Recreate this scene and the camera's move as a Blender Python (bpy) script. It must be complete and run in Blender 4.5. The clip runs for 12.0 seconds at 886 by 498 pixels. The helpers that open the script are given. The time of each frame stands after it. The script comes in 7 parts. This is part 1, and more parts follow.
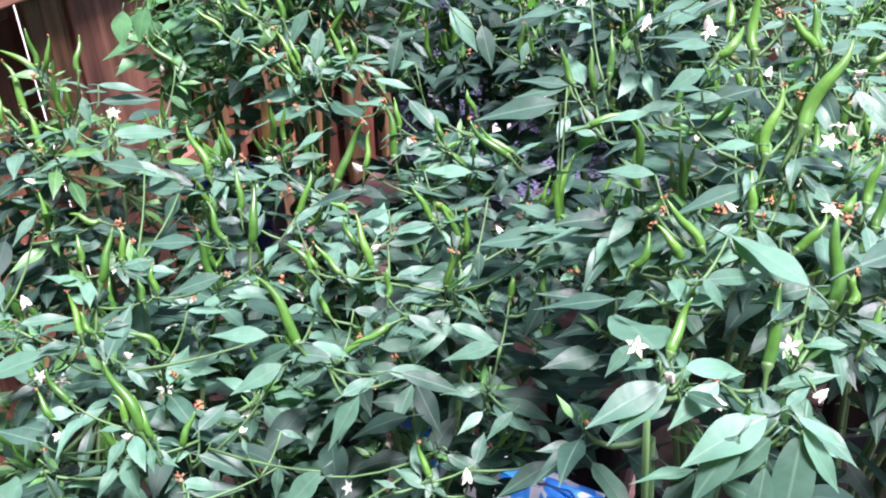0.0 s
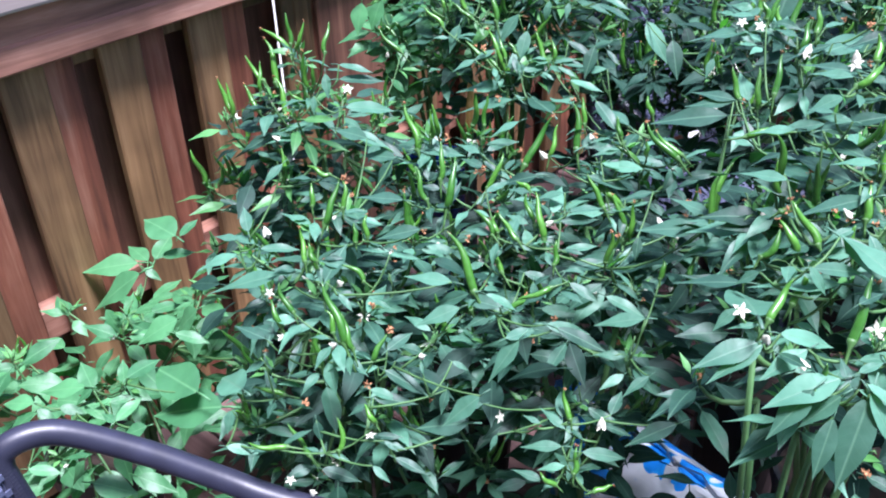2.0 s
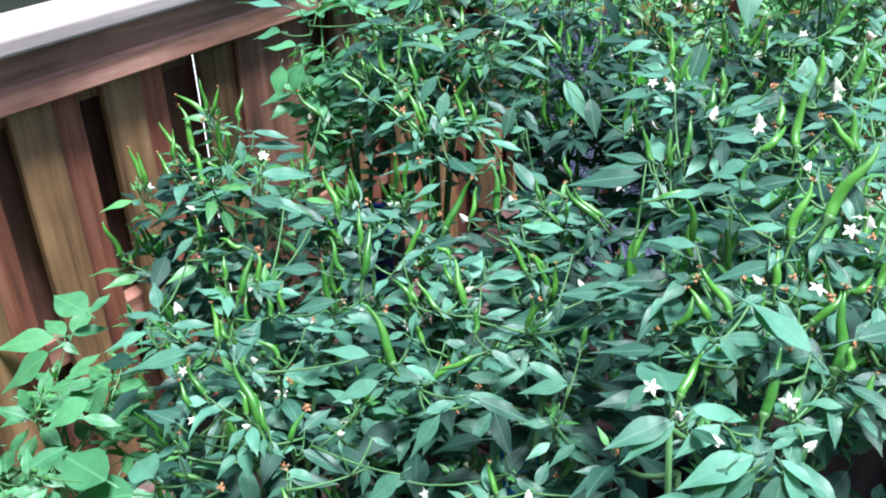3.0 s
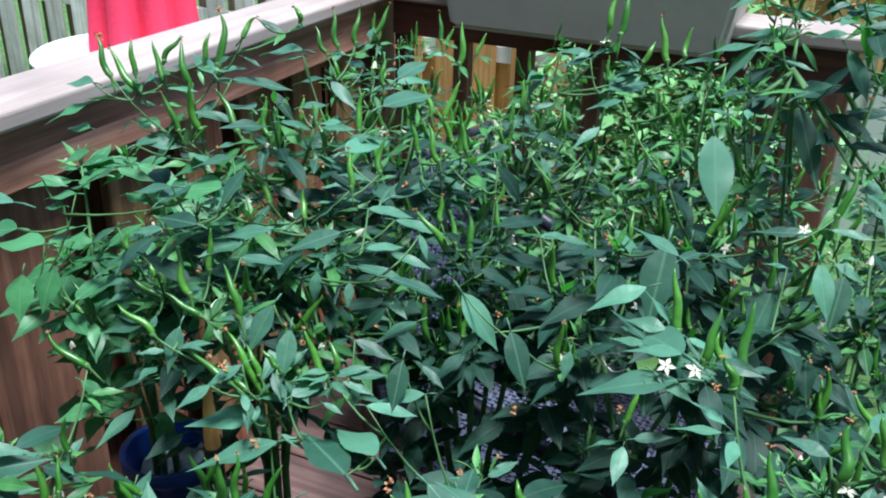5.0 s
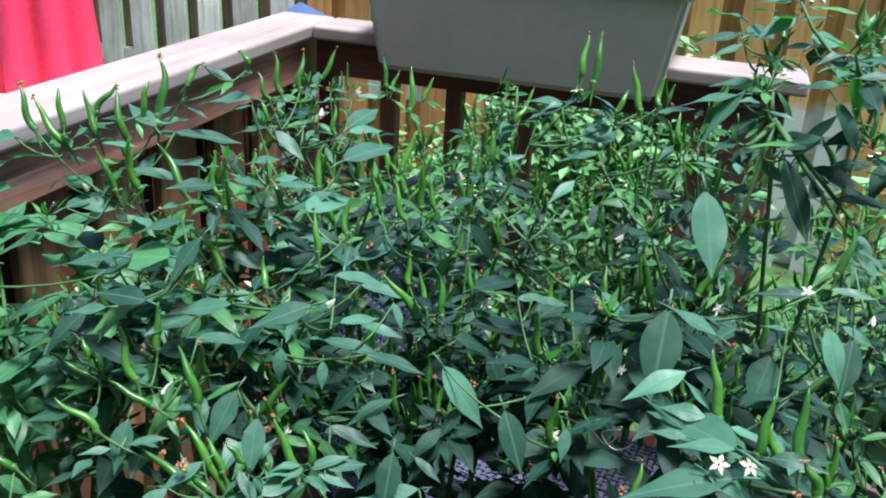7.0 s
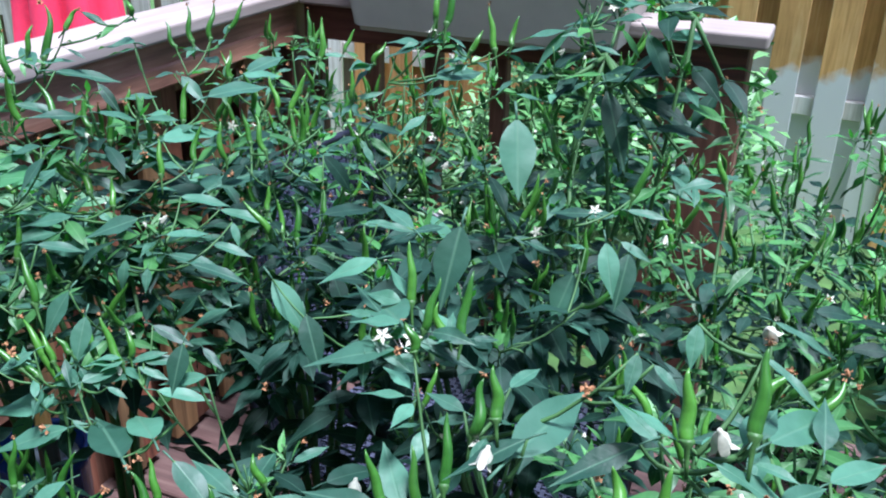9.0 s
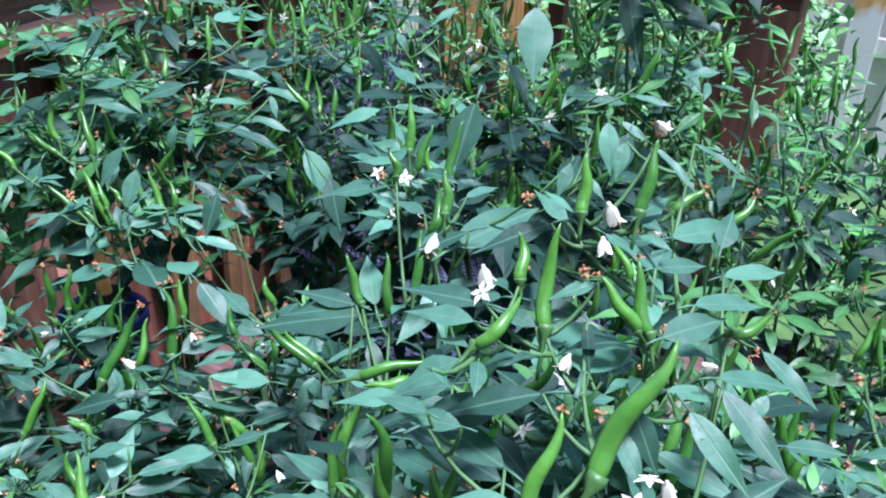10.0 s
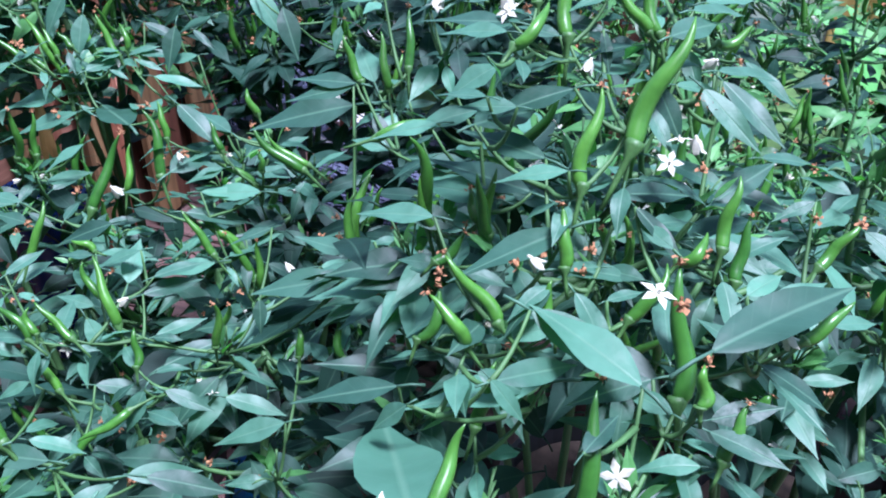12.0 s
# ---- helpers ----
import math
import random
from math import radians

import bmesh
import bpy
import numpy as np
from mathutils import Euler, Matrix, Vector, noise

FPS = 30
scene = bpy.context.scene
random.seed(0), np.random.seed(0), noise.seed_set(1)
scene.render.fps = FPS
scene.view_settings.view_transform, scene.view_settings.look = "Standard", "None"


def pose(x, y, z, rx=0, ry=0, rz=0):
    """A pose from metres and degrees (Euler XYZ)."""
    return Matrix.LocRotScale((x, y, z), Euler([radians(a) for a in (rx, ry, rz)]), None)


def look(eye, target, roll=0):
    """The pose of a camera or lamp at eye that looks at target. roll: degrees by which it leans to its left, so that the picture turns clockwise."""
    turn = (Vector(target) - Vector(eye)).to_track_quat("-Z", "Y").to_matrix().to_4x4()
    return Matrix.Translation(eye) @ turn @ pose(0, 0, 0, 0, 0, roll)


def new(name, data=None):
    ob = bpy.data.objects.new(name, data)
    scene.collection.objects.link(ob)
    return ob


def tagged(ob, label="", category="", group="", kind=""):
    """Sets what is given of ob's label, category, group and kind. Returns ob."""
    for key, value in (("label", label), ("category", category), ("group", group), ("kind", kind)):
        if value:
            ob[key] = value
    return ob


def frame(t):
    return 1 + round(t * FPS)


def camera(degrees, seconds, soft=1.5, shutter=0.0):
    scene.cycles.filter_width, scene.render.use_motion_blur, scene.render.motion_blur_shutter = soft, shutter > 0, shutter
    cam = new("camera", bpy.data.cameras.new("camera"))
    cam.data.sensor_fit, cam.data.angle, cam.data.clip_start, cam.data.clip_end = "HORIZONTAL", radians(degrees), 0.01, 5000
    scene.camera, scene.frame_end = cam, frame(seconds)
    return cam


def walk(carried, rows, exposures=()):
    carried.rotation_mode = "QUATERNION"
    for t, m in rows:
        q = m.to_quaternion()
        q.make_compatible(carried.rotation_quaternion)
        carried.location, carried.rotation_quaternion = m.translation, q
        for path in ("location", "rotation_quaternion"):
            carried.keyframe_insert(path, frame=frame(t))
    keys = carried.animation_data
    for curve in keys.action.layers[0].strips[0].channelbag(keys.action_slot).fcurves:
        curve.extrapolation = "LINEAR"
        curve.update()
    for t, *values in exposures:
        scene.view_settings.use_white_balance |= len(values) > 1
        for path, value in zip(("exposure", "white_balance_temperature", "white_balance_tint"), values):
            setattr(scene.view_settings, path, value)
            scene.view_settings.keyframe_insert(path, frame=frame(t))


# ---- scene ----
# ---------------------------------------------------------------- camera
cam = camera(52.3, 12.0, soft=2.0)
PATH = [
    (0, (1.272, -2.291, 1.351), (0.491, -0.824, 0.239), -1.0),
    (0.5, (1.292, -2.31, 1.413), (0.438, -0.928, 0.247), -2.1),
    (1, (1.329, -2.344, 1.417), (0.391, -1.021, 0.246), -1.7),
    (1.5, (1.36, -2.379, 1.421), (0.326, -1.092, 0.291), -1.4),
    (2, (1.363, -2.407, 1.413), (0.25, -1.169, 0.306), -1.5),
    (2.5, (1.355, -2.394, 1.416), (0.25, -1.122, 0.337), -1.7),
    (3, (1.367, -2.36, 1.419), (0.31, -1.003, 0.398), -1.3),
    (3.5, (1.355, -2.281, 1.412), (0.312, -0.86, 0.468), -1.1),
    (3.7, (1.342, -2.246, 1.406), (0.325, -0.787, 0.491), -0.7),
    (5.3, (0.967, -1.95, 1.384), (0.297, -0.281, 0.508), 2.2),
    (5.5, (0.943, -1.943, 1.38), (0.293, -0.264, 0.508), 2.6),
    (6, (0.929, -1.935, 1.379), (0.31, -0.234, 0.529), 3.1),
    (6.5, (0.921, -1.928, 1.381), (0.339, -0.201, 0.556), 3.4),
    (7, (0.926, -1.927, 1.382), (0.401, -0.172, 0.58), 3.3),
    (7.5, (0.958, -1.925, 1.386), (0.477, -0.153, 0.594), 2.4),
    (7.7, (0.984, -1.916, 1.388), (0.499, -0.146, 0.593), 1.8),
    (9.3, (1.242, -1.924, 1.36), (0.494, -0.292, 0.479), 1.5),
    (9.5, (1.262, -1.943, 1.353), (0.489, -0.338, 0.444), 1.6),
    (10, (1.303, -1.982, 1.34), (0.483, -0.435, 0.373), 1.9),
    (10.5, (1.32, -2.017, 1.321), (0.483, -0.505, 0.313), 2.4),
    (11, (1.302, -2.033, 1.313), (0.546, -0.507, 0.264), 2.3),
    (11.5, (1.278, -2.074, 1.304), (0.647, -0.519, 0.216), 2.1),
    (12, (1.278, -2.089, 1.285), (0.709, -0.552, 0.139), 0.6),
]
EXPOSURES = [(0, 1.61, 6300, 42), (1, 1.56, 6200, 44), (1.5, 1.46, 5550, 34), (2, 1.38, 5650, 25), (2.5, 1.36, 5800, 16), (3.4, 1.42, 5650, 7), (3.7, 1.22, 5700, 5), (5.3, 0.78, 5750, 5), (7.5, 0.76, 5900, 12), (9.5, 0.96, 5400, 18), (10, 1.04, 5400, 24), (11, 1.12, 5200, 29), (12, 1.04, 5250, 28)]
walk(cam, [(t, look(e, a, r)) for t, e, a, r in PATH], EXPOSURES)

# ---------------------------------------------------------------- light
world = bpy.data.worlds.new("sky")
world.use_nodes = True
scene.world = world
sky = world.node_tree.nodes.new("ShaderNodeTexSky")
sky.sky_type = "NISHITA"
sky.sun_disc = False
sky.sun_elevation = radians(75)
sky.sun_rotation = radians(135)
sky.air_density = 1.0
sky.dust_density = 2.0
world.node_tree.links.new(sky.outputs[0], world.node_tree.nodes["Background"].inputs[0])
world.node_tree.nodes["Background"].inputs[1].default_value = 0.115
sun = new("sun", bpy.data.lights.new("sun", "SUN"))
sun.data.energy = 5.0
sun.data.angle = radians(14)
sun.data.color = (1.0, 0.98, 0.95)
sun.matrix_world = look((1.15, -0.25, 5.0), (0, 0, 0))


# ---------------------------------------------------------------- tools
def part(name, bm, material, parent=None, label="", smooth=False):
    """Links a bmesh as one mesh object, under parent if given."""
    me = bpy.data.meshes.new(name)
    bm.to_mesh(me)
    bm.free()
    me.materials.append(material)
    if smooth:
        me.polygons.foreach_set("use_smooth", [True] * len(me.polygons))
    ob = new(name, me)
    if parent is not None:
        ob.parent = parent
    if label:
        ob["label"] = label
    return ob


def empty(name, m, label, category, group="", kind=""):
    ob = new(name)
    ob.empty_display_size = 0.1
    ob.matrix_basis = m
    return tagged(ob, label, category, group, kind)


def mesh_of(name, bm, material, smooth=False):
    me = bpy.data.meshes.new(name)
    bm.to_mesh(me)
    bm.free()
    me.materials.append(material)
    if smooth:
        me.polygons.foreach_set("use_smooth", [True] * len(me.polygons))
    return me


def child(name, me, parent, m, label=""):
    """An object on shared mesh data, under parent, at the local pose m."""
    ob = bpy.data.objects.new(name, me)
    scene.collection.objects.link(ob)
    ob.parent = parent
    ob.matrix_basis = m
    if label:
        ob["label"] = label
    return ob


def box(bm, x0, y0, z0, x1, y1, z1, bevel=0.0, seg=1):
    r = bmesh.ops.create_cube(bm, size=1.0)
    vs = r["verts"]
    bmesh.ops.scale(bm, vec=(x1 - x0, y1 - y0, z1 - z0), verts=vs)
    bmesh.ops.translate(bm, vec=((x0 + x1) / 2, (y0 + y1) / 2, (z0 + z1) / 2), verts=vs)
    if bevel:
        es = list({e for v in vs for e in v.link_edges})
        bmesh.ops.bevel(bm, geom=es, offset=bevel, segments=seg, affect="EDGES", profile=0.5)
    return bm


def boxed(x0, y0, z0, x1, y1, z1, bevel=0.0, seg=1):
    return box(bmesh.new(), x0, y0, z0, x1, y1, z1, bevel, seg)


def tube(bm, pts, radii, sides=6, cap=True):
    """A tapered tube along points."""
    rings = []
    n = len(pts)
    pts = [Vector(p) for p in pts]
    side = None
    for i, p in enumerate(pts):
        d = (pts[min(i + 1, n - 1)] - pts[max(i - 1, 0)]).normalized()
        if side is None:
            side = d.orthogonal().normalized()
        side = (side - d * side.dot(d)).normalized()
        up = d.cross(side)
        rings.append([bm.verts.new(p + (side * math.cos(a) + up * math.sin(a)) * radii[i]) for a in [2 * math.pi * k / sides for k in range(sides)]])
    for a, b in zip(rings, rings[1:]):
        for k in range(sides):
            bm.faces.new((a[k], a[(k + 1) % sides], b[(k + 1) % sides], b[k]))
    if cap:
        bm.faces.new(list(reversed(rings[0])))
        bm.faces.new(rings[-1])
    return bm


def lathe(bm, profile, sides=32):
    """Turns (radius, height) pairs round z."""
    rings = [[bm.verts.new((r * math.cos(2 * math.pi * k / sides), r * math.sin(2 * math.pi * k / sides), z)) for k in range(sides)] for r, z in profile]
    for a, b in zip(rings, rings[1:]):
        for k in range(sides):
            bm.faces.new((a[k], a[(k + 1) % sides], b[(k + 1) % sides], b[k]))
    return bm


# ---------------------------------------------------------------- materials
def material(name):
    m = bpy.data.materials.new(name)
    m.use_nodes = True
    return m, m.node_tree.nodes, m.node_tree.links, m.node_tree.nodes["Principled BSDF"]


def ramp(nodes, stops):
    r = nodes.new("ShaderNodeValToRGB")
    e = r.color_ramp.elements
    e[0].position, e[0].color = stops[0][0], (*stops[0][1], 1)
    e[1].position, e[1].color = stops[-1][0], (*stops[-1][1], 1)
    for p, c in stops[1:-1]:
        e.new(p).color = (*c, 1)
    return r


def mix(nodes, links, kind, fac, a, b):
    n = nodes.new("ShaderNodeMix")
    n.data_type = "RGBA"
    n.blend_type = kind
    for i, v in ((0, fac), (6, a), (7, b)):
        if hasattr(v, "is_output"):
            links.new(v, n.inputs[i])
        else:
            n.inputs[i].default_value = v if i == 0 else (*v, 1)
    return n.outputs[2]


def wood(name, dark, mid, light, axis=2, rough=0.7, scale=1.0, blotch=0.5, along=1.5, knots=False):
    """Stained boards: grain along one local axis, blotches, and a shade of its own for each board."""
    m, N, L, P = material(name)
    co = N.new("ShaderNodeTexCoord")
    info = N.new("ShaderNodeObjectInfo")
    mp = N.new("ShaderNodeMapping")
    sc = [26.0 * scale] * 3
    sc[axis] = along * scale
    mp.inputs["Scale"].default_value = sc
    L.new(co.outputs["Object"], mp.inputs["Vector"])
    add = N.new("ShaderNodeVectorMath")
    add.operation = "MULTIPLY_ADD"
    L.new(info.outputs["Random"], add.inputs[0])
    add.inputs[1].default_value = (37, 19, 53)
    L.new(mp.outputs[0], add.inputs[2])
    g = N.new("ShaderNodeTexNoise")
    g.inputs["Scale"].default_value = 1.4
    g.inputs["Detail"].default_value = 7
    g.inputs["Roughness"].default_value = 0.62
    g.inputs["Distortion"].default_value = 0.6
    L.new(add.outputs[0], g.inputs["Vector"])
    r = ramp(N, [(0.28, dark), (0.52, mid), (0.74, light)])
    L.new(g.outputs["Fac"], r.inputs[0])
    b = N.new("ShaderNodeTexNoise")
    b.inputs["Scale"].default_value = 5.0
    b.inputs["Detail"].default_value = 3
    add2 = N.new("ShaderNodeVectorMath")
    add2.operation = "MULTIPLY_ADD"
    L.new(info.outputs["Random"], add2.inputs[0])
    add2.inputs[1].default_value = (11, 7, 29)
    L.new(co.outputs["Object"], add2.inputs[2])
    L.new(add2.outputs[0], b.inputs["Vector"])
    br = ramp(N, [(0.3, (1 - blotch,) * 3), (0.7, (1 + blotch * 0.4,) * 3)])
    L.new(b.outputs["Fac"], br.inputs[0])
    c = mix(N, L, "MULTIPLY", 1.0, r.outputs[0], br.outputs[0])
    if knots:
        mk = N.new("ShaderNodeMapping")
        mk.inputs["Scale"].default_value = (7, 7, 3.2)
        L.new(add2.outputs[0], mk.inputs["Vector"])
        vo = N.new("ShaderNodeTexVoronoi")
        vo.inputs["Scale"].default_value = 1.0
        L.new(mk.outputs[0], vo.inputs["Vector"])
        kr = ramp(N, [(0.03, (0.3, 0.26, 0.22)), (0.09, (1.5, 1.35, 1.2)), (0.16, (1, 1, 1))])
        L.new(vo.outputs["Distance"], kr.inputs[0])
        c = mix(N, L, "MULTIPLY", 1.0, c, kr.outputs[0])
    hue = N.new("ShaderNodeHueSaturation")
    mr = N.new("ShaderNodeMapRange")
    mr.inputs[3].default_value, mr.inputs[4].default_value = 0.72, 1.25
    L.new(info.outputs["Random"], mr.inputs[0])
    L.new(mr.outputs[0], hue.inputs["Value"])
    L.new(c, hue.inputs["Color"])
    L.new(hue.outputs[0], P.inputs["Base Color"])
    P.inputs["Roughness"].default_value = rough
    bump = N.new("ShaderNodeBump")
    bump.inputs["Strength"].default_value = 0.35
    bump.inputs["Distance"].default_value = 0.002
    L.new(g.outputs["Fac"], bump.inputs["Height"])
    L.new(bump.outputs[0], P.inputs["Normal"])
    return m


def plain(name, color, rough=0.5, var=0.15, scale=30.0, bump=0.1, spec=0.5, metal=0.0):
    """A painted or moulded surface with slight mottling."""
    m, N, L, P = material(name)
    co = N.new("ShaderNodeTexCoord")
    g = N.new("ShaderNodeTexNoise")
    g.inputs["Scale"].default_value = scale
    g.inputs["Detail"].default_value = 5
    L.new(co.outputs["Object"], g.inputs["Vector"])
    r = ramp(N, [(0.3, tuple(c * (1 - var) for c in color)), (0.7, tuple(min(1, c * (1 + var)) for c in color))])
    L.new(g.outputs["Fac"], r.inputs[0])
    L.new(r.outputs[0], P.inputs["Base Color"])
    P.inputs["Roughness"].default_value = rough
    P.inputs["Specular IOR Level"].default_value = spec
    P.inputs["Metallic"].default_value = metal
    if bump:
        bp = N.new("ShaderNodeBump")
        bp.inputs["Strength"].default_value = bump
        bp.inputs["Distance"].default_value = 0.002
        L.new(g.outputs["Fac"], bp.inputs["Height"])
        L.new(bp.outputs[0], P.inputs["Normal"])
    return m


def leaf_material(name, low, high, vein, rough=0.42, through_light=0.3, gloss=0.5):
    """A leaf: pale midrib and side veins, mottled blade, a shade of its own for each leaf, light passing through."""
    m, N, L, P = material(name)
    co = N.new("ShaderNodeTexCoord")
    info = N.new("ShaderNodeObjectInfo")
    geo = N.new("ShaderNodeNewGeometry")
    c = ramp(N, [(0.0, low), (0.8, high), (1.0, tuple(min(1, v * 1.25) for v in high))])
    own = N.new("ShaderNodeMath")
    own.operation = "ADD"
    L.new(info.outputs["Random"], own.inputs[0])
    L.new(geo.outputs["Random Per Island"], own.inputs[1])
    one = N.new("ShaderNodeMath")
    one.operation = "FRACT"
    L.new(own.outputs[0], one.inputs[0])
    L.new(one.outputs[0], c.inputs[0])
    g = N.new("ShaderNodeTexNoise")
    g.noise_dimensions = "4D"
    L.new(one.outputs[0], g.inputs["W"])
    g.inputs["Scale"].default_value = 3.5
    g.inputs["Detail"].default_value = 4
    L.new(co.outputs["UV"], g.inputs["Vector"])
    gr = ramp(N, [(0.3, (0.75, 0.8, 0.75)), (0.7, (1.2, 1.15, 1.15))])
    L.new(g.outputs["Fac"], gr.inputs[0])
    base = mix(N, L, "MULTIPLY", 1.0, c.outputs[0], gr.outputs[0])
    sep = N.new("ShaderNodeSeparateXYZ")
    L.new(co.outputs["UV"], sep.inputs[0])
    ab = N.new("ShaderNodeMath")
    ab.operation = "ABSOLUTE"
    L.new(sep.outputs[1], ab.inputs[0])
    mid = N.new("ShaderNodeMapRange")
    mid.inputs[1].default_value, mid.inputs[2].default_value = 0.004, 0.018
    mid.inputs[3].default_value, mid.inputs[4].default_value = 0.5, 0.0
    L.new(ab.outputs[0], mid.inputs[0])
    # side veins: stripes slanting forward from the midrib
    sl = N.new("ShaderNodeMath")
    sl.operation = "MULTIPLY_ADD"
    L.new(ab.outputs[0], sl.inputs[0])
    sl.inputs[1].default_value = -0.9
    L.new(sep.outputs[0], sl.inputs[2])
    fr = N.new("ShaderNodeMath")
    fr.operation = "PINGPONG"
    L.new(sl.outputs[0], fr.inputs[0])
    fr.inputs[1].default_value = 0.06
    sv = N.new("ShaderNodeMapRange")
    sv.inputs[1].default_value, sv.inputs[2].default_value = 0.0, 0.009
    sv.inputs[3].default_value, sv.inputs[4].default_value = 0.07, 0.0
    L.new(fr.outputs[0], sv.inputs[0])
    mx = N.new("ShaderNodeMath")
    mx.operation = "MAXIMUM"
    L.new(mid.outputs[0], mx.inputs[0])
    L.new(sv.outputs[0], mx.inputs[1])
    col = mix(N, L, "MIX", mx.outputs[0], base, vein)
    L.new(col, P.inputs["Base Color"])
    P.inputs["Roughness"].default_value = rough
    P.inputs["Specular IOR Level"].default_value = gloss
    bump = N.new("ShaderNodeBump")
    bump.inputs["Strength"].default_value = 0.3
    bump.inputs["Distance"].default_value = 0.0015
    bump.invert = True
    L.new(mx.outputs[0], bump.inputs["Height"])
    cr = N.new("ShaderNodeTexNoise")
    cr.inputs["Scale"].default_value = 5.0
    cr.inputs["Detail"].default_value = 3
    L.new(co.outputs["UV"], cr.inputs["Vector"])
    b2 = N.new("ShaderNodeBump")
    b2.inputs["Strength"].default_value = 0.14
    b2.inputs["Distance"].default_value = 0.004
    L.new(cr.outputs["Fac"], b2.inputs["Height"])
    L.new(bump.outputs[0], b2.inputs["Normal"])
    L.new(b2.outputs[0], P.inputs["Normal"])
    tr = N.new("ShaderNodeBsdfTranslucent")
    tcol = mix(N, L, "MULTIPLY", 1.0, col, (1.2, 2.2, 0.35))
    L.new(tcol, tr.inputs["Color"])
    ms = N.new("ShaderNodeMixShader")
    ms.inputs[0].default_value = through_light
    L.new(P.outputs[0], ms.inputs[1])
    L.new(tr.outputs[0], ms.inputs[2])
    L.new(ms.outputs[0], N["Material Output"].inputs["Surface"])
    return m


def fruit_skin(name, low, high):
    """Waxy pepper skin: each pepper a green of its own, paler towards the stalk."""
    m, N, L, P = material(name)
    co = N.new("ShaderNodeTexCoord")
    info = N.new("ShaderNodeObjectInfo")
    c = ramp(N, [(0.0, low), (1.0, high)])
    L.new(info.outputs["Random"], c.inputs[0])
    sep = N.new("ShaderNodeSeparateXYZ")
    L.new(co.outputs["Object"], sep.inputs[0])
    g = N.new("ShaderNodeTexNoise")
    g.inputs["Scale"].default_value = 6.0
    g.inputs["Detail"].default_value = 3
    L.new(co.outputs["Object"], g.inputs["Vector"])
    gr = ramp(N, [(0.3, (0.7, 0.75, 0.7)), (0.7, (1.25, 1.2, 1.2))])
    L.new(g.outputs["Fac"], gr.inputs[0])
    col = mix(N, L, "MULTIPLY", 1.0, c.outputs[0], gr.outputs[0])
    L.new(col, P.inputs["Base Color"])
    P.inputs["Roughness"].default_value = 0.34
    P.inputs["Subsurface Weight"].default_value = 0.0
    return m


def bag_print(name):
    """A plastic soil bag: white film with blue printed swirls."""
    m, N, L, P = material(name)
    co = N.new("ShaderNodeTexCoord")
    g = N.new("ShaderNodeTexNoise")
    g.inputs["Scale"].default_value = 13.0
    g.inputs["Detail"].default_value = 1.5
    g.inputs["Distortion"].default_value = 1.2
    L.new(co.outputs["Object"], g.inputs["Vector"])
    r = ramp(N, [(0.46, (0.015, 0.19, 0.62)), (0.5, (0.02, 0.28, 0.72)), (0.505, (0.56, 0.6, 0.64)), (0.75, (0.5, 0.54, 0.6))])
    L.new(g.outputs["Fac"], r.inputs[0])
    L.new(r.outputs[0], P.inputs["Base Color"])
    P.inputs["Roughness"].default_value = 0.3
    w = N.new("ShaderNodeTexNoise")
    w.inputs["Scale"].default_value = 22.0
    w.inputs["Detail"].default_value = 3
    L.new(co.outputs["Object"], w.inputs["Vector"])
    bp = N.new("ShaderNodeBump")
    bp.inputs["Strength"].default_value = 0.6
    bp.inputs["Distance"].default_value = 0.01
    L.new(w.outputs["Fac"], bp.inputs["Height"])
    L.new(bp.outputs[0], P.inputs["Normal"])
    return m


def fence_wood(name, dark, mid, light, top, spread):
    """Fence pickets whose lower ends are whitened and peeling up to about a given height."""
    m = wood(name, dark, mid, light, axis=2, blotch=0.2)
    N, L = m.node_tree.nodes, m.node_tree.links
    P = N["Principled BSDF"]
    old = P.inputs["Base Color"].links[0].from_socket
    co = N.new("ShaderNodeTexCoord")
    sep = N.new("ShaderNodeSeparateXYZ")
    L.new(co.outputs["Object"], sep.inputs[0])
    info = N.new("ShaderNodeObjectInfo")
    n = N.new("ShaderNodeTexNoise")
    n.inputs["Scale"].default_value = 9.0
    n.inputs["Detail"].default_value = 6
    L.new(co.outputs["Object"], n.inputs["Vector"])
    a = N.new("ShaderNodeMath")
    a.operation = "MULTIPLY_ADD"
    L.new(n.outputs["Fac"], a.inputs[0])
    a.inputs[1].default_value = spread
    L.new(sep.outputs[2], a.inputs[2])
    a2 = N.new("ShaderNodeMath")
    a2.operation = "MULTIPLY_ADD"
    L.new(info.outputs["Random"], a2.inputs[0])
    a2.inputs[1].default_value = 0.12
    L.new(a.outputs[0], a2.inputs[2])
    r = N.new("ShaderNodeMapRange")
    r.inputs[1].default_value, r.inputs[2].default_value = top + spread * 0.5 + 0.06 - 0.04, top + spread * 0.5 + 0.06 + 0.04
    r.inputs[3].default_value, r.inputs[4].default_value = 1.0, 0.0
    L.new(a2.outputs[0], r.inputs[0])
    col = mix(N, L, "MIX", r.outputs[0], old, (0.72, 0.71, 0.68))
    L.new(col, P.inputs["Base Color"])
    return m


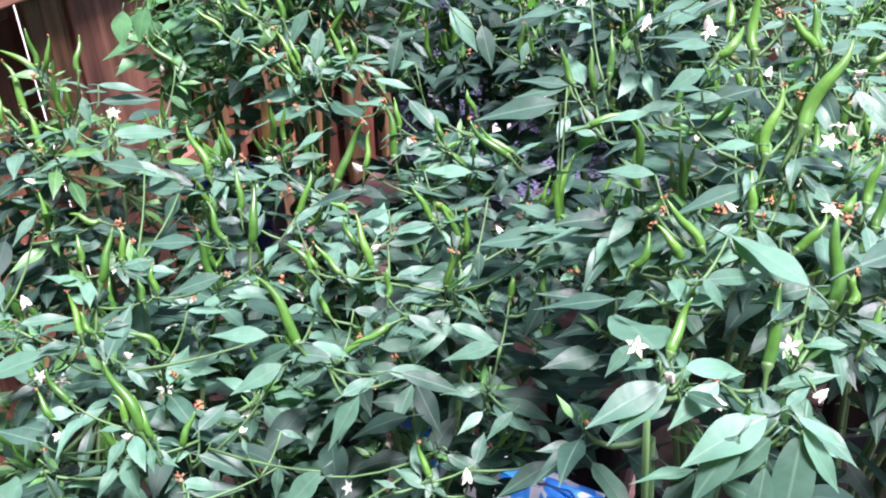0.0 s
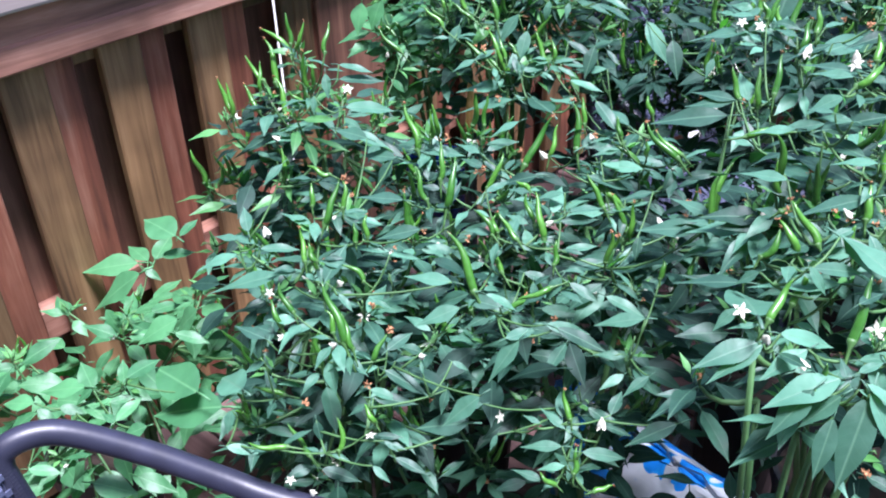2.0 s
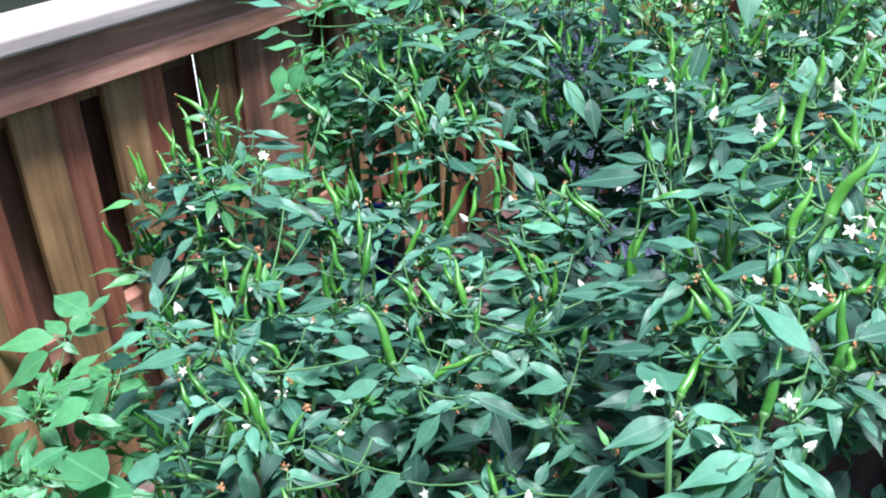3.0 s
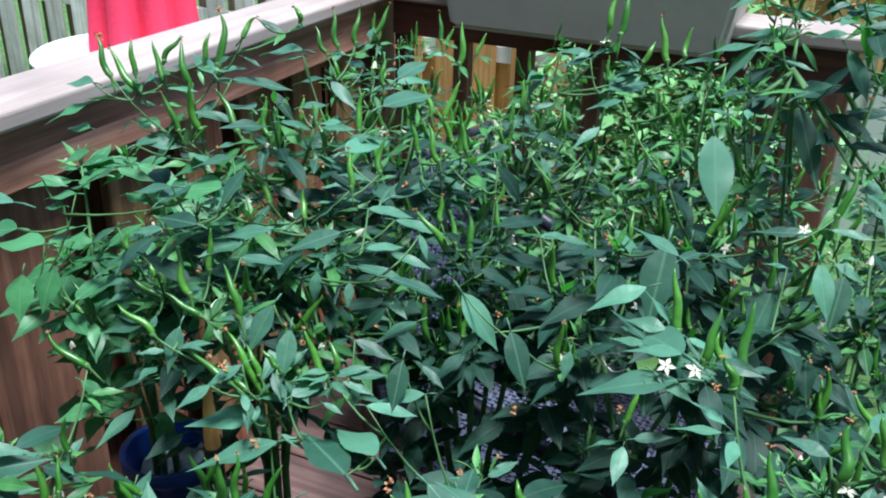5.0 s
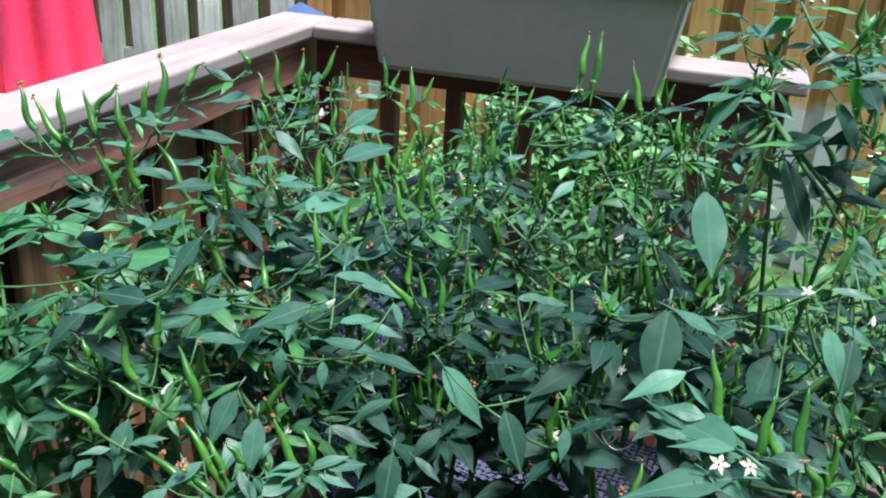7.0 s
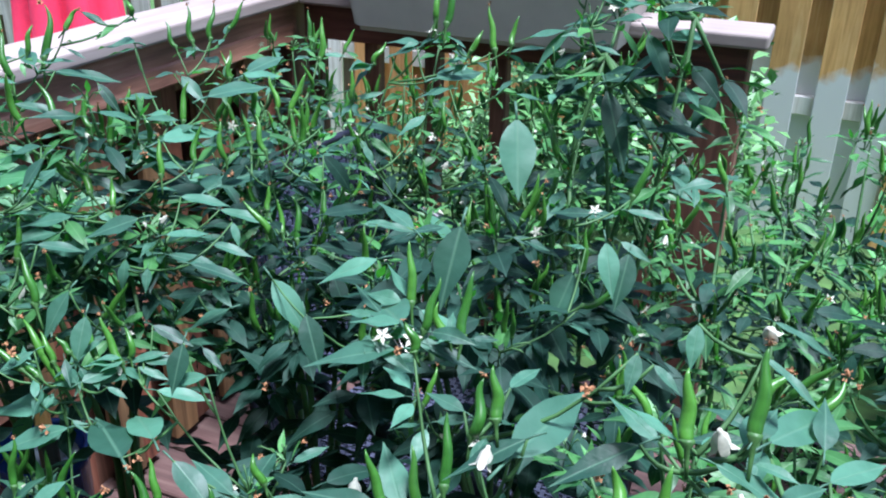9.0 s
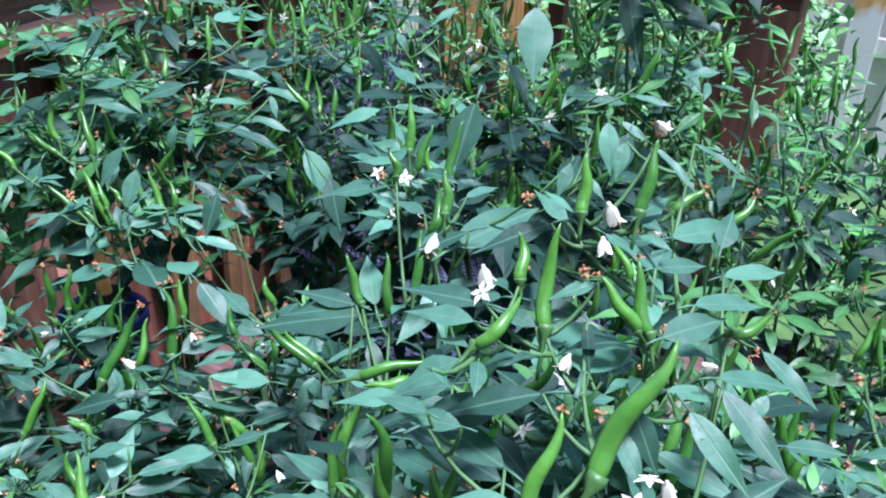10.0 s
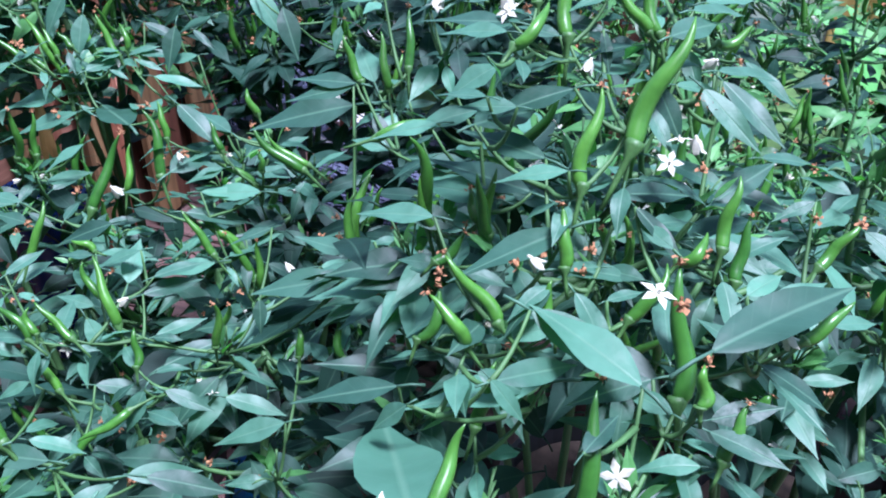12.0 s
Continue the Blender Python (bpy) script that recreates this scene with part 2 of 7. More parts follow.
def leaf_plain(name, low, high):
    """Joined leaves inside a bush: a shade of its own for each leaf."""
    m, N, L, P = material(name)
    geo = N.new("ShaderNodeNewGeometry")
    c = ramp(N, [(0.0, low), (1.0, high)])
    L.new(geo.outputs["Random Per Island"], c.inputs[0])
    L.new(c.outputs[0], P.inputs["Base Color"])
    P.inputs["Roughness"].default_value = 0.5
    return m


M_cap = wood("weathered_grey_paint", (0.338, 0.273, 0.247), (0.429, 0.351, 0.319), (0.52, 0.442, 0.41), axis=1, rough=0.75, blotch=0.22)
# back cap: same paint, its shade put in as a darker grey
M_cap_shaded = wood("weathered_grey_paint_back", (0.234, 0.189, 0.17), (0.297, 0.243, 0.221), (0.36, 0.305, 0.283), axis=0, rough=0.75, blotch=0.22)
M_brown = wood("brown_stained_wood", (0.071, 0.032, 0.022), (0.204, 0.093, 0.06), (0.337, 0.168, 0.107), axis=2)
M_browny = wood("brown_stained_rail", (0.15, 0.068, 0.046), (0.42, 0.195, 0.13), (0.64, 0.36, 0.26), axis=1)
# back rail: same stain, darkened in colour for its backlit face
M_brown_shaded = wood("brown_stained_rail_back", (0.03, 0.012, 0.009), (0.09, 0.03, 0.02), (0.14, 0.055, 0.035), axis=0)
M_olive = wood("worn_bare_wood", (0.07, 0.036, 0.014), (0.25, 0.14, 0.06), (0.40, 0.25, 0.12), axis=2, knots=True)
M_red = wood("red_stained_wood", (0.085, 0.026, 0.015), (0.25, 0.085, 0.046), (0.40, 0.19, 0.12), axis=2, knots=True)
M_yellow = fence_wood("yellow_fence_wood", (0.442, 0.221, 0.065), (0.676, 0.377, 0.13), (0.806, 0.52, 0.234), 0.85, 0.3)
M_gate = wood("yellow_gate_wood", (0.442, 0.221, 0.065), (0.676, 0.377, 0.13), (0.806, 0.52, 0.234), axis=2, blotch=0.2)
# darker wood for rear pickets: shadow between the front ones, set as colour
M_rear_shaded = wood("bare_rear_pickets", (0.105, 0.075, 0.053), (0.24, 0.173, 0.12), (0.39, 0.3, 0.225), axis=2, blotch=0.3)
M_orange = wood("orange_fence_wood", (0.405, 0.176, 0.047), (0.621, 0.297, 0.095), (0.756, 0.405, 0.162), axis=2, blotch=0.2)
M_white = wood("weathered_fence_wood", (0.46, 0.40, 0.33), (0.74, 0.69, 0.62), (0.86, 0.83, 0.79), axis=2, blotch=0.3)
M_deck = wood("deck_boards", (0.04, 0.022, 0.02), (0.10, 0.052, 0.045), (0.16, 0.10, 0.085), axis=0)
M_arm = plain("dark_blue_grey_strand", (0.022, 0.023, 0.04), 0.42, 0.2, 40, 0.1)
M_wicker = plain("blue_grey_resin_wicker", (0.075, 0.083, 0.135), 0.45, 0.2, 40, 0.1)
M_bucket = plain("dark_blue_glaze", (0.014, 0.045, 0.24), 0.25, 0.15, 12, 0.05)
M_film = plain("clear_plastic_film", (0.3, 0.34, 0.42), 0.25, 0.3, 30, 0.5)
M_bag = bag_print("soil_bag_print")
M_terra = plain("red_brown_plastic", (0.13, 0.035, 0.025), 0.5, 0.15, 20)
M_umbrella = plain("red_umbrella_cloth", (0.85, 0.045, 0.12), 0.85, 0.08, 60, 0.1)
M_table = plain("white_table_top", (0.72, 0.68, 0.68), 0.5, 0.06, 20)
M_metal = plain("dull_metal", (0.25, 0.24, 0.22), 0.4, 0.2, 30, 0.1, 0.5, 0.9)
# bluish cap, with the sky's reflection put into its base colour
M_bluecap = plain("blue_post_cap_paint", (0.08, 0.13, 0.25), 0.3, 0.1, 20)
M_planter = plain("grey_green_plastic", (0.52, 0.475, 0.41), 0.55, 0.06, 20, 0.05)
M_leaf = leaf_material("chili_leaf", (0.017, 0.062, 0.04), (0.076, 0.2, 0.132), (0.121, 0.242, 0.16), 0.5, 0.22)
M_leaf_light = leaf_material("light_leaf", (0.034, 0.134, 0.054), (0.067, 0.213, 0.087), (0.123, 0.302, 0.134), 0.48, 0.22)
# dark copy of chili_leaf: the shade inside the bushes is put in its colour
M_leaf_shaded = leaf_material("old_chili_leaf", (0.007, 0.028, 0.019), (0.018, 0.06, 0.042), (0.05, 0.11, 0.075), 0.6, 0.22, 0.3)
# yellower copy for back bushes: light through the leaves put into colour
M_leaf_backlit = leaf_material("young_chili_leaf", (0.02, 0.085, 0.028), (0.072, 0.22, 0.064), (0.115, 0.27, 0.10), 0.47, 0.22)
M_leaf_tip = leaf_material("shoot_tip_leaf", (0.055, 0.18, 0.05), (0.1, 0.28, 0.085), (0.12, 0.27, 0.11), 0.46, 0.22)
M_pepper = fruit_skin("green_chili_skin", (0.029, 0.12, 0.015), (0.075, 0.225, 0.028))
M_calyx = plain("green_stalk", (0.055, 0.14, 0.035), 0.5, 0.2, 40)
M_stem = plain("green_stem", (0.06, 0.15, 0.045), 0.6, 0.25, 30)
M_petal = plain("white_petal", (0.5, 0.5, 0.4), 0.6, 0.15, 3)
M_dry = plain("dried_flower", (0.34, 0.165, 0.075), 0.85, 0.45, 2)
M_pot = plain("dark_plastic", (0.015, 0.016, 0.018), 0.5, 0.2, 20)
M_soil = plain("potting_soil", (0.03, 0.02, 0.014), 0.95, 0.5, 60, 0.8)
M_grass = plain("lawn", (0.06, 0.13, 0.03), 0.9, 0.4, 9, 0.6)
M_concrete = plain("pale_concrete", (0.36, 0.35, 0.33), 0.85, 0.12, 6, 0.2)
M_wall = plain("house_siding", (0.30, 0.27, 0.24), 0.7, 0.06, 8)

rng0 = random.Random(3)
# ---------------------------------------------------------------- ground and deck
bm = bmesh.new()
bmesh.ops.create_grid(bm, x_segments=2, y_segments=2, size=600)
g = part("ground", bm, M_grass)
g.location = (0, 0, -0.5)
tagged(g, "green lawn of the yard behind the deck", "lawn", kind="structure")

pt = part("pavement", boxed(-5.0, -4.5, -0.56, -0.15, 1.6, -0.485), M_concrete)
tagged(pt, "pale concrete patio slab beside the deck", "patio", kind="structure")
deck = empty("floor", pose(0, 0, 0), "reddish-brown wooden deck boards", "deck", kind="structure")
dm = mesh_of("deck_board", boxed(-1.75, -0.068, -0.03, 1.75, 0.068, 0, 0.004), M_deck)
for i in range(27):
    child("deck_board", dm, deck, pose(1.62, 0.1 - 0.143 * i, 0))
# wall out of view, added to hold back sky light from behind
w = part("wall_house", boxed(-4.5, -3.9, -0.6, 5.5, -3.65, 5.4), M_wall)
tagged(w, "assumed tan house wall, unseen behind the deck, added to block skylight", "wall", kind="structure")

# ---------------------------------------------------------------- left railing, runs along y
rail = empty("railing_side", pose(0, 0, 0), "brown shadowbox deck railing with a grey cap board", "railing", kind="structure")
part("cap_board", boxed(-0.142, -3.6, 0.97, 0.0, 0.142, 1.002, 0.007, 3), M_cap, rail, "weathered grey painted cap")
part("top_rail", boxed(-0.062, -3.6, 0.885, -0.028, 0.04, 0.968, 0.003), M_browny, rail)
part("trim_strip", boxed(-0.05, -3.6, 0.872, -0.022, 0.02, 0.918, 0.004), M_browny, rail)
part("bottom_rail", boxed(-0.13, -3.6, 0.33, -0.092, 0.04, 0.40, 0.004), M_browny, rail)
b_olive = mesh_of("board", boxed(-0.011, -0.04, 0.0, 0.011, 0.04, 0.86, 0.003), M_olive)
b_red = mesh_of("board", boxed(-0.011, -0.03, 0.0, 0.011, 0.03, 0.86, 0.003), M_red)
b_out = mesh_of("board", boxed(-0.011, -0.088, 0.0, 0.011, 0.088, 0.93, 0.003), M_brown)
b_cleat = mesh_of("cleat", boxed(-0.01, -0.036, 0.835, 0.01, 0.036, 0.868, 0.002), M_olive)
ys = [-0.116 - 0.19 * k for k in range(7)] + [-1.475 - 0.18 * k for k in range(12)]
for y in ys:
    if not -1.24 < y < -0.98:
        child("board", b_olive, rail, pose(-0.066, y, 0.02, 0, 0, rng0.uniform(-1, 1)))
        child("board", b_red, rail, pose(-0.074, y + 0.066, 0.02, 0, 0, rng0.uniform(-1, 1)))
        child("cleat", b_cleat, rail, pose(-0.088, y + 0.128, 0.0))
    child("board", b_out, rail, pose(-0.142 + rng0.uniform(-0.003, 0.003), y + (0.128 if y > -1.4 else 0.12 if y > -1.5 else 0.118) + 0.01 + rng0.uniform(-0.002, 0.002), -0.02))
part("board", boxed(-0.082, -1.266, 0.02, -0.052, -1.228, 0.86, 0.003), M_olive, rail)
part("post", boxed(-0.125, -1.205, -0.5, -0.05, -1.01, 0.885, 0.004), M_brown, rail)
part("corner_post", boxed(-0.13, 0.03, -0.5, -0.04, 0.12, 0.968, 0.004), M_brown, rail)

# ---------------------------------------------------------------- back railing, runs along x
back = empty("railing_back", pose(0, 0, 0), "dark brown deck railing with a grey cap board", "railing", kind="structure")
part("cap_board", boxed(0.002, 0.0, 0.97, 1.095, 0.142, 1.002, 0.007, 3), M_cap_shaded, back, "weathered grey painted cap")
part("top_rail", boxed(0.0, 0.028, 0.885, 1.06, 0.062, 0.968, 0.003), M_brown_shaded, back)
for x in (0.02, 0.18, 0.342, 0.512, 0.90):
    part("baluster", boxed(x - 0.02, 0.04, 0.02, x + 0.02, 0.075, 0.93, 0.003), M_brown, back)
part("post", boxed(0.941, 0.03, -0.5, 1.062, 0.12, 0.968, 0.004), M_brown, back)

# ---------------------------------------------------------------- yard fence
fence = empty("yard_fence", pose(0, 2.7, -0.5), "shadowbox wooden yard fence, weathered grey to yellow", "fence", kind="structure")
pk = [mesh_of("picket", boxed(-0.07, -0.01, 0, 0.07, 0.01, 2.4, 0.003), mt) for mt in (M_yellow, M_orange, M_white, M_rear_shaded)]
x = -9.0
while x < 1.55:
    w = 0 if x > 0.55 else (1 if x > -1.45 else 2)
    child("picket", pk[w], fence, pose(x, 0, rng0.uniform(-0.02, 0.02), 0, rng0.uniform(-0.4, 0.4), 0))
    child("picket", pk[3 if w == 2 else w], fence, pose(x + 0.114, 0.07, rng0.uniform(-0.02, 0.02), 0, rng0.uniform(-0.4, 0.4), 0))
    x += 0.228
for z in (0.62, 1.75):
    part("fence_rail", boxed(-9.1, 0.012, z, 1.55, 0.058, z + 0.09, 0.003), M_white, fence)

gate = empty("yard_gate", pose(1.62, 2.68, -0.45), "yellow wooden yard gate with a metal latch", "gate", kind="structure")
for k in range(6):
    part("gate_board", boxed(0.1 + k * 0.145, 0.0, 0.0, 0.1 + k * 0.145 + 0.138, 0.022, 2.2, 0.003), M_gate, gate)
part("gate_post", boxed(-0.05, -0.02, -0.05, 0.06, 0.08, 2.4, 0.005), M_gate, gate)
for z in (0.35, 1.2):
    part("gate_rail", boxed(0.09, -0.032, z, 0.96, -0.001, z + 0.09, 0.004), M_gate, gate)
bm = boxed(0.02, -0.055, 0.60, 0.22, -0.034, 0.625, 0.003)
box(bm, 0.05, -0.06, 0.58, 0.09, -0.033, 0.645, 0.003)
box(bm, 0.15, -0.06, 0.585, 0.18, -0.033, 0.64, 0.003)
part("latch", bm, M_metal, gate, "dull grey metal slide latch")
# far fence run beyond the gate
side = empty("far_fence", pose(2.7, 2.7, -0.5), "yellow wooden fence beyond the gate", "fence", kind="structure")
for k in range(14):
    child("picket", pk[1], side, pose(0.1 + k * 0.16, 0, 0))

# ---------------------------------------------------------------- yard things
# patio table with a closed umbrella
tb = empty("patio_table", pose(-1.0, 0.22, -0.5), "round white patio table under the umbrella", "table")
part("tabletop", lathe(bmesh.new(), [(0.001, 1.15), (0.30, 1.15), (0.31, 1.155), (0.32, 1.165), (0.32, 1.172), (0.312, 1.18), (0.001, 1.18)], 48), M_table, tb, smooth=False)
for k in range(4):
    bm = bmesh.new()
    a = math.pi / 4 + k * math.pi / 2
    tube(bm, [(math.cos(a) * 0.26, math.sin(a) * 0.26, 0.0), (math.cos(a) * 0.2, math.sin(a) * 0.2, 1.15)], [0.014, 0.014], 10)
    part("leg", bm, M_table, tb)

gb = empty("garden_cabinet", pose(0, 0, -0.5), "low grey board-topped structure with a dark box under it, beside the deck", "cabinet")
bm = bmesh.new()
ring = [bm.verts.new((x, y, 1.14)) for x, y in ((-2.6, -0.62), (-1.68, -0.57), (-1.50, -0.45), (-1.44, -0.366), (-1.75, -0.25), (-2.6, -0.24))]
bm.faces.new(ring)
r = bmesh.ops.extrude_face_region(bm, geom=bm.faces[:])
bmesh.ops.translate(bm, vec=(0, 0, 0.04), verts=[v for v in r["geom"] if isinstance(v, bmesh.types.BMVert)])
bmesh.ops.recalc_face_normals(bm, faces=bm.faces[:])
part("top", bm, M_cap, gb, "weathered grey board top")
# dark box added to fill the dark space under the top
part("body", boxed(-2.55, -0.5, 0.0, -1.66, -0.30, 1.138, 0.004), M_pot, gb)
for k in range(5):
    part("slat", boxed(-1.86 + k * 0.035, -0.514, 0.5, -1.84 + k * 0.035, -0.502, 1.1, 0.002), M_white, gb, "white slat")

um = empty("closed_umbrella", pose(-1.005, 0.27, 0.678), "closed pink-red patio umbrella with hanging folds", "umbrella")
bm = bmesh.new()
rings = []
for i in range(13):
    s = i / 12
    r0 = 0.137 * (1 - s) ** 0.55 + 0.02
    ring = []
    for k in range(64):
        a = 2 * math.pi * k / 64
        fold = 1 + (0.2 * math.sin(a * 8 + 1.2 * s) + 0.06 * math.sin(a * 16 + 2)) * (1 - 0.55 * s)
        ring.append(bm.verts.new((r0 * fold * math.cos(a), r0 * fold * math.sin(a), 1.1 * s + 0.012 * math.sin(a * 8) * (1 - s))))
    rings.append(ring)
for a, c in zip(rings, rings[1:]):
    for k in range(64):
        bm.faces.new((a[k], a[(k + 1) % 64], c[(k + 1) % 64], c[k]))
part("canopy", bm, M_umbrella, um, smooth=True)
bm = bmesh.new()
tube(bm, [(0, 0, -0.02), (0, 0, 1.2)], [0.019, 0.019], 12)
part("pole", bm, M_metal, um)

# blue pyramid cap on the post outside the corner
bm = bmesh.new()
c0 = [bm.verts.new(v) for v in ((-0.06, -0.06, 0), (0.06, -0.06, 0), (0.06, 0.06, 0), (-0.06, 0.06, 0))]
c1 = [bm.verts.new((v.co.x, v.co.y, 0.012)) for v in c0]
ap = bm.verts.new((0, 0, 0.055))
bm.faces.new(c0[::-1])
for k in range(4):
    bm.faces.new((c0[k], c0[(k + 1) % 4], c1[(k + 1) % 4], c1[k]))
    bm.faces.new((c1[k], c1[(k + 1) % 4], ap))
pc = empty("lamp_post", pose(-0.13, 0.21, 0.0), "outside corner post with a blue pyramid cap", "post")
o = part("cap", bm, M_bluecap, pc, "blue pyramid cap")
o.location = (0, 0, 0.962)
part("shaft", boxed(-0.045, -0.045, -0.5, 0.045, 0.045, 0.962, 0.003), M_brown, pc)


# ---------------------------------------------------------------- planter hung on the back railing
def tapered_box(bm, x0, x1, y0, y1, z0, z1, flare):
    lo = [bm.verts.new(v) for v in ((x0, y0, z0), (x1, y0, z0), (x1, y1, z0), (x0, y1, z0))]
    hi = [bm.verts.new(v) for v in ((x0 - flare, y0 - flare * 0.6, z1), (x1 + flare, y0 - flare * 0.6, z1), (x1 + flare, y1 + flare * 0.6, z1), (x0 - flare, y1 + flare * 0.6, z1))]
    bm.faces.new(lo[::-1])
    for k in range(4):
        bm.faces.new((lo[k], lo[(k + 1) % 4], hi[(k + 1) % 4], hi[k]))
    return lo, hi


pl = empty("planter_box", pose(0, 0, 0), "grey-green plastic planter hung on the back railing", "planter")
bm = bmesh.new()
lo, hi = tapered_box(bm, 0.208, 0.806, -0.10, 0.16, 0.945, 1.16, 0.035)
bmesh.ops.bevel(bm, geom=[e for e in bm.edges if all(v in lo for v in e.verts) or (e.verts[0] in lo) != (e.verts[1] in lo)], offset=0.012, segments=3, affect="EDGES")
part("body", bm, M_planter, pl, smooth=False)
part("rim", boxed(0.16, -0.135, 1.15, 0.855, 0.195, 1.185, 0.01, 2), M_planter, pl)
# slots that sit over the cap board
part("soil", boxed(0.19, -0.1, 1.10, 0.825, 0.165, 1.14), M_soil, pl)


# ---------------------------------------------------------------- wicker chairs
def weave(width, height, cell=0.011):
    """A woven panel in the xz plane, centred on x, standing on z = 0."""
    bm = bmesh.new()
    nx, nz = int(width / cell), int(height / cell)
    for r in range(nz):
        z = (r + 0.5) * cell
        prev = None
        for i in range(nx + 1):
            x = -width / 2 + i * cell
            y = 0.004 * (1 if (i + r) % 2 else -1)
            q = [bm.verts.new((x, y - 0.0018, z - 0.0036)), bm.verts.new((x, y + 0.0018, z - 0.0036)), bm.verts.new((x, y + 0.0018, z + 0.0036)), bm.verts.new((x, y - 0.0018, z + 0.0036))]
            if prev:
                for k in range(4):
                    bm.faces.new((prev[k], prev[(k + 1) % 4], q[(k + 1) % 4], q[k]))
            prev = q
    for i in range(0, nx + 1):
        tube(bm, [(-width / 2 + i * cell, 0, 0), (-width / 2 + i * cell, 0, height)], [0.0025, 0.0025], 4)
    return bm


def wrapped_tube(pts, radius, pitch=0.0045):
    """A frame tube wrapped in strand, so that its skin is ribbed."""
    pts = [Vector(p) for p in pts]
    fine = []
    for a, c in zip(pts, pts[1:]):
        n = max(2, int((c - a).length / (pitch / 2)))
        fine += [a.lerp(c, k / n) for k in range(n)]
    fine.append(pts[-1])
    bm = bmesh.new()
    tube(bm, fine, [radius * (1.0 if k % 2 else 0.985) for k in range(len(fine))], 16)
    return bm


def curve(pts, n=8):
    """Smooth points through a few given ones."""
    P = [Vector(p) for p in pts]
    out = []
    for i in range(len(P) - 1):
        p0, p1, p2, p3 = P[max(i - 1, 0)], P[i], P[i + 1], P[min(i + 2, len(P) - 1)]
        for k in range(n):
            t = k / n
            out.append(0.5 * ((2 * p1) + (p2 - p0) * t + (2 * p0 - 5 * p1 + 4 * p2 - p3) * t * t + (3 * p1 - p0 - 3 * p2 + p3) * t ** 3))
    out.append(P[-1])
    return out


def wicker_chair(m, label, back=0.48, top=0.93, rail=0.014):
    """Faces +y; the back stands at y = 0."""
    root = empty("wicker_chair", m, label, "chair", "wicker chairs on the deck")
    o = part("backrest", weave(back, top - 0.47), M_wicker, root)
    o.matrix_basis = Matrix.Translation((0, 0.0, 0.46)) @ Matrix.Rotation(radians(8), 4, "X")
    o["kind"] = "stuff"
    h = back / 2
    lean = -math.tan(radians(8)) * (top - 0.46)
    part("back_frame", wrapped_tube(curve([(-h, 0, 0.05), (-h, 0, 0.44), (-h, lean, top - 0.05), (-h + 0.05, lean, top), (h - 0.05, lean, top), (h, lean, top - 0.05), (h, 0, 0.44), (h, 0, 0.05)]), rail), M_arm, root)
    o = part("seat", weave(back, 0.46), M_wicker, root)
    o.matrix_basis = Matrix.Translation((0, 0.02, 0.44)) @ Matrix.Rotation(radians(-90), 4, "X")
    o["kind"] = "stuff"
    for s in (-1, 1):
        part("arm", wrapped_tube(curve([(s * h, lean * 0.5, 0.66), (s * (h + 0.01), -0.028, 0.702), (s * (h + 0.031), 0.02, 0.704), (s * (h + 0.037), 0.10, 0.664), (s * (h + 0.032), 0.186, 0.617), (s * (h + 0.02), 0.252, 0.59), (s * h, 0.42, 0.53), (s * (h - 0.01), 0.475, 0.45), (s * (h - 0.01), 0.47, 0.02)]), 0.0145), M_arm, root, "", True)
        for y in (0.0, 0.46):
            bm = bmesh.new()
            tube(bm, [(s * h * 0.96, y, 0.0), (s * h * 0.96, y, 0.44)], [0.013, 0.015], 10)
            part("leg", bm, M_wicker, root)
    return root


wicker_chair(pose(0.505, -0.72, 0.0, 0, 0, -96), "blue-grey woven wicker chair standing among the chili plants", 0.44, 0.875, 0.007)
wicker_chair(pose(0.755, -2.375, 0.02, 0, 0, -46), "blue-grey woven wicker chair with a wrapped armrest")

# ---------------------------------------------------------------- bucket, bag and pots
bk = empty("bucket", pose(0.21, -1.13, 0.0), "dark blue glazed bucket with a plastic film in it", "bucket")
bm = lathe(bmesh.new(), [(0.002, 0.0), (0.05, 0.0), (0.054, 0.01), (0.068, 0.47), (0.074, 0.475), (0.074, 0.5), (0.068, 0.502), (0.064, 0.495), (0.052, 0.2), (0.002, 0.2)], 40)
part("body", bm, M_bucket, bk, smooth=True)
bm = bmesh.new()
bmesh.ops.create_grid(bm, x_segments=16, y_segments=16, size=0.06)
for v in bm.verts:
    v.co.z = 0.45 + 0.05 * noise.noise(v.co * 18) + 0.012 * noise.noise(v.co * 60)
    r = Vector((v.co.x, v.co.y)).length
    if r > 0.056:
        v.co.x *= 0.056 / r
        v.co.y *= 0.056 / r
part("film", bm, M_film, bk, "crumpled clear plastic film", True)

bag = empty("soil_bag", pose(1.0, -1.47, 0.0, 0, 0, -12), "blue and white printed plastic bag of potting soil", "bag")
bm = bmesh.new()
bmesh.ops.create_cube(bm, size=1.0)
bmesh.ops.subdivide_edges(bm, edges=bm.edges[:], cuts=9, use_grid_fill=True)
for v in bm.verts:
    x, y, z = v.co * 2
    bulge = (1 - abs(x) ** 4) * (1 - abs(z) ** 4)
    v.co = Vector((x * 0.27, y * (0.015 + 0.085 * bulge), 0.185 + z * 0.185)) + noise.noise_vector(v.co * 5) * 0.016
part("body", bm, M_bag, bag, smooth=True)
bm = bmesh.new()
bmesh.ops.create_grid(bm, x_segments=24, y_segments=2, size=0.5)
for v in bm.verts:
    v.co = Vector((v.co.x * 0.5, 0.008 * math.sin(v.co.x * 40) + 0.004, 0.365 + v.co.y * 0.03))
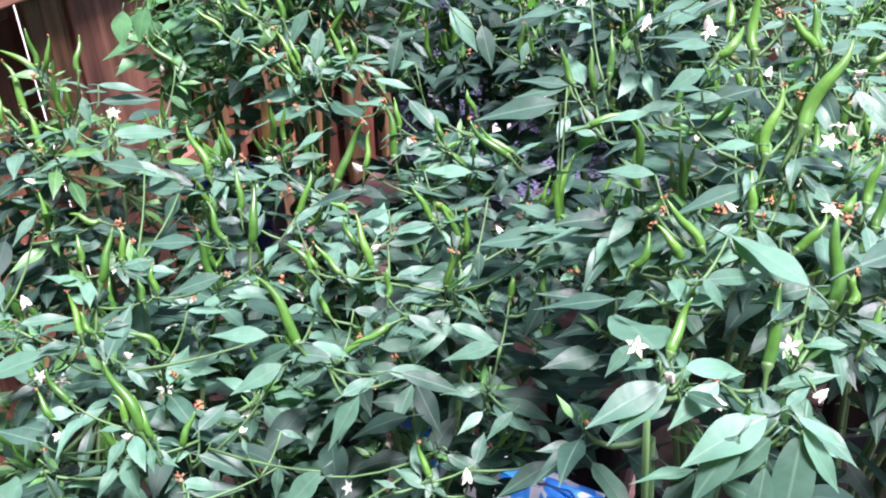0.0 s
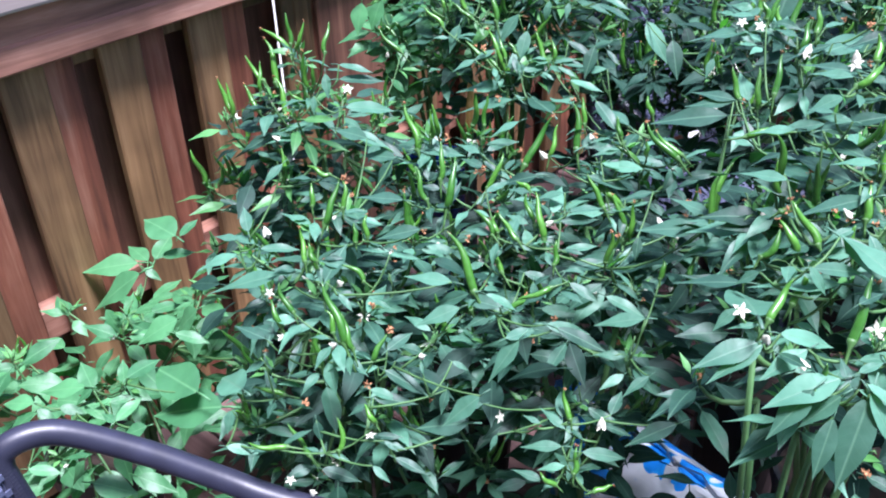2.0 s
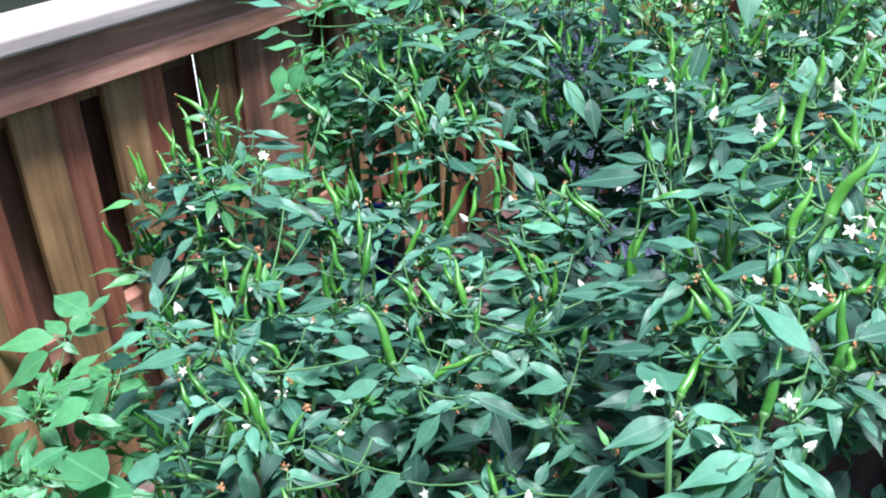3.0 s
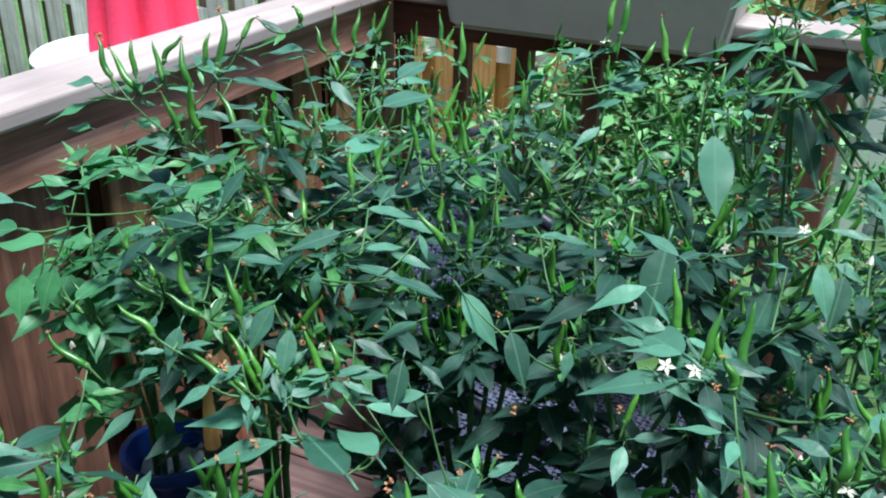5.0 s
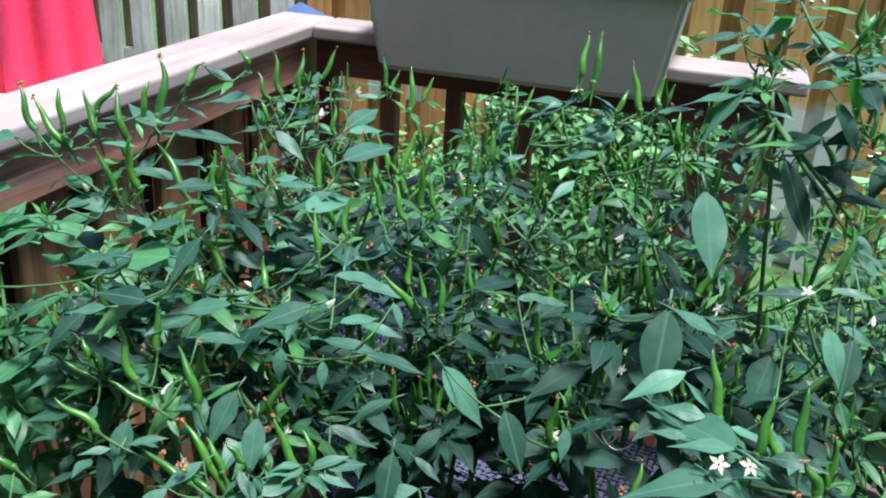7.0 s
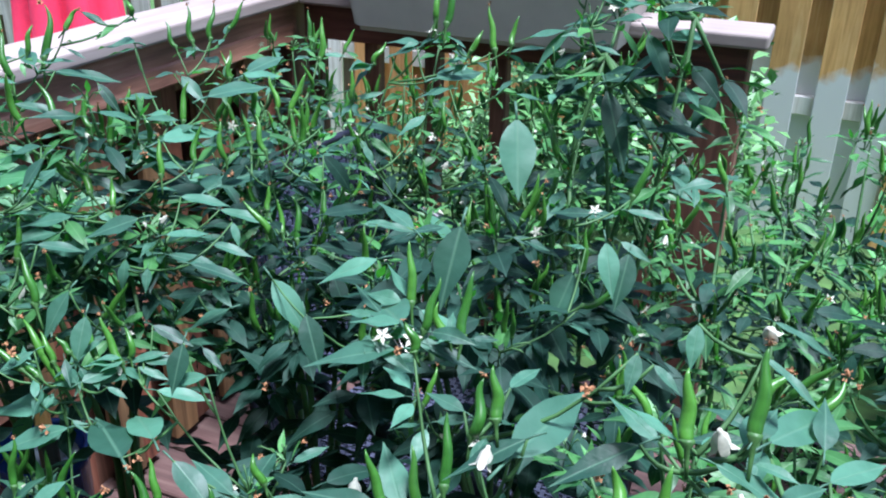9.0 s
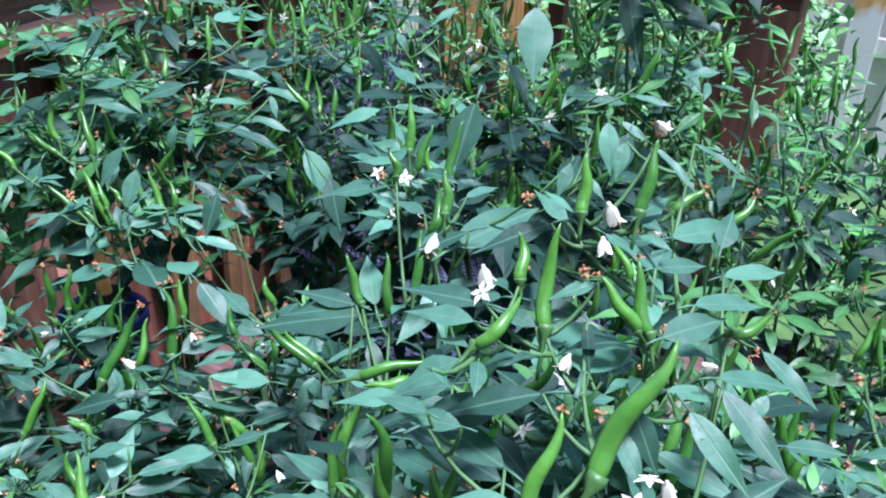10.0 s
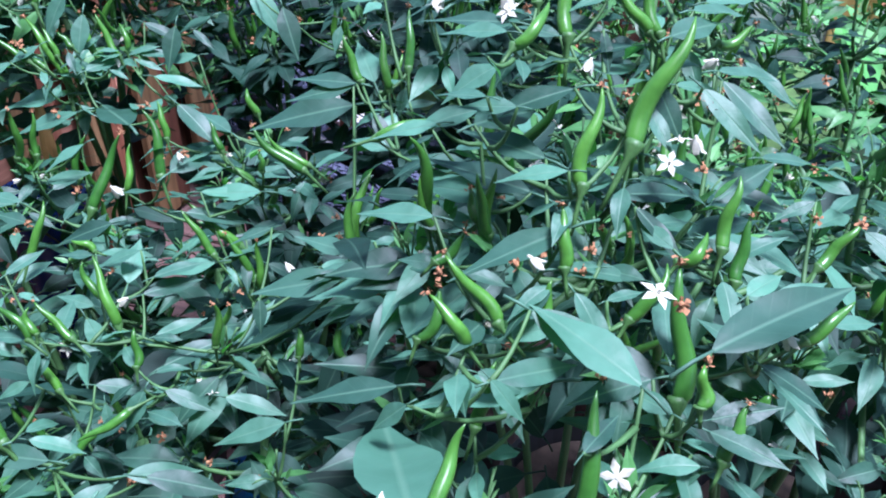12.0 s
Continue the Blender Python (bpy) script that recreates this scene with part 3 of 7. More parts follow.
part("top_seam", bm, M_film, bag, "crimped clear seam of the bag", True)


def pot(x, y, r, h, mat, label):
    root = empty("plant_pot", pose(x, y, 0.0), label, "pot", "plant pots on the deck")
    bm = lathe(bmesh.new(), [(0.002, 0.0), (r * 0.78, 0.0), (r * 0.8, 0.008), (r * 0.97, h - 0.03), (r * 1.03, h - 0.03), (r * 1.05, h), (r * 0.98, h), (r * 0.95, h - 0.035), (0.002, h - 0.035)], 28)
    part("body", bm, mat, root, smooth=False)
    bm = bmesh.new()
    bmesh.ops.create_circle(bm, cap_ends=True, segments=24, radius=r * 0.93)
    for v in bm.verts:
        v.co.z = h - 0.03
    part("soil", bm, M_soil, root)
    return root


for x, y, r, h in ((0.66, -1.80, 0.13, 0.31), (0.90, -1.67, 0.085, 0.24), (0.33, -1.62, 0.14, 0.31), (0.54, -1.45, 0.11, 0.31), (0.82, -1.37, 0.11, 0.31), (0.46, -1.2, 0.085, 0.27), (0.95, -1.1, 0.1, 0.31), (0.67, -1.13, 0.1, 0.31),
                   (1.18, -1.24, 0.12, 0.31), (1.43, -1.20, 0.12, 0.31), (1.17, -0.80, 0.12, 0.31), (1.42, -0.82, 0.12, 0.31), (0.62, -0.42, 0.11, 0.31), (0.90, -0.50, 0.12, 0.31), (1.24, -0.42, 0.12, 0.31), (0.2, -0.38, 0.08, 0.31), (0.15, -1.97, 0.09, 0.26), (0.12, -1.34, 0.07, 0.31),
                   (1.62, -0.35, 0.13, 0.31), (1.75, -0.8, 0.13, 0.31)):
    pot(x, y, r, h, M_pot, "black plastic pot with a chili plant")
tr = empty("planter_trough", pose(1.25, -1.72, 0.0), "red-brown plastic planter trough full of soil", "planter")
bm = bmesh.new()
tapered_box(bm, -0.24, 0.3, -0.2, 0.2, 0.0, 0.31, 0.02)
part("body", bm, M_terra, tr)
bm = bmesh.new()
for q in ((-0.28, -0.232, 0.30, -0.198), (-0.28, 0.2, 0.34, 0.232), (-0.28, -0.198, -0.246, 0.2), (0.306, -0.198, 0.34, 0.2)):
    box(bm, q[0], q[1], 0.305, q[2], q[3], 0.335, 0.006)
part("rim", bm, M_terra, tr)
part("soil", boxed(-0.245, -0.2, 0.28, 0.305, 0.2, 0.316), M_soil, tr)


# ---------------------------------------------------------------- shrubs in the yard
def shrub(x, y, z, rx, rz, count, leaf, mat, label, z0=-0.5):
    """A sunlit shrub: stems from the ground and many small leaves, too many to count."""
    r = random.Random(int(x * 100) + 7)
    root = empty("shrub", pose(x, y, z0), label, "shrub", "shrubs in the yard")
    st = bmesh.new()
    verts, faces = [], []
    for k in range(9):
        a = r.uniform(0, 6.28)
        tube(st, [(0, 0, 0), (math.cos(a) * rx * 0.3, math.sin(a) * rx * 0.3, (z - z0) * 0.5), (math.cos(a) * rx * 0.7, math.sin(a) * rx * 0.7, (z - z0) * 0.85)], [0.012, 0.008, 0.004], 5)
    for k in range(count):
        a, e, q = r.uniform(0, 6.28), r.uniform(-0.9, 1.5), r.uniform(0.45, 1.0) * (1 + 0.25 * math.sin(k * 0.7))
        c = Vector((math.cos(a) * math.cos(e) * rx * q, math.sin(a) * math.cos(e) * rx * q, (z - z0) * 0.62 + math.sin(e) * rz * q))
        d = Vector((r.uniform(-1, 1), r.uniform(-1, 1), r.uniform(-0.5, 0.6))).normalized()
        s = d.cross(Vector((r.uniform(-0.4, 0.4), r.uniform(-0.4, 0.4), 1))).normalized()
        L = leaf * r.uniform(0.6, 1.3)
        up = s.cross(d) * L * 0.12
        i = len(verts)
        verts += [c, c + d * L * 0.45 + s * L * 0.3 + up, c + d * L, c + d * L * 0.45 - s * L * 0.3 + up, c + d * L * 0.5]
        faces += [(i, i + 1, i + 4), (i + 1, i + 2, i + 4), (i + 2, i + 3, i + 4), (i + 3, i, i + 4)]
    me = bpy.data.meshes.new("foliage")
    me.from_pydata(verts, [], faces)
    me.materials.append(mat)
    ob = new("foliage", me)
    ob.parent = root
    ob["kind"] = "stuff"
    part("stem", st, M_stem, root)
    return root


M_shrub = leaf_plain("sunlit_shrub_leaf", (0.07, 0.20, 0.05), (0.16, 0.36, 0.12))
M_shrub2 = leaf_plain("bright_garden_leaf", (0.06, 0.24, 0.05), (0.12, 0.40, 0.09))
for x, y, z, rx, rz, n in ((-0.1, 1.55, 0.25, 0.35, 0.35, 900), (0.31, 1.3, 0.78, 0.34, 0.48, 2200), (0.76, 1.4, 0.78, 0.34, 0.46, 2000), (0.4, 2.1, 0.62, 0.5, 0.48, 1600)):
    shrub(x, y, z, rx, rz, n, 0.06, M_shrub, "bright green shrub in front of the yard fence")
for x, y, z, rx, rz, n in ((1.62, -0.35, 0.80, 0.26, 0.24, 330), (1.75, -0.80, 0.78, 0.26, 0.22, 300)):
    shrub(x, y, z, rx, rz, n, 0.11, M_shrub2, "bright green broad-leaved plant in a black pot", 0.27)
shrub(2.1, 1.2, 0.6, 0.6, 0.5, 900, 0.11, M_shrub2, "bright green broad-leaved plant beside the deck")

# ---------------------------------------------------------------- stake and wire among the plants
sk = empty("garden_stake", pose(0.47, -1.33, 0.0), "pointed bamboo stake in a black sleeve among the plants", "stake")
bm = bmesh.new()
tube(bm, [(0, 0, 0.0), (-0.02, 0.02, 0.5), (-0.027, 0.027, 0.72), (-0.03, 0.031, 0.77), (-0.034, 0.034, 0.815)], [0.009, 0.009, 0.0095, 0.006, 0.0012], 10)
part("pole", bm, M_gate, sk, "pale bamboo")
bm = bmesh.new()
tube(bm, [(0, 0, 0.02), (-0.02, 0.02, 0.5), (-0.0265, 0.0265, 0.705)], [0.0112, 0.0112, 0.0112], 12)
part("sleeve", bm, M_pot, sk, "black plastic sleeve")

wr = empty("garden_wire", pose(0.866, -1.248, 0.926), "thin twisted pale wire tied to a chili stem", "wire")
bm = bmesh.new()
wire = curve([(-0.03, 0.001, 0.006), (0.0, 0.0, 0.0), (0.017, -0.005, -0.009), (0.028, 0.001, 0.004), (0.012, 0.0, -0.002), (0.025, -0.006, -0.012), (0.04, -0.001, -0.005), (0.04, 0.007, 0.008)], 6)
tube(bm, wire, [0.0005] * len(wire), 5)
part("strand", bm, M_metal, wr)
# ---------------------------------------------------------------- chili plants
def leaf_bm(width, droop, fold, twist, wave=0.0):
    """A leaf of length 1 along x: broad near the stalk, drawn out to a long point, gently folded and waved."""
    bm = bmesh.new()
    rows = []
    n = 9
    flat = {}
    for i in range(n + 1):
        s = i / n
        w = width * 5.3 * s ** 0.95 * (1 - s) ** 1.5 if 0 < s < 1 else 0.0
        cx = s * math.cos(droop * s * 0.7)
        cz = -math.sin(droop * s * 0.8) * s * 0.75
        tw = twist * s
        row = []
        if w == 0:
            v = bm.verts.new((cx, 0, cz))
            flat[v] = (s, 0.0)
            row = [v] * 5
        else:
            for f in (-1, -0.5, 0, 0.5, 1):
                dy = f * w
                dz = abs(f) * w * fold * (1 - 0.35 * abs(f)) + wave * w * math.sin(s * 9 + f * 2) * abs(f)
                v = bm.verts.new((cx, dy * math.cos(tw) - dz * math.sin(tw), cz + dz * math.cos(tw) + dy * math.sin(tw)))
                flat[v] = (s, dy)
                row.append(v)
        rows.append(row)
    for a, b in zip(rows, rows[1:]):
        for k in range(4):
            vs = []
            for v in (a[k], b[k], b[k + 1], a[k + 1]):
                if v not in vs:
                    vs.append(v)
            if len(vs) > 2:
                bm.faces.new(vs)
    # stalk
    tube(bm, [(-0.22, 0, -0.03), (-0.1, 0, 0.0), (0.02, 0, 0.0)], [0.014, 0.013, 0.011], 4)
    uv = bm.loops.layers.uv.new("blade")
    for face in bm.faces:
        for loop in face.loops:
            loop[uv].uv = flat.get(loop.vert, (0.0, 0.0))
    return bm


def joined_leaves(name, placed, parent, label=""):
    """Many leaves in one mesh: placed holds (leaf mesh, local pose) pairs."""
    verts, faces, uvs = [], [], []
    for me, m in placed:
        co, polys, flat = SHAPES[me.name]
        i = len(verts)
        r, t = np.array(m.to_3x3()), np.array(m.translation)
        verts.extend(map(tuple, co @ r.T + t))
        faces.extend([[i + k for k in p] for p in polys])
        uvs.append(flat)
    out = bpy.data.meshes.new(name)
    out.from_pydata(verts, [], faces)
    out.uv_layers.new(name="blade").data.foreach_set("uv", np.concatenate(uvs))
    out.materials.append(placed[0][0].materials[0])
    out.polygons.foreach_set("use_smooth", [True] * len(out.polygons))
    ob = new(name, out)
    ob.parent = parent
    ob["kind"] = "stuff"
    if label:
        ob["label"] = label
    return ob


def shape_of(me):
    co = np.empty(len(me.vertices) * 3)
    me.vertices.foreach_get("co", co)
    flat = np.empty(len(me.loops) * 2)
    me.uv_layers[0].data.foreach_get("uv", flat)
    return co.reshape(-1, 3), [list(p.vertices) for p in me.polygons], flat


def pepper_bm(bend, hook, wob):
    """A slim chili of length 1 along z from its stalk end to its pointed tip, bowed and hooked between them."""
    bm = bmesh.new()
    pts, rad = [], []
    for i in range(12):
        s = i / 11
        arc = 4 * s * (1 - s)
        pts.append((bend * arc + hook * math.sin(2 * math.pi * s) * 0.5, wob * math.sin(3 * math.pi * s) * 0.3, s))
        rad.append(0.074 * (0.9 + 0.12 * math.sin(s * 3.4)) * (1 - s ** 2.2) ** 0.75 * min(1.0, 0.55 + s * 6) + 0.004)
    tube(bm, pts, rad, 9)
    return bm


def calyx_bm():
    bm = bmesh.new()
    tube(bm, [(0.02, 0, -0.45), (0.01, 0, -0.25), (0, 0, -0.06), (0, 0, 0.03), (0, 0, 0.075)], [0.019, 0.022, 0.03, 0.074, 0.07], 7)
    return bm


def flower_bm():
    """Five pointed white petals, open."""
    bm = bmesh.new()
    for k in range(5):
        a = 2 * math.pi * k / 5
        c, s = math.cos(a), math.sin(a)
        def P(r, t, z):
            return bm.verts.new((r * c - t * s, r * s + t * c, z))
        v = [P(0.08, -0.08, 0), P(0.08, 0.08, 0), P(0.5, 0.24, 0.06), P(1.0, 0, -0.08), P(0.5, -0.24, 0.06), P(0.5, 0, 0.0)]
        bm.faces.new((v[0], v[1], v[5]))
        bm.faces.new((v[1], v[2], v[5]))
        bm.faces.new((v[2], v[3], v[5]))
        bm.faces.new((v[3], v[4], v[5]))
        bm.faces.new((v[4], v[0], v[5]))
    tube(bm, [(0, 0, -0.05), (0, 0, 0.1), (0, 0, 0.3)], [0.1, 0.1, 0.06], 5)
    return bm


def bud_bm():
    """A nodding half-open flower: five cupped petals with flared pointed tips, opening along z."""
    bm = bmesh.new()
    for k in range(5):
        a = 2 * math.pi * k / 5
        rows = []
        for r, z, w in ((0.16, -0.75, 0.1), (0.42, -0.35, 0.27), (0.52, 0.15, 0.32), (0.56 + 0.14 * (k % 2), 0.45, 0.24), (0.72 + 0.12 * (k % 3), 0.66 - 0.1 * (k % 2), 0.03)):
            rows.append([bm.verts.new(((r - 0.06 * abs(f)) * math.cos(a) - f * w * math.sin(a), (r - 0.06 * abs(f)) * math.sin(a) + f * w * math.cos(a), z)) for f in (-1, 0, 1)])
        for p, q in zip(rows, rows[1:]):
            for i in range(2):
                bm.faces.new((p[i], p[i + 1], q[i + 1], q[i]))
    tube(bm, [(0, 0, -0.95), (0, 0, -0.6), (0, 0, 0.5)], [0.14, 0.2, 0.12], 6)
    return bm


def dry_bm(seed):
    """A withered flower: a few crumpled petals round a small knob."""
    r = random.Random(seed)
    bm = bmesh.new()
    tube(bm, [(0, 0, -0.6), (0.05, 0, 0.0), (0, 0.05, 0.5)], [0.2, 0.4, 0.25], 6)
    for k in range(7):
        a = 2 * math.pi * k / 7 + r.uniform(-0.4, 0.4)
        z = r.uniform(-0.5, 0.9)
        p = [Vector((math.cos(a + q) * d, math.sin(a + q) * d, z + h)) for q, d, h in ((0, 0.15, 0), (0.5, r.uniform(0.5, 0.9), r.uniform(-0.3, 0.4)), (0.1, r.uniform(0.8, 1.2), r.uniform(-0.5, 0.5)), (-0.5, r.uniform(0.5, 0.9), r.uniform(-0.3, 0.4)))]
        v = [bm.verts.new(q) for q in p]
        bm.faces.new((v[0], v[1], v[2]))
        bm.faces.new((v[0], v[2], v[3]))
    return bm


rng = random.Random(5)
def leaf_set(mat, kinds):
    return [mesh_of("leaf", leaf_bm(*k), mat, True) for k in kinds]


LEAVES = leaf_set(M_leaf, ((0.16, 0.18, 0.24, 0.12, 0.16), (0.17, 0.36, 0.28, -0.3, 0.2), (0.145, 0.1, 0.22, 0.35, 0.16), (0.18, 0.3, 0.18, -0.15, 0.26), (0.155, 0.6, 0.26, 0.4, 0.18)))
LEAVES_SHADED = leaf_set(M_leaf_shaded, ((0.18, 0.2, 0.15, 0.1, 0.12), (0.195, 0.4, 0.18, -0.25, 0.14), (0.175, 0.5, 0.12, 0.3, 0.12)))
LEAVES_BACKLIT = leaf_set(M_leaf_backlit, ((0.14, 0.2, 0.22, 0.1, 0.16), (0.15, 0.45, 0.26, -0.25, 0.18), (0.125, 0.1, 0.2, 0.3, 0.16)))
LEAVES_LIGHT = leaf_set(M_leaf_light, ((0.22, 0.25, 0.16, 0.1, 0.12), (0.24, 0.42, 0.2, -0.2, 0.14), (0.2, 0.15, 0.12, 0.2, 0.16)))
LEAVES_TIP = leaf_set(M_leaf_tip, ((0.15, 0.1, 0.25, 0.1, 0.05),))
SHAPES = {me.name: shape_of(me) for me in LEAVES + LEAVES_SHADED + LEAVES_BACKLIT + LEAVES_LIGHT + LEAVES_TIP}
LEAVES_MIX = LEAVES[:3] + LEAVES_BACKLIT
PEPPERS = [mesh_of("pepper", pepper_bm(*a), M_pepper, True) for a in ((0.05, 0.05, 0.05), (0.09, -0.06, 0.04), (0.03, 0.1, -0.05), (0.12, 0.04, 0.03), (0.02, 0.02, 0.06))]
CALYX = mesh_of("calyx", calyx_bm(), M_calyx, True)
FLOWER = mesh_of("flower", flower_bm(), M_petal)
BUD = mesh_of("flower_bud", bud_bm(), M_petal, True)
DRY = mesh_of("dried_flower", dry_bm(4), M_dry)


LEAN = Vector((0.03, -0.08, 1.0)).normalized()


def frame_of(d, up=Vector((0, 0, 1)), spin=0.0):
    """A turn whose x points along d and whose z lies as near up as it can."""
    x = d.normalized()
    y = up.cross(x)
    y = y.normalized() if y.length > 1e-4 else x.orthogonal().normalized()
    return Matrix((x, y, x.cross(y))).transposed().to_4x4() @ Matrix.Rotation(spin, 4, "X")


def put_leaf(root, o, p, d, size, spin, meshes):
    m = Matrix.Translation(p - o) @ frame_of(d, LEAN, spin) @ Matrix.Diagonal((size, size * rng.uniform(0.85, 1.15), size, 1))
    child("leaf", rng.choice(meshes), root, m)


# blades turn to the open side of the deck
OPEN = Vector((0.1, -0.25, 0.96)).normalized()


def leaf_at(root, base, tip, wide):
    """A leaf from its stalk's end to its tip."""
    a, t = Vector(base), Vector(tip)
    size = (t - a).length * 1.04
    twig(root, a)
    m = Matrix.Translation(a - root.location) @ frame_of(t - a, OPEN, rng.uniform(-0.2, 0.2)) @ Matrix.Diagonal((size, size * wide / 0.37, size, 1))
    child("leaf", rng.choice(root_leaves[root.name][:3:2]), root, m)


def pepper_at(root, base, tip):
    """A pepper from its stalk's end to its tip, with a small leaf at its twig."""
    a, t = Vector(base), Vector(tip)
    size = (t - a).length * 1.02
    q = twig(root, a)
    for k in range(3):
        d = rand_dir(-30, 25)
        put_leaf(root, root.location, q + d * 0.008, d, root_size[root.name] * rng.uniform(0.35, 0.75), rng.uniform(-0.4, 0.4), root_leaves[root.name])
    thick = min(max(size, 0.044), 0.066)
    m = Matrix.Translation(a - root.location) @ (t - a).to_track_quat("Z", "Y").to_matrix().to_4x4() @ Matrix.Rotation(rng.uniform(0, 6.28), 4, "Z") @ Matrix.Diagonal((thick, thick, size, 1))
    ob = child("pepper", rng.choice(PEPPERS), root, m)
    child("calyx", CALYX, ob, Matrix.Identity(4))
    if rng.random() < 0.45:
        child("dried_flower", DRY, ob, Matrix.Translation((0, 0, 1.02)) @ Matrix.Diagonal((0.07, 0.07, 0.05, 1)))


STEMS = {}
USED = {}


def twig(root, base):
    """A thin curved twig that carries a single fruit or leaf, from the nearest fork of its bush."""
    owner, bm, forks = STEMS[root.name]
    b = Vector(base)
    f = min(forks, key=lambda q: (q - b).length + (0.2 if q.z > b.z - 0.008 else 0.0) + 0.012 * USED.get(tuple(q), 0))
    if (f - b).length > 0.14:
        return b
    USED[tuple(f)] = USED.get(tuple(f), 0) + 1
    mid = Vector((b.x * 0.6 + f.x * 0.4, b.y * 0.6 + f.y * 0.4, f.z * 0.7 + b.z * 0.3 - 0.006))
    pts = [f.lerp(mid, t).lerp(mid.lerp(b, t), t) for t in (0, 0.25, 0.5, 0.75, 1)]
    tube(bm, [p - root.location for p in pts], [0.0016, 0.0014, 0.0012, 0.001, 0.0008], 5)
    forks.append(pts[3])
    return pts[3]


def put_pepper(root, o, p, d, size):
    ob = child("pepper", rng.choice(PEPPERS), root, Matrix.Translation(p - o) @ d.to_track_quat("Z", "Y").to_matrix().to_4x4() @ Matrix.Rotation(rng.uniform(0, 6.28), 4, "Z") @ Matrix.Scale(size, 4))
    child("calyx", CALYX, ob, Matrix.Identity(4))
    if rng.random() < 0.35:
        child("dried_flower", DRY, ob, Matrix.Translation((0, 0, 1.0)) @ Matrix.Scale(0.05, 4))


def put_flower(root, o, p, d, kind):
    if kind == "open":
        me, s = FLOWER, rng.uniform(0.007, 0.0095)
    elif kind == "bud":
        me, s = BUD, rng.uniform(0.0035, 0.005)
    else:
        me, s = DRY, rng.uniform(0.003, 0.0045)
    child(me.name.split(".")[0], me, root, Matrix.Translation(p - o) @ d.to_track_quat("Z", "Y").to_matrix().to_4x4() @ Matrix.Scale(s, 4))


def flower_at(root, place, size, me):
    """A flower, bud or dried flower at its place."""
    p = Vector(place)
    d = rand_dir(20, 80) if me is FLOWER else rand_dir(-80, -30)
    child(me.name.split(".")[0], me, root, Matrix.Translation(p - root.location) @ d.to_track_quat("Z", "Y").to_matrix().to_4x4() @ Matrix.Scale(size * (1.0 if me is BUD else 1.0 if me is FLOWER else 1.0), 4))


def rand_dir(lo, hi):
    a = rng.uniform(0, 2 * math.pi)
    e = radians(rng.uniform(lo, hi))
    return Vector((math.cos(a) * math.cos(e), math.sin(a) * math.cos(e), math.sin(e)))


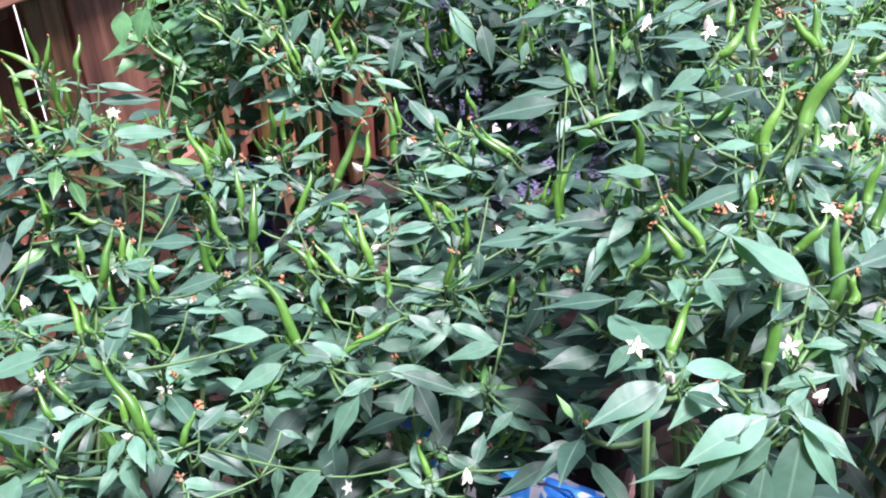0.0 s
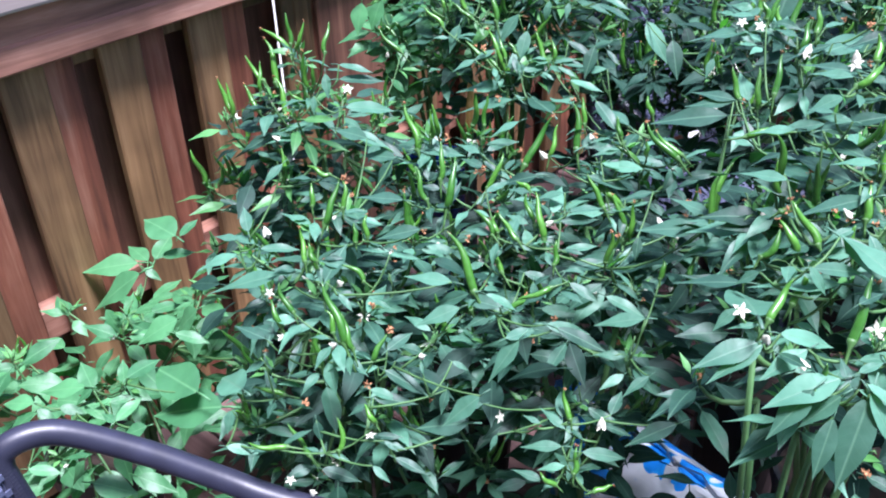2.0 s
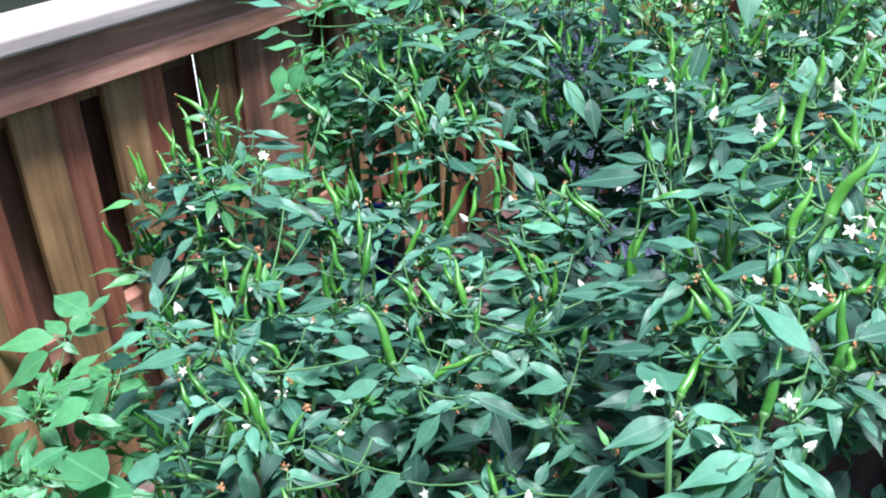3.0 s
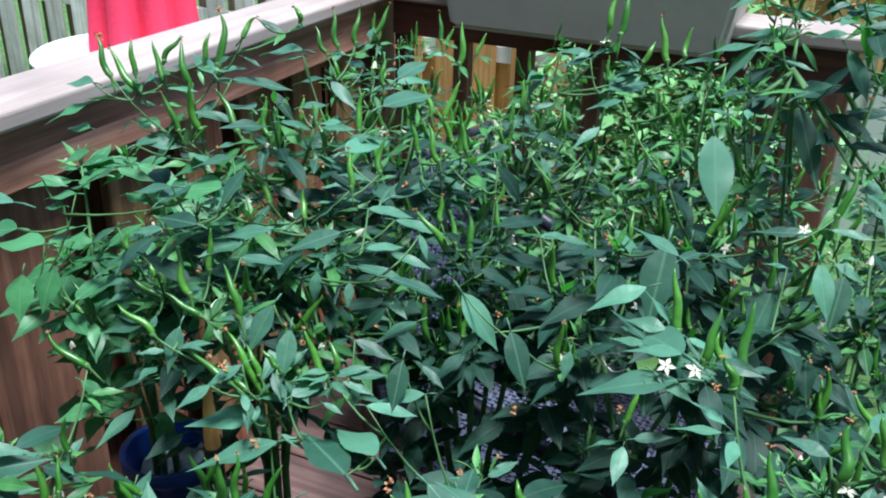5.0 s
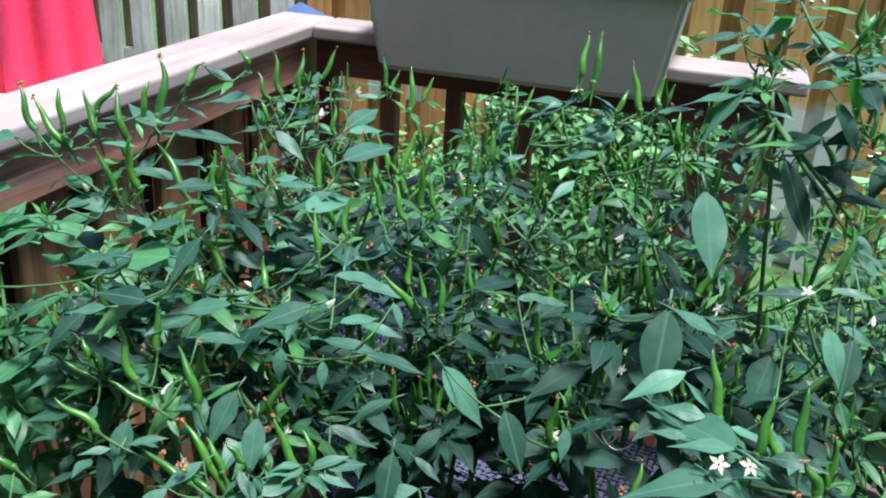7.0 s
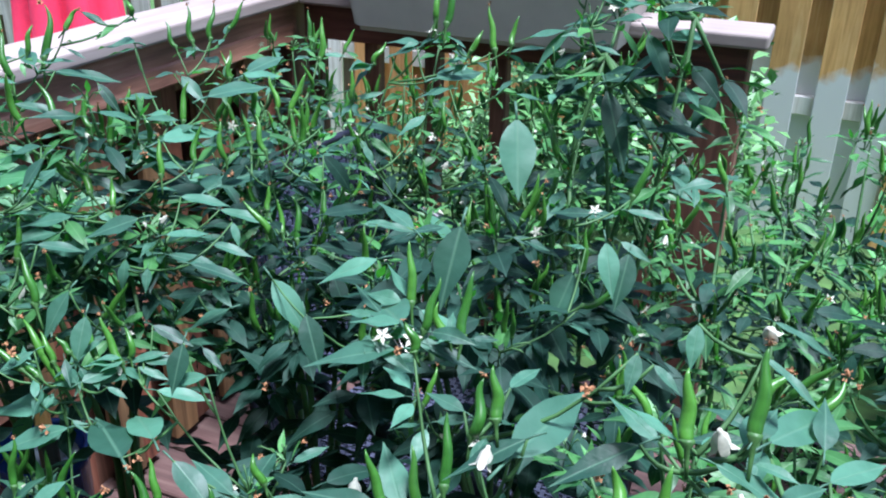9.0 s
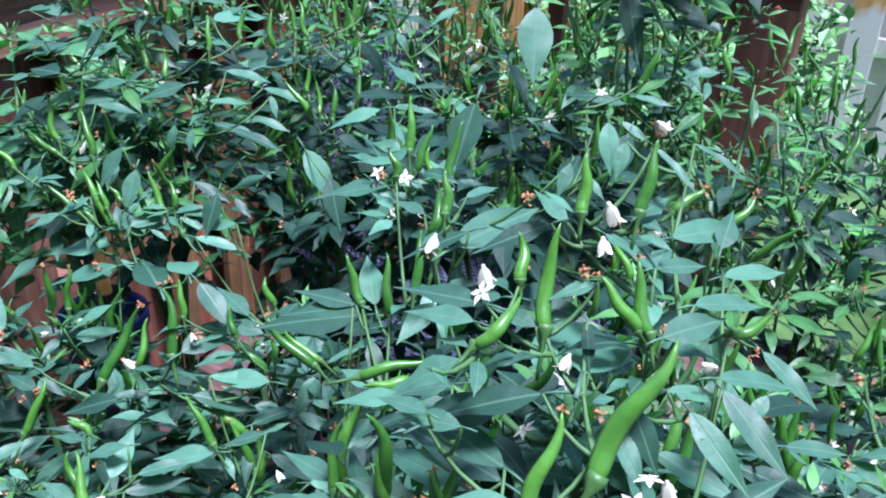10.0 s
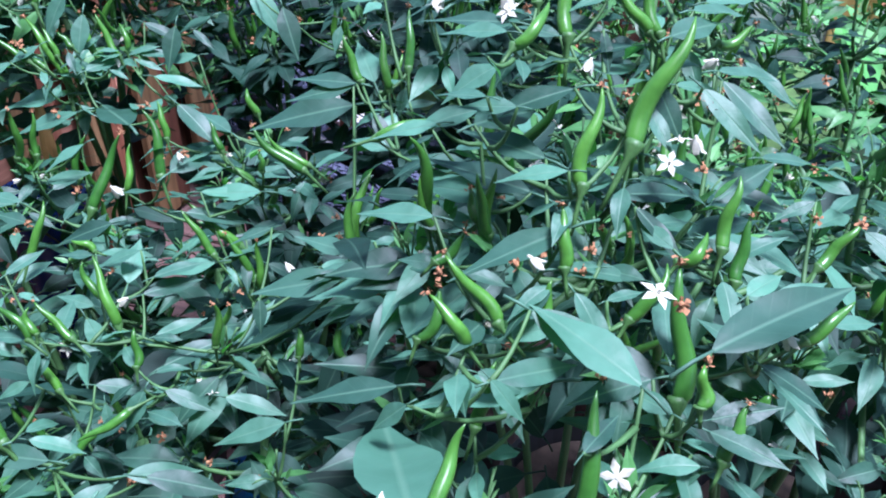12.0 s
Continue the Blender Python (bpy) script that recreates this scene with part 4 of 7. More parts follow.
def sprig(root, o, bm, base, tip, leaf, fruit, meshes, flowers, joined, nodes, young):
    """A branch from base to tip with leaves along it and a rosette, peppers and flowers at its end."""
    mid = base.lerp(tip, 0.5) + Vector((tip.x - base.x, tip.y - base.y, 0)) * 0.18 - Vector((0, 0, 0.02))
    pts = [base.lerp(mid, t).lerp(mid.lerp(tip, t), t) for t in (0, 0.25, 0.5, 0.75, 1)]
    tube(bm, [p - o for p in pts], [0.003, 0.0027, 0.0024, 0.002, 0.0014], 5)
    nodes += pts[1:]
    out = Vector((tip.x - o.x, tip.y - o.y, 0))
    out = out.normalized() if out.length > 0.01 else rand_dir(0, 0)
    a0 = rng.uniform(0, 6.28)
    for k in range(rng.randint(4, 6)):
        a = a0 + 2.4 * k + rng.uniform(-0.3, 0.3)
        d = (Vector((math.cos(a), math.sin(a), 0)) + out * 0.3 + Vector((0, 0, rng.uniform(-0.35, 0.4)))).normalized()
        s = leaf * rng.uniform(0.5, 1.1)
        p = tip + d * s * 0.2 - Vector((0, 0, 0.006 * k))
        if k < 1:
            put_leaf(root, o, p, d, s, rng.uniform(-0.35, 0.35), meshes)
        else:
            joined.append((rng.choice(meshes), Matrix.Translation(p - o) @ frame_of(d, LEAN, rng.uniform(-0.4, 0.4)) @ Matrix.Scale(s, 4)))
    for k in range(rng.randint(2, 4)):
        t = rng.uniform(0.3, 0.92)
        p = base.lerp(mid, t).lerp(mid.lerp(tip, t), t)
        d = (rand_dir(-35, 20) + out * 0.6).normalized()
        s = leaf * rng.uniform(0.7, 1.2)
        # lower branch leaves take the dark copy that holds the bush's inner shade
        leaf_pick = LEAVES_SHADED if meshes is not LEAVES_LIGHT and t < 0.65 else meshes
        joined.append((rng.choice(leaf_pick), Matrix.Translation(p + d * s * 0.22 - o) @ frame_of(d, LEAN, rng.uniform(-0.5, 0.5)) @ Matrix.Scale(s, 4)))
    for k in range(rng.randint(3, 6)):
        d = (rand_dir(15, 75) + out * 0.2).normalized()
        young.append((LEAVES_TIP[0], Matrix.Translation(tip + d * 0.006 + rand_dir(-10, 30) * 0.006 - o) @ frame_of(d, spin=rng.uniform(-0.6, 0.6)) @ Matrix.Scale(leaf * rng.uniform(0.22, 0.5), 4)))
    # thin flower stalks with small green buds
    for k in range(rng.randint(3, 6)):
        d = (rand_dir(25, 85) + out * 0.2).normalized()
        q = tip + d * rng.uniform(0.012, 0.03)
        tube(bm, [tip - o, tip.lerp(q, 0.6) + Vector((0, 0, 0.003)) - o, q - o, q + Vector((d.x, d.y, -0.3)) * 0.005 - o], [0.0007, 0.0006, 0.0011, 0.0004], 4)
    if rng.random() < fruit:
        for k in range(rng.choice((1, 1, 2, 2, 3, 3))):
            d = (rand_dir(55, 90) + out * 0.12).normalized()
            put_pepper(root, o, tip + rand_dir(-20, 20) * 0.012 + Vector((0, 0, 0.012)), d, rng.uniform(0.034, 0.056))
    for k in range(3):
        if rng.random() < flowers:
            put_flower(root, o, tip + rand_dir(-10, 60) * rng.uniform(0.012, 0.03), rand_dir(-50, 60), rng.choice(("open", "bud", "bud", "dry", "dry", "dry")))


root_leaves = {}
root_size = {}


def chili_plant(cx, cy, zt, rx, ry, depth, count, leaf=0.062, fruit=0.6, meshes=None, zb=0.3, label="bushy green chili plant with upright green peppers", inner=110, flowers=0.4, low=-0.5, deep=1.5, stem=1.0, reach=(0.66, 1.0), stems=5):
    o = Vector((cx, cy, zb))
    root = empty("chili_plant", Matrix.Translation(o), label, "plant", "chili plants on the deck")
    bm = bmesh.new()
    meshes = meshes or LEAVES
    root_leaves[root.name] = meshes
    root_size[root.name] = leaf
    core = zt - depth * 0.8
    forks, nodes, fresh = [], [], []
    extra = []
    for k in range(stems):
        a = 2 * math.pi * k / stems + rng.uniform(-0.4, 0.4)
        f = Vector((cx + math.cos(a) * rx * 0.35, cy + math.sin(a) * ry * 0.35, core + rng.uniform(-0.05, 0.08)))
        forks.append(f)
        m = Vector((cx + math.cos(a) * 0.015, cy + math.sin(a) * 0.015, (zb + core) / 2))
        tube(bm, [Vector((math.cos(a) * 0.02, math.sin(a) * 0.02, -0.05)), m - o, f.lerp(m, 0.5) - o, f - o], [r * stem for r in (0.0055, 0.005, 0.0042, 0.0034)], 6)
    for i in range(count):
        # tips spread evenly over a dome
        u = (i + 0.5) / count
        el = math.asin(max(low, 1 - (1 - low) * u))
        az = i * 2.39996 + rng.uniform(-0.25, 0.25)
        r = rng.uniform(*reach)
        tip = Vector((cx + math.cos(az) * math.cos(el) * rx * r, cy + math.sin(az) * math.cos(el) * ry * r, zt - depth + math.sin(el) * depth * r + rng.uniform(-0.03, 0.03)))
        base = min(forks, key=lambda f: (f - tip).length)
        sprig(root, o, bm, base, tip, leaf, fruit if el > 0.1 else fruit * 0.4, meshes, flowers, extra, nodes, fresh)
    # inner leaves of the bush, too many to tell apart, coloured as shaded
    leaf_pick = meshes if meshes is LEAVES_LIGHT else LEAVES_SHADED
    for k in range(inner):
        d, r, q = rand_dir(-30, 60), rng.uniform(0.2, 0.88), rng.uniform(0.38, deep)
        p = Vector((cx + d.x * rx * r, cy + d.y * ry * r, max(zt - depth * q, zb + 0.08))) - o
        extra.append((rng.choice(leaf_pick), Matrix.Translation(p) @ frame_of((rand_dir(-25, 20) + Vector((d.x, d.y, 0))).normalized(), spin=rng.uniform(-0.5, 0.5)) @ Matrix.Scale(leaf * rng.uniform(0.8, 1.3), 4)))
    by_look = {}
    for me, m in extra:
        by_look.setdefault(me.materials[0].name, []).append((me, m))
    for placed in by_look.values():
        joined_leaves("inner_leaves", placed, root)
    joined_leaves("young_foliage", fresh, root, "small bright young leaves")
    STEMS[root.name] = (root, bm, nodes)
    return root


LIGHT = "light green broad-leaved pepper plant beside the railing"
front_a = chili_plant(0.66, -1.80, 0.87, 0.23, 0.21, 0.30, 48, fruit=0.6, reach=(0.5, 0.88), leaf=0.058, inner=150, deep=1.7)
front_b = chili_plant(0.92, -1.66, 0.89, 0.19, 0.17, 0.24, 20, fruit=0.4, low=-0.1, inner=130, deep=2.1, reach=(0.45, 0.82), leaf=0.055, zb=0.23)
left = chili_plant(0.38, -1.62, 0.95, 0.16, 0.17, 0.28, 36, leaf=0.05, fruit=0.6, meshes=LEAVES_MIX, reach=(0.6, 1.0), inner=130)
between = chili_plant(0.60, -1.51, 0.88, 0.2, 0.17, 0.26, 36, inner=110, fruit=0.7, reach=(0.5, 0.88), leaf=0.054, deep=1.9)
filler = chili_plant(0.85, -1.41, 0.9, 0.25, 0.16, 0.24, 20, fruit=0.4, inner=150, low=-0.1, deep=1.9, reach=(0.45, 0.8), leaf=0.054)
mid_left = chili_plant(0.46, -1.20, 1.12, 0.20, 0.17, 0.26, 48, leaf=0.054, fruit=0.4, low=-0.45, inner=110, deep=1.9, meshes=LEAVES_MIX, reach=(0.5, 0.88))
# tall and gap_fill: own darker tone plus understory shade, both in leaf colour
tall = chili_plant(0.92, -1.08, 1.06, 0.25, 0.20, 0.30, 44, leaf=0.06, fruit=0.4, low=0.1, inner=190, deep=1.9, meshes=LEAVES_SHADED, label="tall chili plant with large dark drooping leaves", reach=(0.5, 0.9))
shoot = chili_plant(1.03, -0.96, 1.34, 0.13, 0.10, 0.22, 15, leaf=0.05, inner=6, zb=0.6, low=-0.8, fruit=0.5, meshes=LEAVES_MIX, stem=0.55, stems=2, deep=1.2, reach=(0.5, 1.0))
gap_fill = chili_plant(0.69, -1.10, 0.96, 0.15, 0.12, 0.2, 18, leaf=0.054, fruit=0.6, low=0.1, inner=150, deep=2.3, meshes=LEAVES_SHADED, reach=(0.5, 0.9))
near_a = chili_plant(1.20, -1.62, 1.1, 0.2, 0.17, 0.22, 36, leaf=0.054, fruit=0.35, zb=0.34, low=-0.05, inner=90, deep=2.4, stem=0.75, reach=(0.45, 0.8))
near_b = chili_plant(1.34, -1.50, 1.03, 0.16, 0.16, 0.22, 28, leaf=0.052, zb=0.34, low=-0.2, inner=110, stem=0.75, reach=(0.6, 0.95), deep=2.2)
near_c = chili_plant(1.23, -1.85, 1.02, 0.13, 0.1, 0.14, 6, leaf=0.05, inner=6, fruit=0.2, zb=0.34, low=0.1, stem=0.75, reach=(0.4, 0.75))
right_a = chili_plant(1.18, -1.3, 0.98, 0.17, 0.16, 0.28, 34, leaf=0.048, fruit=0.8, meshes=LEAVES_BACKLIT, stems=3)
chili_plant(1.42, -1.20, 0.94, 0.16, 0.18, 0.28, 32, leaf=0.048, fruit=0.8, meshes=LEAVES_BACKLIT, stems=3)
chili_plant(1.15, -0.78, 0.98, 0.17, 0.18, 0.30, 36, leaf=0.048, fruit=0.85, meshes=LEAVES_BACKLIT, stems=3)
chili_plant(1.42, -0.82, 0.95, 0.18, 0.2, 0.30, 36, leaf=0.048, fruit=0.85, meshes=LEAVES_BACKLIT, stems=3)
back_a = chili_plant(0.56, -0.50, 1.03, 0.19, 0.2, 0.32, 48, leaf=0.048, fruit=1.0, meshes=LEAVES_BACKLIT, stems=3)
chili_plant(0.88, -0.55, 1.05, 0.19, 0.2, 0.32, 50, leaf=0.048, fruit=1.0, meshes=LEAVES_BACKLIT, stems=3)
back_d = chili_plant(1.24, -0.42, 0.98, 0.18, 0.2, 0.32, 34, leaf=0.048, fruit=0.9, meshes=LEAVES_BACKLIT, stems=3)
chili_plant(0.2, -0.38, 1.02, 0.13, 0.15, 0.26, 18, leaf=0.052, inner=24, deep=1.1, low=-0.2, meshes=LEAVES_MIX, stems=3)
corner = chili_plant(0.55, -0.95, 1.06, 0.15, 0.12, 0.24, 26, leaf=0.052, fruit=0.9, inner=30, deep=1.1, low=-0.2, meshes=LEAVES_MIX, stems=3)
beside = chili_plant(0.22, -1.92, 0.62, 0.2, 0.27, 0.24, 24, leaf=0.062, low=-0.8, deep=1.7, fruit=0.15, meshes=LEAVES_LIGHT, label=LIGHT, flowers=0.15, inner=80)
rail_shoot = chili_plant(0.21, -1.14, 1.03, 0.12, 0.2, 0.3, 24, low=-0.3, leaf=0.066, fruit=0.1, meshes=LEAVES_LIGHT, label=LIGHT, flowers=0.2, inner=20, reach=(0.5, 0.95))
root_leaves[tall.name] = LEAVES
# single leaves and peppers that stand out on the bushes
pepper_at(front_a, (0.760, -1.652, 0.858), (0.762, -1.624, 0.897))
flower_at(front_a, (0.713, -1.616, 0.852), 0.0038, DRY)
leaf_at(front_a, (0.587, -1.908, 0.821), (0.548, -1.946, 0.804), 0.36)
leaf_at(front_a, (0.580, -1.900, 0.835), (0.545, -1.909, 0.833), 0.36)
leaf_at(front_a, (0.598, -1.889, 0.831), (0.555, -1.894, 0.833), 0.36)
leaf_at(front_a, (0.587, -1.888, 0.843), (0.555, -1.868, 0.857), 0.46)
leaf_at(front_a, (0.605, -1.887, 0.826), (0.631, -1.849, 0.820), 0.36)
leaf_at(front_a, (0.647, -1.892, 0.811), (0.578, -1.953, 0.789), 0.36)
leaf_at(front_a, (0.587, -1.825, 0.908), (0.583, -1.857, 0.891), 0.36)
flower_at(front_a, (0.602, -1.873, 0.840), 0.0090, BUD)
leaf_at(front_a, (0.708, -1.970, 0.795), (0.665, -1.978, 0.798), 0.46)
leaf_at(front_a, (0.650, -1.994, 0.672), (0.656, -2.011, 0.648), 0.46)
leaf_at(front_a, (0.665, -1.983, 0.705), (0.580, -1.962, 0.669), 0.46)
leaf_at(front_a, (0.690, -2.033, 0.669), (0.718, -2.009, 0.659), 0.36)
pepper_at(front_a, (0.702, -1.673, 0.859), (0.685, -1.652, 0.900))
pepper_at(front_a, (0.789, -1.761, 0.892), (0.776, -1.730, 0.939))
pepper_at(front_a, (0.768, -1.770, 0.899), (0.745, -1.762, 0.931))
pepper_at(front_a, (0.635, -1.794, 0.896), (0.611, -1.807, 0.905))
leaf_at(front_a, (0.510, -1.659, 0.865), (0.563, -1.621, 0.845), 0.36)
leaf_at(front_a, (0.565, -1.665, 0.872), (0.503, -1.669, 0.871), 0.36)
leaf_at(front_a, (0.601, -1.656, 0.846), (0.593, -1.682, 0.816), 0.46)
flower_at(front_a, (0.648, -1.783, 0.892), 0.0054, DRY)
pepper_at(front_a, (0.652, -1.825, 0.847), (0.646, -1.791, 0.891))
pepper_at(front_a, (0.633, -1.825, 0.866), (0.622, -1.814, 0.889))
pepper_at(front_a, (0.661, -1.802, 0.863), (0.649, -1.789, 0.891))
pepper_at(front_a, (0.703, -1.884, 0.848), (0.689, -1.881, 0.866))
pepper_at(front_a, (0.699, -1.820, 0.839), (0.689, -1.811, 0.858))
pepper_at(front_a, (0.707, -1.808, 0.844), (0.697, -1.797, 0.866))
pepper_at(front_a, (0.759, -1.866, 0.836), (0.734, -1.874, 0.852))
pepper_at(front_a, (0.667, -1.872, 0.825), (0.648, -1.859, 0.858))
pepper_at(front_a, (0.788, -1.927, 0.802), (0.747, -1.914, 0.857))
pepper_at(front_a, (0.797, -1.924, 0.797), (0.774, -1.915, 0.829))
pepper_at(front_a, (0.775, -1.930, 0.812), (0.759, -1.925, 0.832))
pepper_at(front_a, (0.723, -1.939, 0.819), (0.700, -1.935, 0.847))
pepper_at(front_a, (0.719, -1.954, 0.806), (0.699, -1.949, 0.832))
pepper_at(front_a, (0.804, -1.904, 0.772), (0.805, -1.881, 0.797))
leaf_at(front_a, (0.639, -1.835, 0.848), (0.591, -1.840, 0.850), 0.36)
leaf_at(front_a, (0.737, -1.776, 0.891), (0.676, -1.793, 0.883), 0.36)
leaf_at(front_a, (0.785, -1.800, 0.883), (0.743, -1.829, 0.870), 0.36)
leaf_at(front_a, (0.684, -1.795, 0.848), (0.610, -1.745, 0.821), 0.36)
leaf_at(front_a, (0.720, -1.889, 0.831), (0.699, -1.836, 0.848), 0.46)
leaf_at(front_a, (0.762, -1.827, 0.854), (0.784, -1.801, 0.846), 0.36)
leaf_at(front_a, (0.751, -1.897, 0.834), (0.772, -1.897, 0.821), 0.36)
leaf_at(front_a, (0.738, -1.846, 0.771), (0.724, -1.802, 0.784), 0.46)
leaf_at(front_a, (0.841, -1.813, 0.844), (0.786, -1.831, 0.839), 0.36)
leaf_at(front_a, (0.857, -1.819, 0.821), (0.824, -1.856, 0.803), 0.46)
flower_at(front_a, (0.736, -1.850, 0.768), 0.0086, FLOWER)
flower_at(front_a, (0.723, -1.958, 0.798), 0.0070, FLOWER)
flower_at(front_a, (0.779, -1.935, 0.801), 0.0055, BUD)
flower_at(front_a, (0.777, -1.946, 0.791), 0.0055, BUD)
flower_at(front_a, (0.828, -1.843, 0.769), 0.0082, FLOWER)
flower_at(front_a, (0.844, -1.870, 0.778), 0.0055, BUD)
flower_at(front_a, (0.732, -1.879, 0.830), 0.0056, BUD)
flower_at(front_a, (0.648, -1.846, 0.827), 0.0054, DRY)
flower_at(front_a, (0.710, -1.782, 0.870), 0.0053, DRY)
flower_at(front_a, (0.739, -1.838, 0.779), 0.0053, DRY)
flower_at(front_a, (0.807, -1.878, 0.802), 0.0049, DRY)
pepper_at(front_a, (0.704, -1.953, 0.698), (0.673, -1.973, 0.707))
pepper_at(front_a, (0.768, -2.004, 0.697), (0.734, -2.030, 0.702))
pepper_at(front_a, (0.770, -1.978, 0.662), (0.738, -1.979, 0.694))
pepper_at(front_a, (0.812, -1.971, 0.693), (0.798, -1.957, 0.724))
pepper_at(front_a, (0.845, -1.944, 0.735), (0.829, -1.943, 0.753))
flower_at(front_a, (0.744, -1.956, 0.713), 0.0051, DRY)
flower_at(front_a, (0.808, -1.919, 0.752), 0.0049, DRY)
leaf_at(front_a, (0.694, -1.966, 0.752), (0.679, -1.989, 0.742), 0.36)
leaf_at(front_a, (0.811, -1.903, 0.767), (0.779, -1.923, 0.759), 0.36)
leaf_at(front_a, (0.817, -1.900, 0.764), (0.864, -1.880, 0.744), 0.36)
leaf_at(front_a, (0.812, -1.889, 0.782), (0.815, -1.852, 0.788), 0.46)
leaf_at(front_a, (0.823, -1.888, 0.772), (0.833, -1.867, 0.771), 0.36)
leaf_at(front_a, (0.781, -1.947, 0.787), (0.801, -1.957, 0.759), 0.46)
leaf_at(front_a, (0.813, -1.919, 0.747), (0.838, -1.902, 0.737), 0.46)
leaf_at(front_a, (0.820, -1.922, 0.741), (0.854, -1.888, 0.731), 0.36)
leaf_at(front_a, (0.828, -1.938, 0.749), (0.816, -1.957, 0.739), 0.36)
leaf_at(front_a, (0.777, -1.969, 0.716), (0.790, -1.976, 0.695), 0.46)
leaf_at(front_a, (0.858, -1.946, 0.720), (0.875, -1.942, 0.712), 0.36)
leaf_at(front_a, (0.873, -1.946, 0.705), (0.905, -1.932, 0.692), 0.36)
leaf_at(front_a, (0.858, -1.965, 0.698), (0.881, -1.963, 0.687), 0.36)
leaf_at(front_a, (0.784, -1.976, 0.651), (0.821, -1.951, 0.637), 0.36)
leaf_at(front_a, (0.934, -1.879, 0.781), (0.906, -1.909, 0.744), 0.46)
leaf_at(front_a, (0.882, -1.872, 0.754), (0.887, -1.888, 0.732), 0.46)
leaf_at(front_a, (0.907, -1.865, 0.715), (0.857, -1.897, 0.703), 0.46)
leaf_at(front_a, (0.909, -1.878, 0.700), (0.887, -1.894, 0.695), 0.36)
leaf_at(front_a, (0.855, -1.882, 0.785), (0.865, -1.889, 0.776), 0.36)
leaf_at(front_a, (0.871, -1.850, 0.773), (0.888, -1.842, 0.765), 0.36)
flower_at(front_a, (0.845, -1.953, 0.725), 0.0070, FLOWER)
flower_at(front_a, (0.810, -1.975, 0.676), 0.0070, FLOWER)
flower_at(front_a, (0.785, -1.994, 0.629), 0.0057, BUD)
flower_at(front_a, (0.762, -2.004, 0.641), 0.0070, FLOWER)
pepper_at(front_b, (0.872, -1.688, 0.849), (0.844, -1.668, 0.892))
pepper_at(front_b, (0.835, -1.735, 0.862), (0.805, -1.732, 0.883))
pepper_at(front_b, (0.857, -1.718, 0.856), (0.826, -1.714, 0.879))
pepper_at(front_b, (0.838, -1.731, 0.865), (0.830, -1.723, 0.882))
pepper_at(front_b, (0.849, -1.735, 0.817), (0.816, -1.727, 0.845))
pepper_at(front_b, (0.882, -1.764, 0.795), (0.905, -1.745, 0.809))
leaf_at(front_b, (0.848, -1.535, 0.875), (0.886, -1.505, 0.865), 0.36)
leaf_at(front_b, (0.781, -1.575, 0.851), (0.733, -1.599, 0.834), 0.36)
leaf_at(front_b, (0.861, -1.657, 0.865), (0.846, -1.617, 0.879), 0.46)
leaf_at(front_b, (0.881, -1.525, 0.830), (0.900, -1.484, 0.832), 0.36)
leaf_at(front_b, (0.878, -1.647, 0.869), (0.900, -1.612, 0.869), 0.36)
leaf_at(front_b, (0.873, -1.657, 0.858), (0.900, -1.618, 0.856), 0.36)
leaf_at(front_b, (0.888, -1.670, 0.831), (0.911, -1.635, 0.831), 0.36)
leaf_at(front_b, (0.906, -1.688, 0.821), (0.932, -1.644, 0.824), 0.46)
leaf_at(front_b, (0.848, -1.693, 0.855), (0.870, -1.701, 0.827), 0.46)
leaf_at(front_b, (0.871, -1.723, 0.821), (0.905, -1.703, 0.811), 0.36)
leaf_at(front_b, (0.927, -1.715, 0.828), (0.963, -1.708, 0.814), 0.36)
leaf_at(front_b, (0.931, -1.738, 0.850), (0.924, -1.758, 0.825), 0.46)
leaf_at(front_b, (0.961, -1.693, 0.813), (1.004, -1.679, 0.800), 0.36)
leaf_at(front_b, (1.035, -1.636, 0.902), (0.969, -1.656, 0.889), 0.36)
leaf_at(front_b, (0.961, -1.632, 0.861), (0.968, -1.647, 0.839), 0.46)
leaf_at(front_b, (0.826, -1.739, 0.823), (0.806, -1.757, 0.814), 0.36)
leaf_at(front_b, (1.013, -1.696, 0.809), (0.964, -1.720, 0.794), 0.36)
flower_at(front_b, (0.864, -1.663, 0.854), 0.0070, FLOWER)
flower_at(front_b, (0.829, -1.523, 0.904), 0.0040, DRY)
flower_at(front_b, (0.849, -1.764, 0.813), 0.0032, DRY)
flower_at(front_b, (0.890, -1.743, 0.810), 0.0033, DRY)
flower_at(front_b, (0.939, -1.675, 0.796), 0.0055, BUD)
flower_at(front_b, (0.962, -1.588, 0.860), 0.0055, BUD)
pepper_at(front_b, (1.034, -1.608, 0.905), (1.031, -1.573, 0.955))
pepper_at(front_b, (1.006, -1.658, 0.837), (1.000, -1.647, 0.856))
pepper_at(front_b, (1.042, -1.658, 0.848), (1.034, -1.644, 0.872))
leaf_at(front_b, (1.030, -1.609, 0.905), (0.979, -1.603, 0.906), 0.36)
flower_at(front_b, (0.989, -1.553, 0.894), 0.0036, DRY)
pepper_at(front_b, (0.779, -1.548, 0.866), (0.775, -1.527, 0.903))
pepper_at(front_b, (0.815, -1.542, 0.885), (0.791, -1.522, 0.937))
pepper_at(front_b, (0.879, -1.531, 0.822), (0.831, -1.534, 0.859))
pepper_at(front_b, (0.875, -1.565, 0.833), (0.844, -1.559, 0.869))
pepper_at(front_b, (0.845, -1.671, 0.857), (0.829, -1.664, 0.882))
pepper_at(front_b, (0.806, -1.627, 0.861), (0.788, -1.631, 0.870))
